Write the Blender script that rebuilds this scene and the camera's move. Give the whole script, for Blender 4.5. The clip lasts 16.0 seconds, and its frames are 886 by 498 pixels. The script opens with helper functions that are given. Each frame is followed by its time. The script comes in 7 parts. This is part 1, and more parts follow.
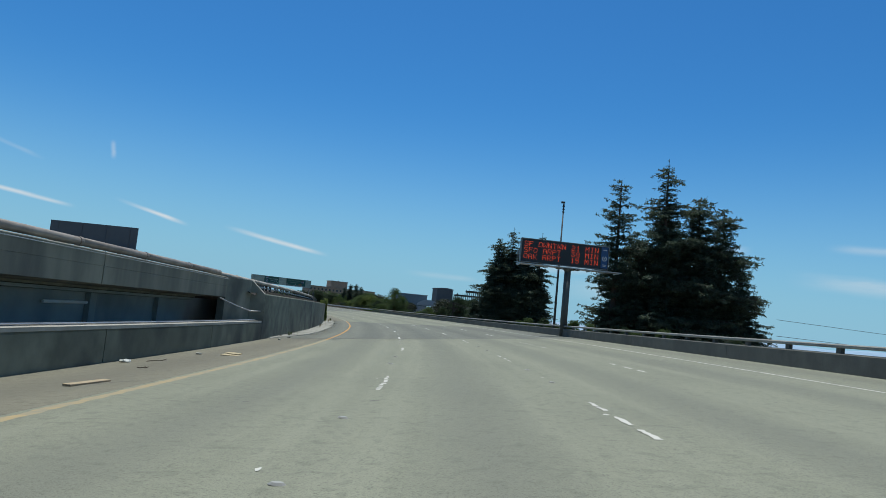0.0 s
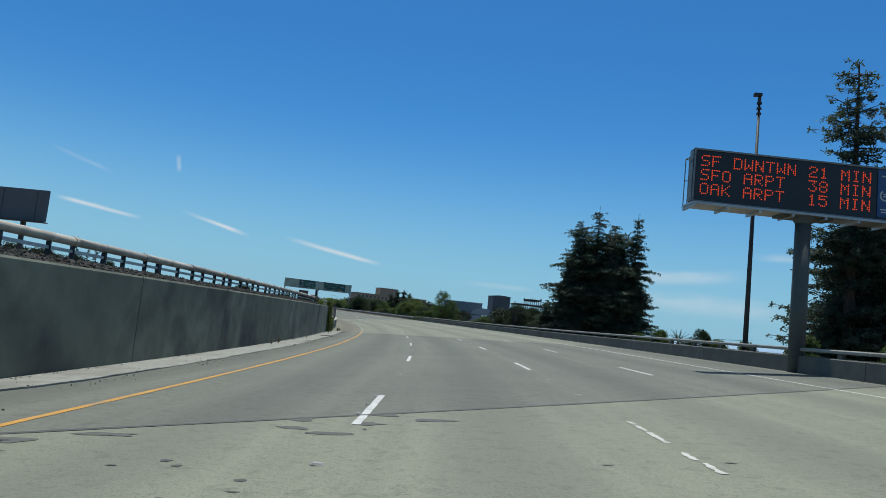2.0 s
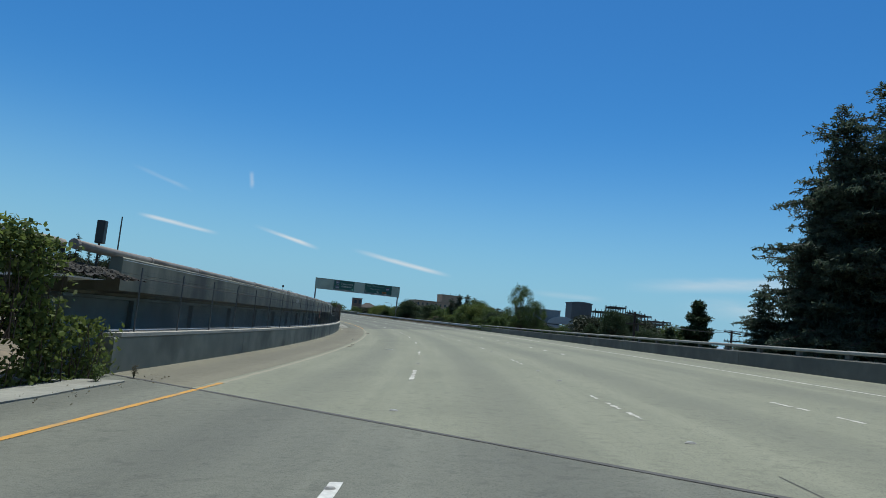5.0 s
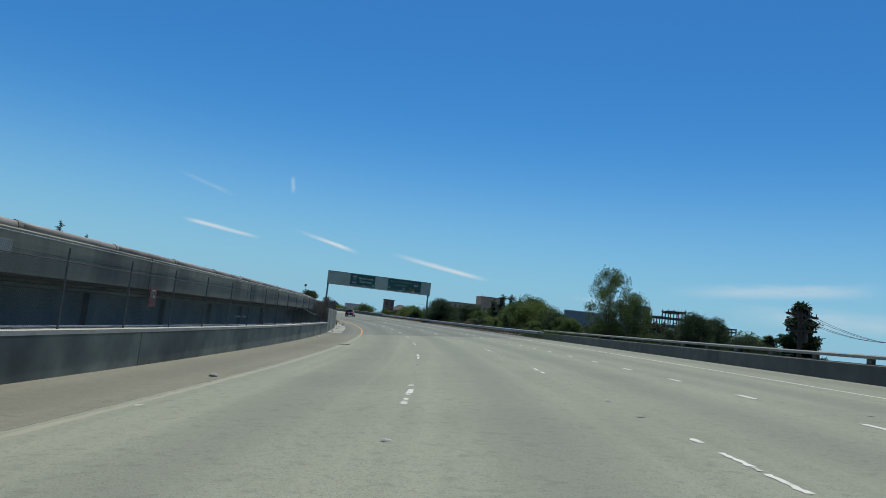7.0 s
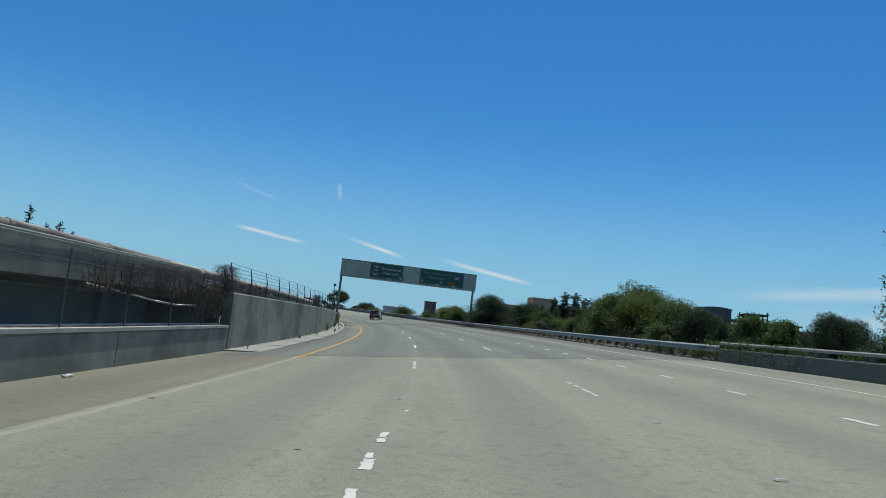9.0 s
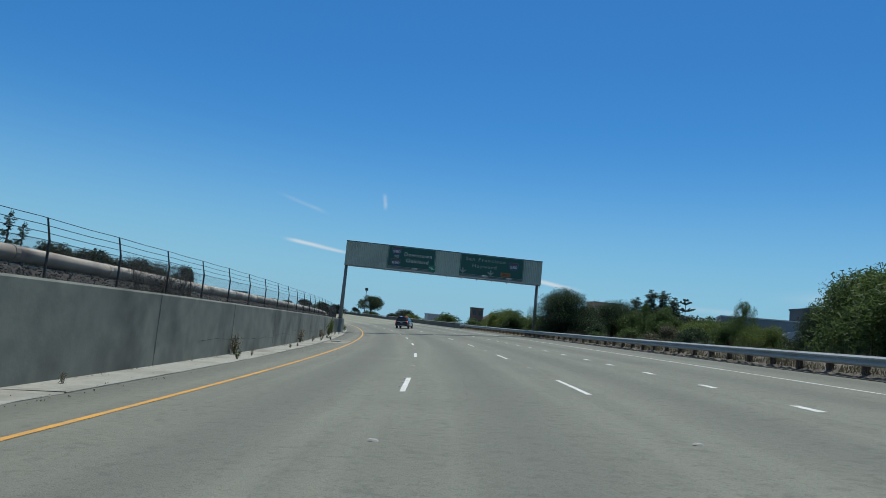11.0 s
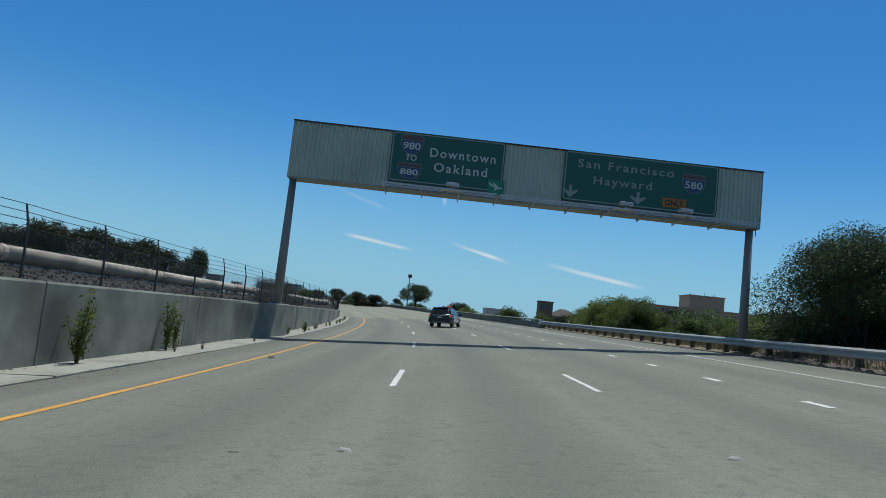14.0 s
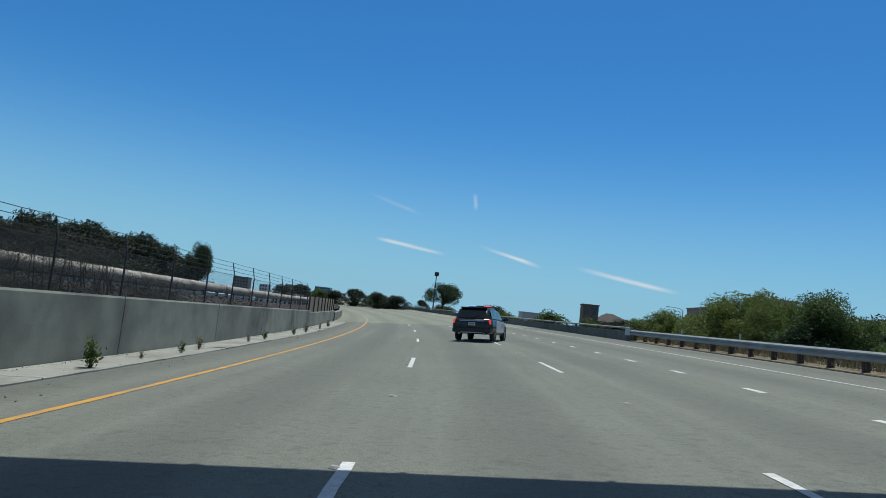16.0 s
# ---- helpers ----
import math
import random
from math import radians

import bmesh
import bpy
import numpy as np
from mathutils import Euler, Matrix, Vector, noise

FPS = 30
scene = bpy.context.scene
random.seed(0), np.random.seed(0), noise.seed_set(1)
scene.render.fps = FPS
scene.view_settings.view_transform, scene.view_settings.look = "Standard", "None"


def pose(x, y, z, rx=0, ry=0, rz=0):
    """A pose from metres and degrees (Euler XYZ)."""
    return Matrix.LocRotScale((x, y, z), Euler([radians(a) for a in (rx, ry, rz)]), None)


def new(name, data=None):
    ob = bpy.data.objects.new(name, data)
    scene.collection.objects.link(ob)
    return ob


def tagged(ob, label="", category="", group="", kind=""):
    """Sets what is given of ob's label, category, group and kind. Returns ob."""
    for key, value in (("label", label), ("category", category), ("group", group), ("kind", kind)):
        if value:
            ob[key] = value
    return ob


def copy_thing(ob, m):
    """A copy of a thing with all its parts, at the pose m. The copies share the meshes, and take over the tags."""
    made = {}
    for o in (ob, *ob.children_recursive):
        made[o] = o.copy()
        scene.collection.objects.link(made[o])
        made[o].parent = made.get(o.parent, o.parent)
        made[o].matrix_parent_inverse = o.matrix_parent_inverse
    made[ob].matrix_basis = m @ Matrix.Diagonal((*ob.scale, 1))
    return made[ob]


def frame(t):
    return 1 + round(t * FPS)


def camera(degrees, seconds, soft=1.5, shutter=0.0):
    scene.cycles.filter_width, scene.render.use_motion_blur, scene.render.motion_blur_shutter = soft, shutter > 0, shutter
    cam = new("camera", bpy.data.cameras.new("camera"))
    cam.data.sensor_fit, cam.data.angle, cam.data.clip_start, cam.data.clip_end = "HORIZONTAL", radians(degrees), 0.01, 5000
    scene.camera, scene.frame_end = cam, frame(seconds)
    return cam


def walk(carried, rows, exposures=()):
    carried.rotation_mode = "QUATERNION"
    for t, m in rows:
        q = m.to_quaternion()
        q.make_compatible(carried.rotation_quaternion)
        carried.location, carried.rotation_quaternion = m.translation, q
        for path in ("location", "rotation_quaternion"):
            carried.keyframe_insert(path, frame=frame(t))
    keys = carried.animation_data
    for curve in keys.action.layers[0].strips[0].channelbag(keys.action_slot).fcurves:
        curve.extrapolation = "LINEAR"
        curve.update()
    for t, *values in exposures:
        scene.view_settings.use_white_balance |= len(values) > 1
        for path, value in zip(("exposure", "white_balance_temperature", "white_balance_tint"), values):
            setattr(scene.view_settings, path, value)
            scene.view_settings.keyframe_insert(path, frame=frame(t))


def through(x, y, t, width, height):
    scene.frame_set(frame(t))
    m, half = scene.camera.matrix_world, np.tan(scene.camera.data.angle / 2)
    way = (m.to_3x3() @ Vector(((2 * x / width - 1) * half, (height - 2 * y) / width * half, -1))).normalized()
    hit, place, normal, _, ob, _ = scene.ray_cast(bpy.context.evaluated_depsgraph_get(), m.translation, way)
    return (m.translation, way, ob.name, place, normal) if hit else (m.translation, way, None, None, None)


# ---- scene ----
cam = camera(64.89, 16.0, 0.65)
PATH = [
    (0.0, pose(0.319, -3.520, 1.361, 95.48, -5.60, 0.25)),
    (0.5, pose(0.309, 4.664, 1.313, 95.60, -5.75, 1.30)),
    (1.0, pose(0.166, 12.732, 1.286, 95.50, -5.36, 2.45)),
    (1.5, pose(-0.124, 20.618, 1.230, 95.69, -5.90, 3.59)),
    (2.0, pose(-0.518, 28.510, 1.194, 95.84, -5.92, 4.79)),
    (2.5, pose(-1.078, 37.103, 1.153, 95.57, -5.02, 6.03)),
    (3.0, pose(-1.811, 45.778, 1.113, 96.08, -4.92, 7.00)),
    (3.5, pose(-2.717, 54.142, 1.092, 96.02, -5.71, 7.83)),
    (4.0, pose(-3.750, 62.338, 1.051, 95.97, -5.59, 8.70)),
    (4.5, pose(-4.900, 70.531, 1.030, 96.08, -5.49, 9.51)),
    (5.0, pose(-6.187, 78.817, 1.007, 96.15, -5.65, 10.35)),
    (5.5, pose(-7.619, 87.146, 0.988, 96.22, -5.80, 11.20)),
    (6.0, pose(-9.189, 95.468, 0.971, 96.29, -5.95, 12.05)),
    (6.5, pose(-10.896, 103.735, 0.939, 96.14, -5.58, 12.77)),
    (7.0, pose(-12.756, 112.216, 0.925, 96.20, -6.16, 13.51)),
    (7.5, pose(-14.778, 120.939, 0.912, 96.22, -6.12, 14.38)),
    (8.0, pose(-16.969, 129.717, 0.921, 96.34, -6.18, 15.26)),
    (8.5, pose(-19.318, 138.516, 0.937, 96.40, -5.90, 16.29)),
    (9.0, pose(-21.769, 147.184, 0.927, 96.17, -6.10, 17.31)),
    (9.5, pose(-24.359, 155.793, 0.939, 96.25, -5.92, 18.31)),
    (10.0, pose(-27.086, 164.338, 0.955, 96.33, -5.75, 19.30)),
    (10.5, pose(-29.887, 172.645, 0.975, 96.42, -5.57, 20.27)),
    (11.0, pose(-32.688, 180.543, 0.997, 96.50, -5.39, 21.19)),
    (11.5, pose(-35.405, 187.863, 1.022, 96.58, -5.21, 22.05)),
    (12.0, pose(-38.064, 194.593, 1.054, 96.48, -5.67, 22.76)),
    (12.5, pose(-40.917, 201.573, 1.053, 96.02, -5.98, 23.60)),
    (13.0, pose(-43.942, 208.814, 1.108, 95.78, -5.92, 24.48)),
    (13.5, pose(-46.958, 215.768, 1.122, 95.72, -5.92, 25.33)),
    (14.0, pose(-49.937, 222.372, 1.175, 95.69, -5.99, 26.01)),
    (14.5, pose(-52.752, 228.384, 1.232, 95.71, -6.31, 26.69)),
    (15.0, pose(-55.488, 233.894, 1.258, 95.86, -5.97, 27.34)),
    (15.5, pose(-58.204, 239.241, 1.283, 95.90, -6.00, 28.04)),
    (16.0, pose(-60.937, 244.503, 1.322, 95.75, -6.29, 28.58)),
]
walk(cam, PATH, exposures=((0.0, 0.0, 6080, 5), (16.0, 0.0, 6080, 5)))
SKY_STRENGTH, SKY_SATURATION, CLOUD, SUN_STRENGTH = 0.085, 1.22, 8.0, 4.2
SKY_TINT, HAZE = (0.53, 0.93, 1.15), (3.35, 5.8, 7.5)

# ---- the line of the road: s runs along it, lat to its right ----
K0, K1, K2 = 0.0019761, -0.00554614e-4, -0.00110461e-6
CANT = 0.0689
S_LOW, S_HIGH = -160, 640
_line = []


def _lay_line():
    x = y = 0.0
    up, down = [], []
    for sign, store, count in ((1, up, S_HIGH), (-1, down, -S_LOW)):
        x = y = 0.0
        for i in range(count + 1):
            s = sign * i
            h = K0 * s + K1 * s * s / 2 + K2 * s ** 3 / 3
            store.append((s, x, y, h))
            sm = s + sign * 0.5
            hm = K0 * sm + K1 * sm * sm / 2 + K2 * sm ** 3 / 3
            x += -math.sin(hm) * sign
            y += math.cos(hm) * sign
    return list(reversed(down[1:])) + up


_line = _lay_line()


def centre(s):
    """x, y and heading of the road's line at s."""
    q = min(max(s - S_LOW, 0), len(_line) - 1.001)
    i = int(q)
    u = q - i
    a, b = _line[i], _line[i + 1]
    return [a[k] + (b[k] - a[k]) * u for k in (1, 2, 3)]


def road_z(s, lat=0.0):
    u = s / 100
    return -0.5614 * u + 0.197 * u * u + 0.00967 * u ** 3 + CANT * lat


def at(s, lat, h=0.0):
    """A place by distance along the road, offset to its right, and height over its surface."""
    x, y, a = centre(s)
    return Vector((x + lat * math.cos(a), y + lat * math.sin(a), road_z(s, lat) + h))


def road_pose(s, lat, h=0.0, turn=0.0):
    p = at(s, lat, h)
    return pose(p.x, p.y, p.z, 0, 0, math.degrees(centre(s)[2]) + turn)


def nearest(x, y):
    """s and lat of a place, roughly."""
    best = min(_line[::4], key=lambda q: (q[1] - x) ** 2 + (q[2] - y) ** 2)
    s, cx, cy, a = best
    dx, dy = x - cx, y - cy
    return s - math.sin(a) * dx + math.cos(a) * dy, math.cos(a) * dx + math.sin(a) * dy


# ---- sky, sun and exposure ----
SUN_WAY = Vector((-0.12, 1.0, 3.02)).normalized()
world = bpy.data.worlds.new("sky")
scene.world = world
world.use_nodes = True
wn, wl = world.node_tree.nodes, world.node_tree.links
wn.clear()
w_out, w_bg, w_sky = wn.new("ShaderNodeOutputWorld"), wn.new("ShaderNodeBackground"), wn.new("ShaderNodeTexSky")
w_sky.sky_type, w_sky.sun_disc = "NISHITA", False
w_sky.sun_elevation = math.asin(SUN_WAY.z)
w_sky.sun_rotation = math.atan2(SUN_WAY.x, SUN_WAY.y)
w_sky.altitude, w_sky.air_density, w_sky.dust_density, w_sky.ozone_density = 0, 1.0, 0.3, 2.5
w_bg.inputs["Strength"].default_value = SKY_STRENGTH
w_geo = wn.new("ShaderNodeTexCoord")


def w_math(op, a, b=None, c=None):
    n = wn.new("ShaderNodeMath")
    n.operation = op
    for i, v in enumerate((a, b, c)):
        if v is None:
            continue
        if isinstance(v, (int, float)):
            n.inputs[i].default_value = v
        else:
            wl.new(v, n.inputs[i])
    return n.outputs[0]


def w_dot(vec):
    n = wn.new("ShaderNodeVectorMath")
    n.operation = "DOT_PRODUCT"
    wl.new(w_geo.outputs["Generated"], n.inputs[0])
    n.inputs[1].default_value = vec
    return n.outputs["Value"]


def w_step(v, lo, hi):
    n = wn.new("ShaderNodeMapRange")
    n.interpolation_type = "SMOOTHSTEP"
    wl.new(v, n.inputs["Value"])
    n.inputs["From Min"].default_value, n.inputs["From Max"].default_value = lo, hi
    return n.outputs["Result"]


w_noise = wn.new("ShaderNodeTexNoise")
w_noise.inputs["Scale"].default_value, w_noise.inputs["Detail"].default_value = 22, 6
w_map = wn.new("ShaderNodeMapping")
w_map.inputs["Scale"].default_value = (1, 1, 5)
wl.new(w_geo.outputs["Generated"], w_map.inputs["Vector"])
wl.new(w_map.outputs["Vector"], w_noise.inputs["Vector"])


def vapour(a, b, wide, strong, taper=0.5, rough=0.5):
    """A thin streak of cloud between two ways in the sky: the mask's socket. taper: how far along it swells to its full width."""
    a, b = Vector(a).normalized(), Vector(b).normalized()
    mid = (a + b).normalized()
    along = (b - a).normalized()
    across = mid.cross(along).normalized()
    half = (b - a).length / 2
    u = w_dot(along)
    v = w_math("ABSOLUTE", w_math("ADD", w_dot(across), w_math("MULTIPLY", w_math("SUBTRACT", w_noise.outputs["Fac"], 0.5), wide * 0.5)))
    body = w_math("SUBTRACT", 1.0, w_step(v, 0.0, wide))
    start = w_step(u, -half, -half + 2 * half * taper)
    end = w_math("SUBTRACT", 1.0, w_step(u, half * 0.35, half))
    front = w_step(w_dot(mid), 0.5, 0.6)
    m = w_math("MULTIPLY", w_math("MULTIPLY", body, start), w_math("MULTIPLY", end, front))
    grain = w_math("ADD", 1.0 - rough, w_math("MULTIPLY", w_noise.outputs["Fac"], rough * 2))
    return w_math("MULTIPLY", w_math("MULTIPLY", m, grain), strong)


streaks = [
    vapour((-0.5720, 0.8140, 0.1050), (-0.4780, 0.8735, 0.0915), 0.0040, 0.70, 0.25),
    vapour((-0.4450, 0.8890, 0.1110), (-0.3540, 0.9310, 0.0868), 0.0040, 0.80, 0.6),
    vapour((-0.3200, 0.9430, 0.0930), (-0.1700, 0.9830, 0.0678), 0.0048, 0.85, 0.5),
    vapour((-0.4468, 0.8740, 0.1840), (-0.4460, 0.8820, 0.1570), 0.0045, 0.30, 0.3),
    vapour((-0.5800, 0.7980, 0.1680), (-0.5100, 0.8480, 0.1430), 0.0040, 0.15, 0.4),
    vapour((0.0500, 0.9950, 0.0750), (0.3300, 0.9400, 0.0970), 0.0130, 0.42, 0.5, 0.8),
    vapour((0.1200, 0.9900, 0.0560), (0.3900, 0.9170, 0.0530), 0.0200, 0.30, 0.5, 0.9),
    vapour((0.3150, 0.9400, 0.1230), (0.3950, 0.9100, 0.1240), 0.0080, 0.30, 0.4, 0.9),
    vapour((0.4600, 0.8700, 0.1300), (0.5700, 0.8150, 0.1270), 0.0080, 0.30, 0.4, 0.9),
    vapour((0.4200, 0.8950, 0.0900), (0.5900, 0.8000, 0.0780), 0.0150, 0.34, 0.5, 0.9),
    vapour((-0.0700, 0.9950, 0.0570), (0.0500, 0.9960, 0.0550), 0.0060, 0.18, 0.4, 0.9),
]
total = streaks[0]
for st in streaks[1:]:
    total = w_math("MAXIMUM", total, st)
w_mix = wn.new("ShaderNodeMix")
w_mix.data_type = "RGBA"
wl.new(total, w_mix.inputs["Factor"])
w_hsv = wn.new("ShaderNodeHueSaturation")
w_hsv.inputs["Saturation"].default_value = SKY_SATURATION
wl.new(w_sky.outputs["Color"], w_hsv.inputs["Color"])
w_tint = wn.new("ShaderNodeMix")
w_tint.data_type, w_tint.blend_type = "RGBA", "MULTIPLY"
w_tint.inputs["Factor"].default_value = 1.0
w_tint.inputs[7].default_value = (*SKY_TINT, 1)
wl.new(w_hsv.outputs["Color"], w_tint.inputs[6])
# the deep blue of the low sky gives way to the paler sky round the high sun
w_high = wn.new("ShaderNodeMix")
w_high.data_type = "RGBA"
wl.new(w_step(w_dot((0, 0, 1)), 0.48, 0.66), w_high.inputs["Factor"])
wl.new(w_tint.outputs[2], w_high.inputs[6])
w_pale = wn.new("ShaderNodeHueSaturation")
w_pale.inputs["Saturation"].default_value = 0.6
wl.new(w_sky.outputs["Color"], w_pale.inputs["Color"])
wl.new(w_pale.outputs["Color"], w_high.inputs[7])
w_haze = wn.new("ShaderNodeMix")
w_haze.data_type = "RGBA"
wl.new(w_math("MULTIPLY", w_math("POWER", w_math("SUBTRACT", 1.0, w_step(w_dot((0, 0, 1)), -0.02, 0.34)), 1.6), 0.92), w_haze.inputs["Factor"])
wl.new(w_high.outputs[2], w_haze.inputs[6])
w_haze.inputs[7].default_value = (*HAZE, 1)
wl.new(w_haze.outputs[2], w_mix.inputs[6])
w_mix.inputs[7].default_value = (CLOUD, CLOUD * 1.02, CLOUD * 1.04, 1)
wl.new(w_mix.outputs[2], w_bg.inputs["Color"])
wl.new(w_bg.outputs["Background"], w_out.inputs["Surface"])

sun = new("sun", bpy.data.lights.new("sun", "SUN"))
sun.data.energy, sun.data.angle, sun.data.color = SUN_STRENGTH, radians(0.53), (1.0, 0.95, 0.87)
sun.rotation_mode = "QUATERNION"
sun.rotation_quaternion = SUN_WAY.to_track_quat("Z", "Y")
sun.location = (0, 100, 150)


# ---- materials ----
def material(name, colour, rough=0.8, metal=0.0, second=None, grain=8.0, coarse=0.6, amount=0.5, bump=0.0, bump_scale=40.0, stain=None, stain_scale=0.3, stain_amount=0.5, stretch=(1, 1, 1), vary=0.0, spec=0.5, coords="Object"):
    """A surface with grain and larger blotches (second), stains (stain) and fine relief."""
    m = bpy.data.materials.new(name)
    m.use_nodes = True
    n, l = m.node_tree.nodes, m.node_tree.links
    b = n["Principled BSDF"]
    b.inputs["Roughness"].default_value, b.inputs["Metallic"].default_value = rough, metal
    b.inputs["Specular IOR Level"].default_value = spec
    tc = n.new("ShaderNodeTexCoord")
    mp = n.new("ShaderNodeMapping")
    mp.inputs["Scale"].default_value = stretch
    l.new(tc.outputs[coords], mp.inputs["Vector"])

    def noise_at(scale, detail=5.0, low=0.35, high=0.65):
        t = n.new("ShaderNodeTexNoise")
        t.inputs["Scale"].default_value, t.inputs["Detail"].default_value = scale, detail
        l.new(mp.outputs["Vector"], t.inputs["Vector"])
        r = n.new("ShaderNodeMapRange")
        r.inputs["From Min"].default_value, r.inputs["From Max"].default_value = low, high
        l.new(t.outputs["Fac"], r.inputs["Value"])
        return r.outputs["Result"]

    def mix(f, a, c, k):
        x = n.new("ShaderNodeMix")
        x.data_type = "RGBA"
        mu = n.new("ShaderNodeMath")
        mu.operation = "MULTIPLY"
        l.new(f, mu.inputs[0])
        mu.inputs[1].default_value = k
        l.new(mu.outputs[0], x.inputs["Factor"])
        if isinstance(a, tuple):
            x.inputs[6].default_value = (*a, 1)
        else:
            l.new(a, x.inputs[6])
        x.inputs[7].default_value = (*c, 1)
        return x.outputs[2]

    second = second or tuple(c * 0.7 for c in colour)
    c = mix(noise_at(grain), colour, second, amount)
    c = mix(noise_at(coarse, 3), c, second, amount * 0.7)
    if stain:
        c = mix(noise_at(stain_scale, 6, 0.48, 0.7), c, stain, stain_amount)
    if vary:
        oi = n.new("ShaderNodeObjectInfo")
        hv = n.new("ShaderNodeHueSaturation")
        mr = n.new("ShaderNodeMapRange")
        mr.inputs["To Min"].default_value, mr.inputs["To Max"].default_value = 1 - vary, 1 + vary
        l.new(oi.outputs["Random"], mr.inputs["Value"])
        l.new(mr.outputs["Result"], hv.inputs["Value"])
        l.new(c, hv.inputs["Color"])
        c = hv.outputs["Color"]
    l.new(c, b.inputs["Base Color"])
    if bump:
        t = n.new("ShaderNodeTexNoise")
        t.inputs["Scale"].default_value, t.inputs["Detail"].default_value = bump_scale, 6
        l.new(mp.outputs["Vector"], t.inputs["Vector"])
        bn = n.new("ShaderNodeBump")
        bn.inputs["Strength"].default_value, bn.inputs["Distance"].default_value = bump, 0.02
        l.new(t.outputs["Fac"], bn.inputs["Height"])
        l.new(bn.outputs["Normal"], b.inputs["Normal"])
    return m


def glowing(name, colour, strength):
    m = bpy.data.materials.new(name)
    m.use_nodes = True
    b = m.node_tree.nodes["Principled BSDF"]
    b.inputs["Base Color"].default_value = (*[c * 0.3 for c in colour], 1)
    b.inputs["Emission Color"].default_value, b.inputs["Emission Strength"].default_value = (*colour, 1), strength
    return m


def road_material(name, colour, second, track, oil, patch, bump):
    """Paving whose wear follows the lanes: UV holds metres along and across the road."""
    m = material(name, colour, 0.85, 0, second, 9.0, 0.35, 0.45, bump, 60.0, patch, 0.16, 0.45, spec=0.3)
    n, l = m.node_tree.nodes, m.node_tree.links
    b = n["Principled BSDF"]
    old = b.inputs["Base Color"].links[0].from_socket
    uv = n.new("ShaderNodeUVMap")
    uv.uv_map = "UVMap"
    sep = n.new("ShaderNodeSeparateXYZ")
    l.new(uv.outputs["UV"], sep.inputs[0])

    def calc(op, a, c=None):
        q = n.new("ShaderNodeMath")
        q.operation = op
        for i, v in enumerate((a, c)):
            if v is None:
                continue
            if isinstance(v, (int, float)):
                q.inputs[i].default_value = v
            else:
                l.new(v, q.inputs[i])
        return q.outputs[0]

    mp = n.new("ShaderNodeMapping")
    mp.inputs["Scale"].default_value = (0.05, 1.6, 1)
    l.new(uv.outputs["UV"], mp.inputs["Vector"])
    t = n.new("ShaderNodeTexNoise")
    t.inputs["Scale"].default_value, t.inputs["Detail"].default_value = 1.0, 5
    l.new(mp.outputs["Vector"], t.inputs["Vector"])
    lane = calc("DIVIDE", calc("ADD", sep.outputs["Y"], 0.86), 3.65)
    wave = calc("COSINE", calc("MULTIPLY", calc("FRACT", lane), 2 * math.pi))
    oil_mask = calc("MULTIPLY", calc("MAXIMUM", calc("MULTIPLY", wave, -1.0), 0.0), t.outputs["Fac"])
    streak = n.new("ShaderNodeMapRange")
    streak.inputs["From Min"].default_value, streak.inputs["From Max"].default_value = 0.42, 0.62
    l.new(t.outputs["Fac"], streak.inputs["Value"])

    def mix(f, a, c, k):
        x = n.new("ShaderNodeMix")
        x.data_type = "RGBA"
        l.new(calc("MULTIPLY", f, k), x.inputs["Factor"])
        l.new(a, x.inputs[6])
        x.inputs[7].default_value = (*c, 1)
        return x.outputs[2]

    c = mix(streak.outputs["Result"], old, track, 0.35)
    c = mix(oil_mask, c, oil, 0.8)
    # stone speckle, fine and coarse
    for sc, lo, hi, k in ((38.0, 0.55, 0.66, 0.42), (110.0, 0.53, 0.66, 0.50), (4.5, 0.56, 0.70, 0.22)):
        sp = n.new("ShaderNodeTexNoise")
        sp.inputs["Scale"].default_value, sp.inputs["Detail"].default_value = sc, 2
        l.new(n["Texture Coordinate"].outputs["Object"], sp.inputs["Vector"])
        rr = n.new("ShaderNodeMapRange")
        rr.inputs["From Min"].default_value, rr.inputs["From Max"].default_value = lo, hi
        l.new(sp.outputs["Fac"], rr.inputs["Value"])
        c = mix(rr.outputs["Result"], c, tuple(v * 0.55 for v in oil), k)
    l.new(c, b.inputs["Base Color"])
    return m


def leaf_material(name, colour, second, through=0.25, rough=0.6, spec=0.25):
    m = material(name, colour, rough, 0, second, 3.0, 0.5, 0.9, spec=spec)
    n, l = m.node_tree.nodes, m.node_tree.links
    b = n["Principled BSDF"]
    src = b.inputs["Base Color"].links[0].from_socket
    geo = n.new("ShaderNodeNewGeometry")
    hv = n.new("ShaderNodeHueSaturation")
    mr = n.new("ShaderNodeMapRange")
    mr.inputs["To Min"].default_value, mr.inputs["To Max"].default_value = 0.68, 1.36
    l.new(geo.outputs["Random Per Island"], mr.inputs["Value"])
    l.new(mr.outputs["Result"], hv.inputs["Value"])
    l.new(src, hv.inputs["Color"])
    l.new(hv.outputs["Color"], b.inputs["Base Color"])
    tr = n.new("ShaderNodeBsdfTranslucent")
    l.new(hv.outputs["Color"], tr.inputs["Color"])
    ms = n.new("ShaderNodeMixShader")
    ms.inputs["Fac"].default_value = through
    l.new(b.outputs["BSDF"], ms.inputs[1])
    l.new(tr.outputs["BSDF"], ms.inputs[2])
    l.new(ms.outputs["Shader"], n["Material Output"].inputs["Surface"])
    return m


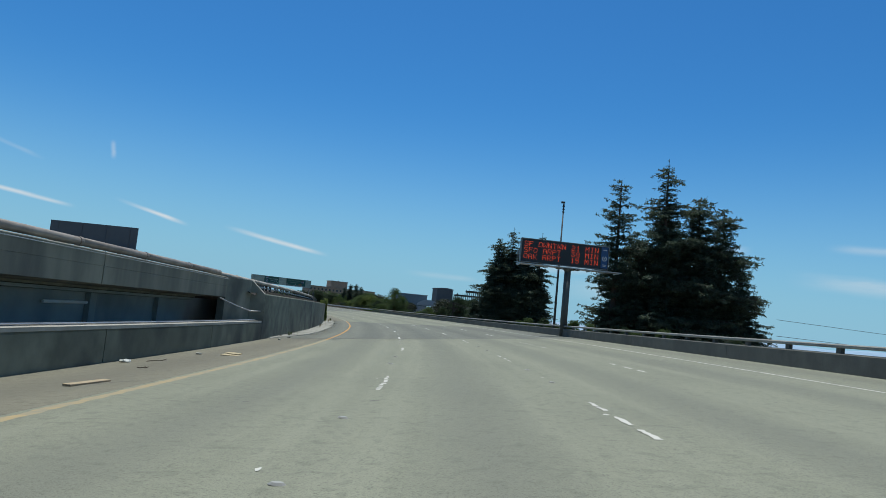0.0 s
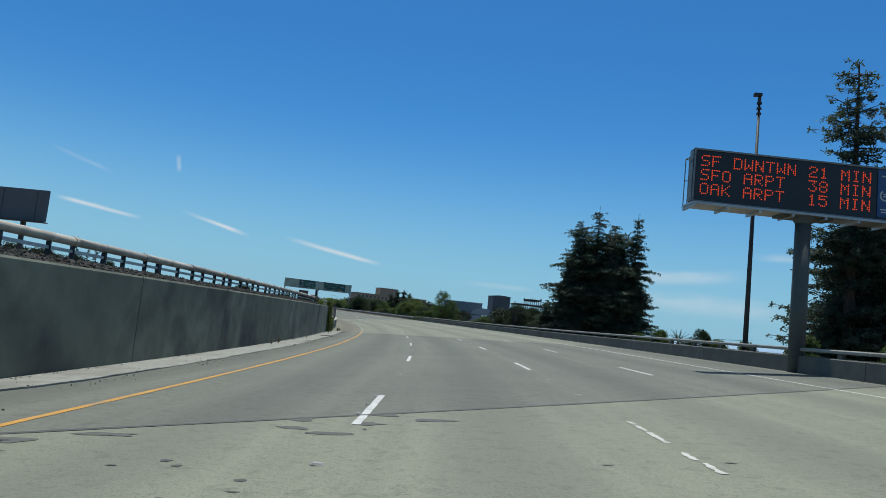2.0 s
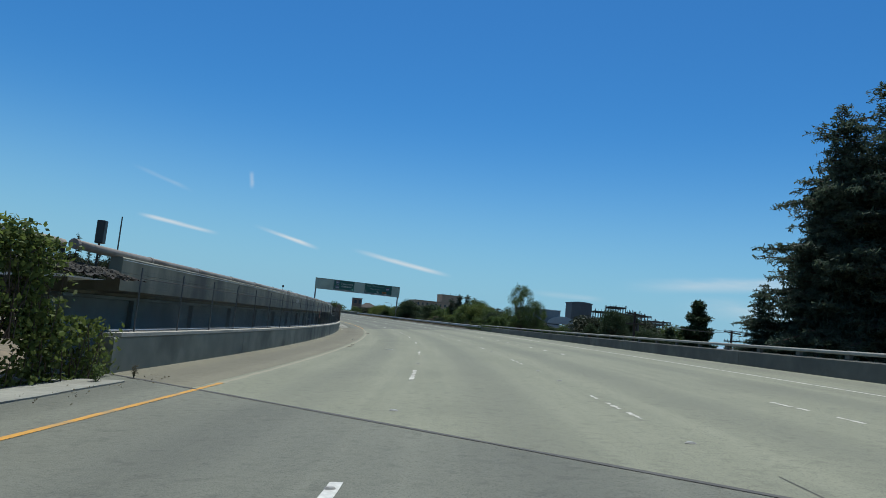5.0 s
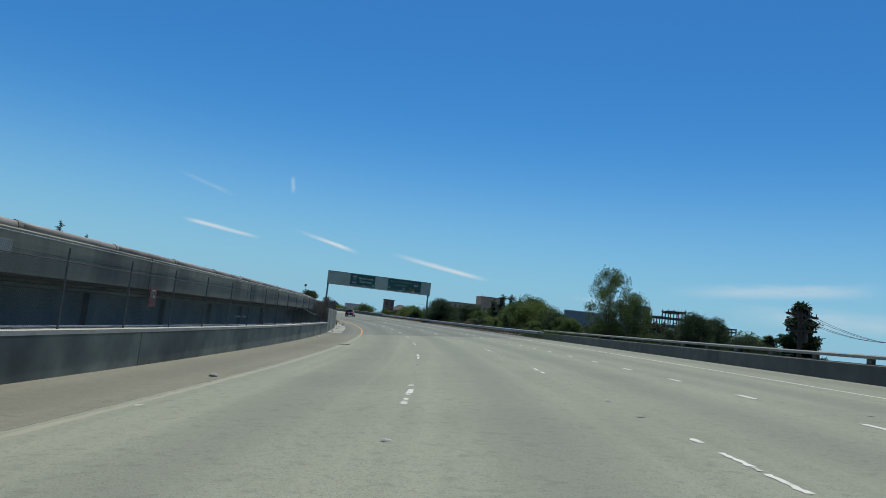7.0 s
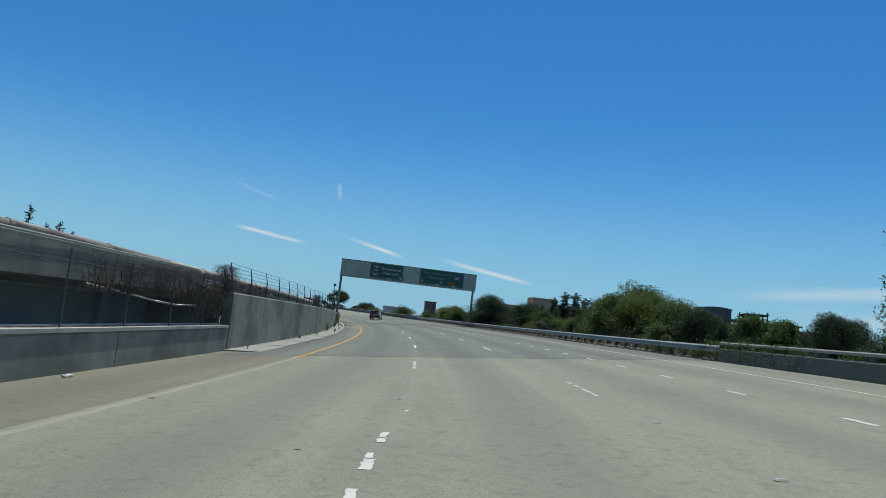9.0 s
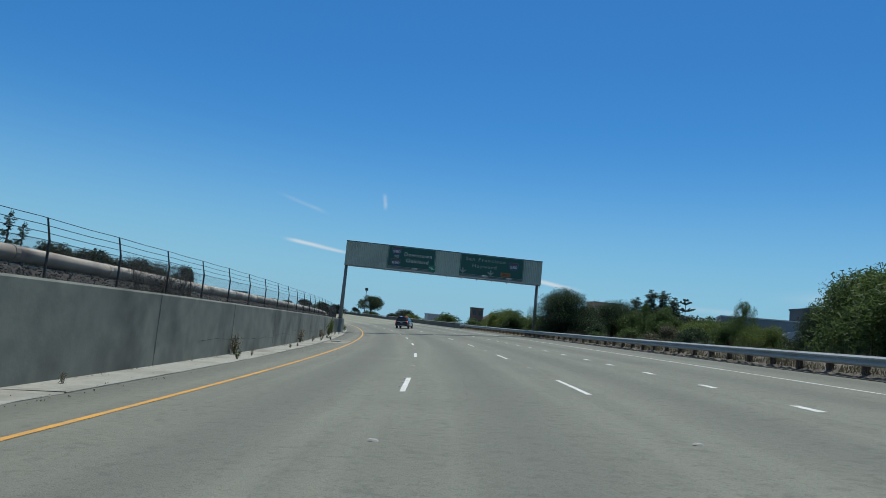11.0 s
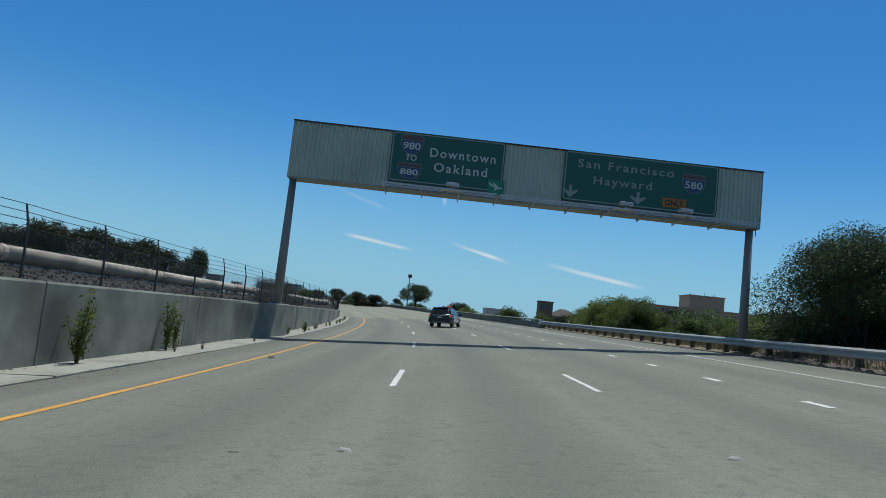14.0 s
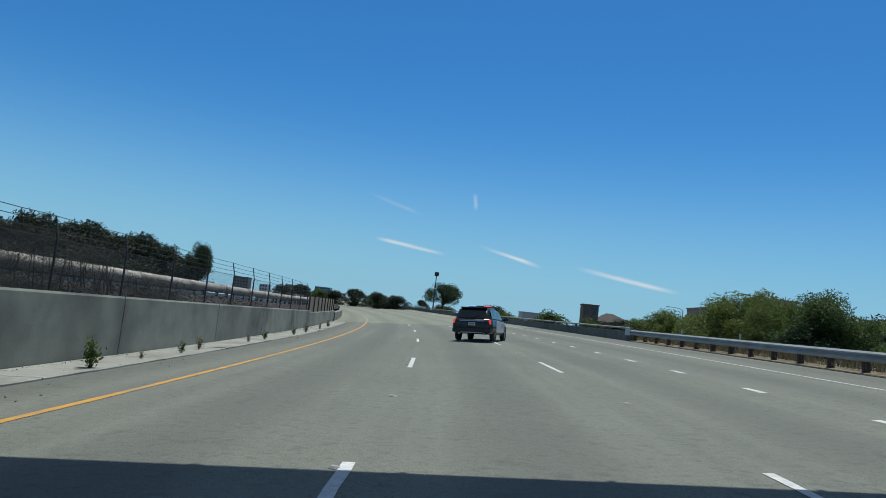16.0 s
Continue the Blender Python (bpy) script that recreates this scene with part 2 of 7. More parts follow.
ASPHALT = road_material("asphalt", (0.183, 0.190, 0.153), (0.122, 0.127, 0.104), (0.221, 0.229, 0.186), (0.086, 0.091, 0.081), (0.128, 0.135, 0.117), 0.6)
DECK = road_material("deck_concrete", (0.239, 0.246, 0.182), (0.182, 0.189, 0.140), (0.287, 0.294, 0.219), (0.126, 0.131, 0.108), (0.165, 0.170, 0.133), 0.35)
SHOULDER = road_material("shoulder_concrete", (0.205, 0.195, 0.143), (0.142, 0.136, 0.100), (0.235, 0.224, 0.166), (0.115, 0.108, 0.085), (0.128, 0.118, 0.090), 0.35)
PAD = material("pad_concrete", (0.26, 0.25, 0.205), 0.9, 0, (0.19, 0.182, 0.15), 6, 0.8, 0.7, 0.3, 30, (0.12, 0.115, 0.095), 0.9, 0.6)
APRON = material("apron_concrete", (0.316, 0.317, 0.278), 0.9, 0, (0.216, 0.216, 0.188), 6, 0.8, 0.6, 0.4, 30, (0.133, 0.123, 0.099), 0.7, 0.6)
WALL = material("wall_concrete", (0.268, 0.278, 0.226), 0.9, 0, (0.176, 0.186, 0.157), 1.6, 0.16, 0.8, 0.12, 12, (0.074, 0.079, 0.071), 0.42, 0.85, vary=0.08)
# stained like WALL, with the near walls' shade put into a darker base
WALL_SHADED = material("shaded_wall_concrete", (0.220, 0.233, 0.176), 0.9, 0, (0.121, 0.130, 0.098), 1.3, 0.13, 0.9, 0.08, 12, (0.057, 0.061, 0.056), 0.42, 0.95, vary=0.06)
BARRIER = material("barrier_concrete", (0.145, 0.143, 0.121), 0.9, 0, (0.097, 0.096, 0.082), 1.8, 0.2, 0.8, 0.25, 14, (0.062, 0.062, 0.055), 0.35, 0.7, vary=0.08)
CAP = material("pale_concrete", (0.46, 0.44, 0.39), 0.9, 0, (0.33, 0.32, 0.28), 5, 0.6, 0.6, 0.3, 30, (0.2, 0.19, 0.16), 0.8, 0.5)
GIRDER = material("girder_concrete", (0.273, 0.272, 0.212), 0.9, 0, (0.171, 0.171, 0.135), 2.0, 0.3, 0.8, 0.12, 14, (0.064, 0.067, 0.064), 0.55, 0.85, stretch=(1, 1, 0.3))
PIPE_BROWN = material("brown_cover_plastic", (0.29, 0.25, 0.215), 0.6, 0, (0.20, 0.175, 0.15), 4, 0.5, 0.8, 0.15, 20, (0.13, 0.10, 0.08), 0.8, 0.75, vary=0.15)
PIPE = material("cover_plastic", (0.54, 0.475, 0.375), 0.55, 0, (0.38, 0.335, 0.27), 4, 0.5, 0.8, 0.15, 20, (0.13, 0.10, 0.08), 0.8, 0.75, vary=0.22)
BALLAST = material("ballast_stone", (0.075, 0.068, 0.060), 0.95, 0, (0.016, 0.014, 0.013), 14, 5.0, 1.0, 1.0, 18, (0.008, 0.008, 0.008), 17.0, 0.95)
STONE = leaf_material("loose_ballast_stone", (0.105, 0.098, 0.084), (0.040, 0.037, 0.032), 0.0, 0.9, 0.3)
SHIELD_RIM = material("dull_shield_rim", (0.15, 0.175, 0.185), 0.5, 0, (0.11, 0.13, 0.14), 9, 1, 0.5)
DARK_POST = material("dark_green_grey_steel", (0.085, 0.098, 0.095), 0.6, 0.1, (0.062, 0.072, 0.070), 6, 0.9, 0.5, 0.05, 20, (0.05, 0.048, 0.042), 0.7, 0.4)
STEEL = material("galvanised_steel", (0.45, 0.46, 0.47), 0.45, 0.7, (0.36, 0.37, 0.38), 10, 1.2, 0.5, 0.05, 30, (0.25, 0.22, 0.19), 0.8, 0.35)
POST_STEEL = material("grey_painted_steel", (0.216, 0.227, 0.223), 0.5, 0.2, (0.173, 0.180, 0.176), 6, 0.9, 0.5, 0.05, 20, (0.122, 0.115, 0.101), 0.7, 0.4)
DARK_STEEL = material("dark_weathered_steel", (0.055, 0.055, 0.055), 0.6, 0.3, (0.03, 0.03, 0.03), 10, 1.5, 0.6)
# the blue-grey base stands in for sky light reaching the bridge gap
BACK_WALL = material("skylight_tinted_wall", (0.31, 0.35, 0.35), 0.9, 0, (0.22, 0.255, 0.26), 1.2, 0.25, 0.7, 0.1, 12, (0.10, 0.13, 0.14), 0.4, 0.5)
MESH_WIRE = material("galvanised_mesh_wire", (0.075, 0.08, 0.082), 0.7, 0.1, (0.05, 0.053, 0.054), 10, 1.0, 0.5)
BRIDGE_POST = material("grey_shaded_post", (0.105, 0.112, 0.115), 0.8, 0.0, (0.075, 0.08, 0.082), 10, 1.0, 0.6)
GUARD_STEEL = material("dull_galvanised_steel", (0.36, 0.375, 0.375), 0.55, 0.35, (0.28, 0.29, 0.29), 10, 1.2, 0.6, 0.05, 30, (0.19, 0.18, 0.16), 0.8, 0.4)
FENCE_POST = material("dull_fence_post", (0.052, 0.054, 0.052), 0.8, 0.0, (0.028, 0.030, 0.031), 10, 1.0, 0.6)
WIRE = material("fence_wire", (0.045, 0.045, 0.045), 0.8, 0.0, (0.03, 0.03, 0.03), 10, 1.0, 0.5)
WOOD = material("timber_post", (0.10, 0.075, 0.055), 0.9, 0, (0.06, 0.045, 0.035), 12, 2, 0.7, 0.4, 30)
CORRUGATED = material("grey_corrugated_sheet", (0.414, 0.470, 0.402), 0.55, 0.15, (0.350, 0.396, 0.338), 4, 0.6, 0.5, 0.03, 10, (0.239, 0.262, 0.230), 0.5, 0.4)
SIGN_GREEN = material("sign_green", (0.014, 0.086, 0.066), 0.45, 0, (0.011, 0.069, 0.054), 6, 0.5, 0.5)
SIGN_BRIGHT_GREEN = material("sign_bright_green", (0.015, 0.20, 0.11), 0.45, 0, (0.012, 0.16, 0.09), 6, 0.5, 0.5)
SIGN_WHITE = material("sign_white", (0.52, 0.54, 0.50), 0.45, 0, (0.42, 0.435, 0.41), 9, 1, 0.5)
SIGN_DULL = material("sign_dull_white", (0.27, 0.31, 0.28), 0.5, 0, (0.21, 0.245, 0.22), 14, 1.5, 0.7)
SIGN_BLUE = material("sign_blue", (0.030, 0.062, 0.145), 0.5, 0, (0.024, 0.050, 0.12), 6, 1, 0.5)
SIGN_RED = material("sign_red", (0.098, 0.056, 0.055), 0.5, 0, (0.075, 0.046, 0.046), 6, 1, 0.5)
SIGN_ORANGE = material("sign_orange", (0.36, 0.135, 0.016), 0.5, 0, (0.28, 0.10, 0.015), 6, 1, 0.5)
BLACK = material("black_paint", (0.012, 0.012, 0.013), 0.4, 0, (0.02, 0.02, 0.02), 6, 1, 0.5)
WHITE_LINE = material("white_road_paint", (0.66, 0.66, 0.63), 0.75, 0, (0.42, 0.42, 0.40), 22, 3.0, 0.7, 0.2, 50, (0.36, 0.35, 0.32), 5.0, 0.6)
WORN_LINE = material("worn_white_road_paint", (0.56, 0.55, 0.50), 0.8, 0, (0.5, 0.49, 0.44), 14, 2.5, 0.7, 0.2, 50, (0.27, 0.26, 0.225), 3.0, 0.8)
YELLOW_LINE = material("yellow_road_paint", (0.60, 0.30, 0.030), 0.75, 0, (0.42, 0.22, 0.045), 16, 1.2, 0.7, 0.2, 50, (0.26, 0.20, 0.11), 2.0, 0.8)
FADED_YELLOW = material("faded_yellow_road_paint", (0.375, 0.280, 0.130), 0.85, 0, (0.280, 0.247, 0.160), 6, 0.7, 1.0, 0.2, 50, (0.232, 0.222, 0.165), 1.3, 1.0)
PALE_YELLOW = material("bleached_yellow_road_paint", (0.285, 0.257, 0.180), 0.85, 0, (0.250, 0.242, 0.180), 6, 0.7, 1.0, 0.2, 50, (0.236, 0.230, 0.172), 1.3, 1.0)
MARKER = material("reflector_marker", (0.317, 0.317, 0.290), 0.5, 0, (0.264, 0.257, 0.231), 20, 4, 0.6)
TAR = material("tar_joint", (0.055, 0.053, 0.050), 0.8, 0, (0.085, 0.083, 0.078), 12, 1.5, 0.7)
VERGE = material("dry_straw_verge", (0.196, 0.168, 0.136), 0.95, 0, (0.058, 0.050, 0.039), 7.0, 1.2, 1.0, 1.0, 12, (0.034, 0.033, 0.023), 1.4, 0.9)
SOIL = material("dry_soil", (0.25, 0.195, 0.125), 0.95, 0, (0.10, 0.085, 0.055), 2.0, 0.15, 0.8, 0.6, 8, (0.06, 0.075, 0.03), 0.09, 0.7)
RAIL_PAINT = material("pale_painted_rail", (0.31, 0.30, 0.262), 0.6, 0.1, (0.22, 0.213, 0.187), 6, 0.8, 0.6, 0.1, 20, (0.16, 0.14, 0.115), 0.9, 0.5)
BARK = material("bark", (0.10, 0.072, 0.053), 0.95, 0, (0.04, 0.03, 0.024), 8, 1.5, 0.7, 0.8, 12, stretch=(1, 1, 0.2))
LEAF_FIR = leaf_material("redwood_needles", (0.090, 0.122, 0.082), (0.060, 0.086, 0.060), 0.5, 0.6, 0.3)
LEAF_OLIVE = leaf_material("dark_olive_leaves", (0.050, 0.062, 0.034), (0.032, 0.042, 0.026), 0.25)
LEAF_DARK = leaf_material("dark_oak_leaves", (0.052, 0.080, 0.035), (0.033, 0.054, 0.026), 0.35)
LEAF_MID = leaf_material("green_leaves", (0.105, 0.150, 0.044), (0.064, 0.098, 0.032), 0.45)
LEAF_BRIGHT = leaf_material("yellow_green_leaves", (0.150, 0.185, 0.046), (0.095, 0.130, 0.036), 0.45)
LEAF_DRY = leaf_material("dry_stems", (0.215, 0.185, 0.115), (0.13, 0.115, 0.075), 0.3)
LEAF_VINE = leaf_material("dead_vine_twigs", (0.092, 0.088, 0.076), (0.050, 0.049, 0.043), 0.35)


# ---- mesh helpers ----
def mesh_of(name, bm, mat, smooth=False):
    me = bpy.data.meshes.new(name)
    bm.to_mesh(me)
    bm.free()
    for m in (mat if isinstance(mat, (list, tuple)) else [mat]):
        me.materials.append(m)
    if smooth:
        for p in me.polygons:
            p.use_smooth = True
    return me


def part(name, bm, mat, parent=None, label="", smooth=False):
    """One mesh object, under a thing or under a part."""
    ob = new(name, mesh_of(name, bm, mat, smooth))
    if parent is not None:
        ob.parent = parent
    return tagged(ob, label)


def thing(name, label, category, group="", kind="", where=None):
    ob = new(name)
    if where is not None:
        ob.matrix_basis = where
    return tagged(ob, label, category, group, kind)


def add_box(bm, lo, hi, m=None, bevel=0.0):
    lo, hi = Vector(lo), Vector(hi)
    mid, size = (lo + hi) / 2, hi - lo
    got = bmesh.ops.create_cube(bm, size=1.0, matrix=(m or Matrix()) @ Matrix.Translation(mid) @ Matrix.Diagonal((*size, 1)))
    if bevel:
        edges = {e for v in got["verts"] for e in v.link_edges}
        bmesh.ops.bevel(bm, geom=list(edges), offset=bevel, segments=2, affect="EDGES", profile=0.6)
    return got["verts"]


def box(lo, hi, m=None, bevel=0.0):
    bm = bmesh.new()
    add_box(bm, lo, hi, m, bevel)
    return bm


def add_rod(bm, a, b, ra, rb=None, sides=8, cap=True):
    a, b = Vector(a), Vector(b)
    rb = ra if rb is None else rb
    q = (b - a).to_track_quat("Z", "Y").to_matrix()
    rings = []
    for c, r in ((a, ra), (b, rb)):
        rings.append([bm.verts.new(c + q @ Vector((math.cos(2 * math.pi * i / sides) * r, math.sin(2 * math.pi * i / sides) * r, 0))) for i in range(sides)])
    for i in range(sides):
        j = (i + 1) % sides
        bm.faces.new((rings[0][i], rings[0][j], rings[1][j], rings[1][i]))
    if cap:
        bm.faces.new(list(reversed(rings[0])))
        bm.faces.new(rings[1])


def rod(a, b, ra, rb=None, sides=8):
    bm = bmesh.new()
    add_rod(bm, a, b, ra, rb, sides)
    return bm


def span(s0, s1, step):
    n = max(1, int(round(abs(s1 - s0) / step)))
    return [s0 + (s1 - s0) * i / n for i in range(n + 1)]


def sweep(profile, stations, closed=True, rise=None):
    """A cross-section of (lat, height) points carried along the road; rise(s) lifts it."""
    bm = bmesh.new()
    rows = []
    for s in stations:
        up = rise(s) if rise else 0.0
        rows.append([bm.verts.new(at(s, la, h + up)) for la, h in profile])
    n = len(profile)
    for a, b in zip(rows, rows[1:]):
        for i in range(n if closed else n - 1):
            j = (i + 1) % n
            bm.faces.new((a[i], a[j], b[j], b[i]))
    if closed:
        bm.faces.new(rows[0])
        bm.faces.new(list(reversed(rows[-1])))
    bmesh.ops.recalc_face_normals(bm, faces=bm.faces)
    return bm


def ring_profile(lat, h, r, sides=10):
    return [(lat + r * math.cos(2 * math.pi * i / sides), h + r * math.sin(2 * math.pi * i / sides)) for i in range(sides)]


def letters(text, height, parent, mat, place, name="lettering", bold=0.0, spacing=1.0):
    """Flat raised lettering in the built-in font; place: pose with x along the text, y up, z out; centred."""
    cu = bpy.data.curves.new("type", "FONT")
    cu.body, cu.size, cu.extrude, cu.offset, cu.space_character = text, height / 0.70, 0.004, bold, spacing
    cu.align_x, cu.align_y, cu.resolution_u = "CENTER", "BOTTOM_BASELINE", 3
    tmp = bpy.data.objects.new("type", cu)
    scene.collection.objects.link(tmp)
    me = bpy.data.meshes.new_from_object(tmp.evaluated_get(bpy.context.evaluated_depsgraph_get()))
    bpy.data.objects.remove(tmp)
    me.transform(place)
    me.materials.clear()
    me.materials.append(mat)
    ob = new(name, me)
    ob.parent = parent
    return ob


# ---- the ground, one sheet to the horizon ----
def ground_height(x, y):
    s, lat = nearest(x, y)
    far = math.hypot(x, y - 150)
    base = -5.5 - 5.0 * min(1.0, max(0.0, (far - 500) / 1500))
    if -60 < s < 520:
        if -60 < lat < 60:
            rz = road_z(s, max(-16, min(13.2, lat)))
            if -17 <= lat <= 13.6:
                z = rz - 1.4
            elif lat > 13.6:
                k = min(1.0, (lat - 13.6) / 22)
                z = (rz - 0.45) * (1 - k) + (base + 2.5) * k
                if s < 178:
                    z -= 3.0 * min(1.0, (178 - s) / 12)
            else:
                k = min(1.0, (-17 - lat) / 25)
                z = (rz - 1.4) * (1 - k) + (base + 2.5) * k
            return z
        base += 2.5 * max(0.0, 1 - (abs(lat) - 60) / 60)
    return base + noise.noise(Vector((x, y, 0)) * 0.02) * 0.5


def graded(lo, hi, mid_lo, mid_hi, fine, grow=1.35):
    out = [mid_lo]
    while out[-1] < mid_hi:
        out.append(out[-1] + fine)
    st = fine
    while out[-1] < hi:
        st *= grow
        out.append(out[-1] + st)
    low, st = [], fine
    while (low[-1] if low else mid_lo) > lo:
        st *= grow
        low.append((low[-1] if low else mid_lo) - st)
    return list(reversed(low)) + out


gx, gy = graded(-3800, 3800, -190, 70, 5.0), graded(-900, 4300, -40, 420, 5.0)
bm = bmesh.new()
grid = [[bm.verts.new((x, y, ground_height(x, y))) for x in gx] for y in gy]
for a, b in zip(grid, grid[1:]):
    for i in range(len(gx) - 1):
        bm.faces.new((a[i], a[i + 1], b[i + 1], b[i]))
tagged(part("ground", bm, SOIL, None, "dry earth and grass on falling slopes beside the road", True), "", "ground", "", "structure")

# far hills beyond the bay, aerial haze painted into their pale blue base
HILL = material("hazy_hills", (0.30, 0.40, 0.52), 1.0, 0, (0.25, 0.35, 0.46), 0.01, 0.003, 0.6, spec=0.0)
WATER = material("bay_water", (0.16, 0.24, 0.32), 0.35, 0, (0.13, 0.2, 0.28), 0.05, 0.01, 0.5)
bm = bmesh.new()
rows = []
for i in range(121):
    a = radians(-75 + 150 * i / 120)
    d = 4100
    top = 26 + 34 * noise.noise(Vector((i * 0.11, 3.0, 0))) + 12 * noise.noise(Vector((i * 0.5, 9.0, 0)))
    rows.append([bm.verts.new((math.sin(a) * (d - o), math.cos(a) * (d - o), z)) for o, z in ((420, -14), (200, max(2, top * 0.55)), (0, max(4, top)), (-150, -14))])
for a, b in zip(rows, rows[1:]):
    for i in range(3):
        bm.faces.new((a[i], a[i + 1], b[i + 1], b[i]))
tagged(part("backdrop_hills", bm, HILL, None, "low hazy blue hills across the bay", True), "", "hills", "", "structure")

# ---- paving ----
EDGE_IN, EDGE_OUT = -6.55, 13.0


def paving(name, start, stop, lat0, lat1, mat, label, lift=0.0, step=2.0):
    """A sheet of paving between two (skewed) joints; start and stop give s for a lat."""
    lats = span(lat0, lat1, 1.3)
    n = max(2, int((stop(0) - start(0)) / step))
    bm = bmesh.new()
    uv = bm.loops.layers.uv.new("UVMap")
    rows, keep = [], {}
    for i in range(n + 1):
        row = []
        for la in lats:
            s = start(la) + (stop(la) - start(la)) * i / n
            v = bm.verts.new(at(s, la, lift))
            keep[v] = (s, la)
            row.append(v)
        rows.append(row)
    for a, b in zip(rows, rows[1:]):
        for i in range(len(lats) - 1):
            f = bm.faces.new((a[i], a[i + 1], b[i + 1], b[i]))
            for lo in f.loops:
                lo[uv].uv = keep[lo.vert]
    ob = part(name, bm, mat, None, label, True)
    return tagged(ob, "", "road", "", "structure")


J_A = lambda la: 36.0 + 0.71 * (la + 4.4)
J_B = lambda la: 92.5 - 0.98 * (la + 4.75)
J_C = lambda la: 173.0 + 0.45 * (la + 6.7)
J_D = lambda la: 322.0 + 0.3 * la
paving("road_bridge_near", lambda la: -70.0, J_A, -4.95, EDGE_OUT, DECK, "worn pale concrete bridge deck with patched lanes")
paving("road_shoulder_near", lambda la: -70.0, J_A, -7.8, -4.95, SHOULDER, "stained tan concrete shoulder beside the low barrier", 0.002)
paving("road_asphalt_near", J_A, J_B, EDGE_IN, EDGE_OUT, ASPHALT, "grey asphalt carriageway with worn wheel tracks")
paving("road_bridge_middle", J_B, J_C, -4.95, EDGE_OUT, DECK, "worn pale concrete bridge deck with patched lanes")
paving("road_shoulder_middle", J_B, J_C, -7.8, -4.95, SHOULDER, "stained tan concrete shoulder beside the low barrier", 0.002)
paving("road_asphalt_far", J_C, J_D, EDGE_IN, EDGE_OUT, ASPHALT, "grey asphalt carriageway with worn wheel tracks")
paving("road_corner_near", J_A, lambda la: 46.0, -7.82, EDGE_IN, ASPHALT, "dirty asphalt corner beside the apron", -0.004)
paving("road_corner_middle", lambda la: 90.0, J_B, -7.82, EDGE_IN, ASPHALT, "dirty asphalt corner beside the apron", -0.004)
paving("road_corner_far", J_C, lambda la: 178.0, -7.82, EDGE_IN, ASPHALT, "dirty asphalt corner beside the apron", -0.004)
paving("road_bridge_far", J_D, lambda la: 560.0, -7.8, EDGE_OUT, DECK, "pale concrete bridge deck in the distance")

for nm, j in (("near", J_A), ("middle", J_B), ("far", J_C)):
    bm = bmesh.new()
    lats = span(-7.7, 12.9, 0.5)
    rows = []
    for la in lats:
        w = 0.06 + 0.035 * noise.noise(Vector((la * 0.9, j(0), 0)))
        rows.append([bm.verts.new(at(j(la) + o, la, 0.006)) for o in (-w, w)])
    for a, b in zip(rows, rows[1:]):
        bm.faces.new((a[0], b[0], b[1], a[1]))
    tagged(part("trim_joint_" + nm, bm, TAR, None, "dark tarred expansion joint across the carriageway"), "", "road joint", "", "structure")


# concrete aprons at the foot of the walls, slab by slab
def apron(name, s0, s1):
    base = tagged(thing(name, "weathered concrete apron of slabs at the wall foot", "pavement", "", "structure"))
    s, rnd = s0, random.Random(int(s0))
    while s < s1 - 0.5:
        e = min(s1, s + rnd.uniform(4.2, 6.5))
        tilt = rnd.uniform(-0.012, 0.018)
        bm, rows = bmesh.new(), []
        for q in span(s + 0.02, e - 0.02, 0.6):
            u = min(1.0, max(0.06, (q - s0) / 8.0)) ** 0.8 if s0 < 100 else 1.0
            rim_lat = -7.80 + (EDGE_IN + 7.80) * u + 0.07 * noise.noise(Vector((q * 0.8, s0, 0)))
            rows.append([bm.verts.new(at(q, la, h)) for la, h in ((-7.82, -0.1), (-7.82, 0.05), (rim_lat - 0.02, 0.03 + tilt), (rim_lat, 0.016 + tilt), (rim_lat, -0.1))])
        for a, b in zip(rows, rows[1:]):
            for i in range(5):
                j = (i + 1) % 5
                bm.faces.new((a[i], a[j], b[j], b[i]))
        bm.faces.new(rows[0])
        bm.faces.new(list(reversed(rows[-1])))
        bmesh.ops.recalc_face_normals(bm, faces=bm.faces)
        part("slab", bm, APRON, base)
        s = e
    return base


apron("pavement_apron_near", 34.0, 93.5)
apron("pavement_apron_far", 175.0, 318.0)


# ---- road markings ----
def strip(s0, s1, lat, wide, mat, name, parent, rnd, lift=0.006, ragged=0.0, step=1.0):
    bm = bmesh.new()
    rows = []
    for s in span(s0, s1, step):
        a, b = wide / 2 + rnd.uniform(-ragged, ragged), wide / 2 + rnd.uniform(-ragged, ragged)
        rows.append([bm.verts.new(at(s, lat - a, lift)), bm.verts.new(at(s, lat + b, lift))])
    for a, b in zip(rows, rows[1:]):
        bm.faces.new((a[0], a[1], b[1], b[0]))
    return part(name, bm, mat, parent)


rnd = random.Random(5)
LANE_L, LANE_M, LANE_N, EDGE_Y, EDGE_E = -0.86, 2.92, 6.48, -4.74, 10.14
PHASE = 70.51


def on_deck(s, la):
    return s < J_A(la) or J_B(la) < s < J_C(la) or s > J_D(la)


lines = {}
for nm, la in (("lane_marking_left", LANE_L), ("lane_marking_middle", LANE_M), ("lane_marking_right", LANE_N)):
    lines[la] = tagged(thing(nm, "broken white lane line, worn on the bridge decks", "lane marking", "", "structure"))


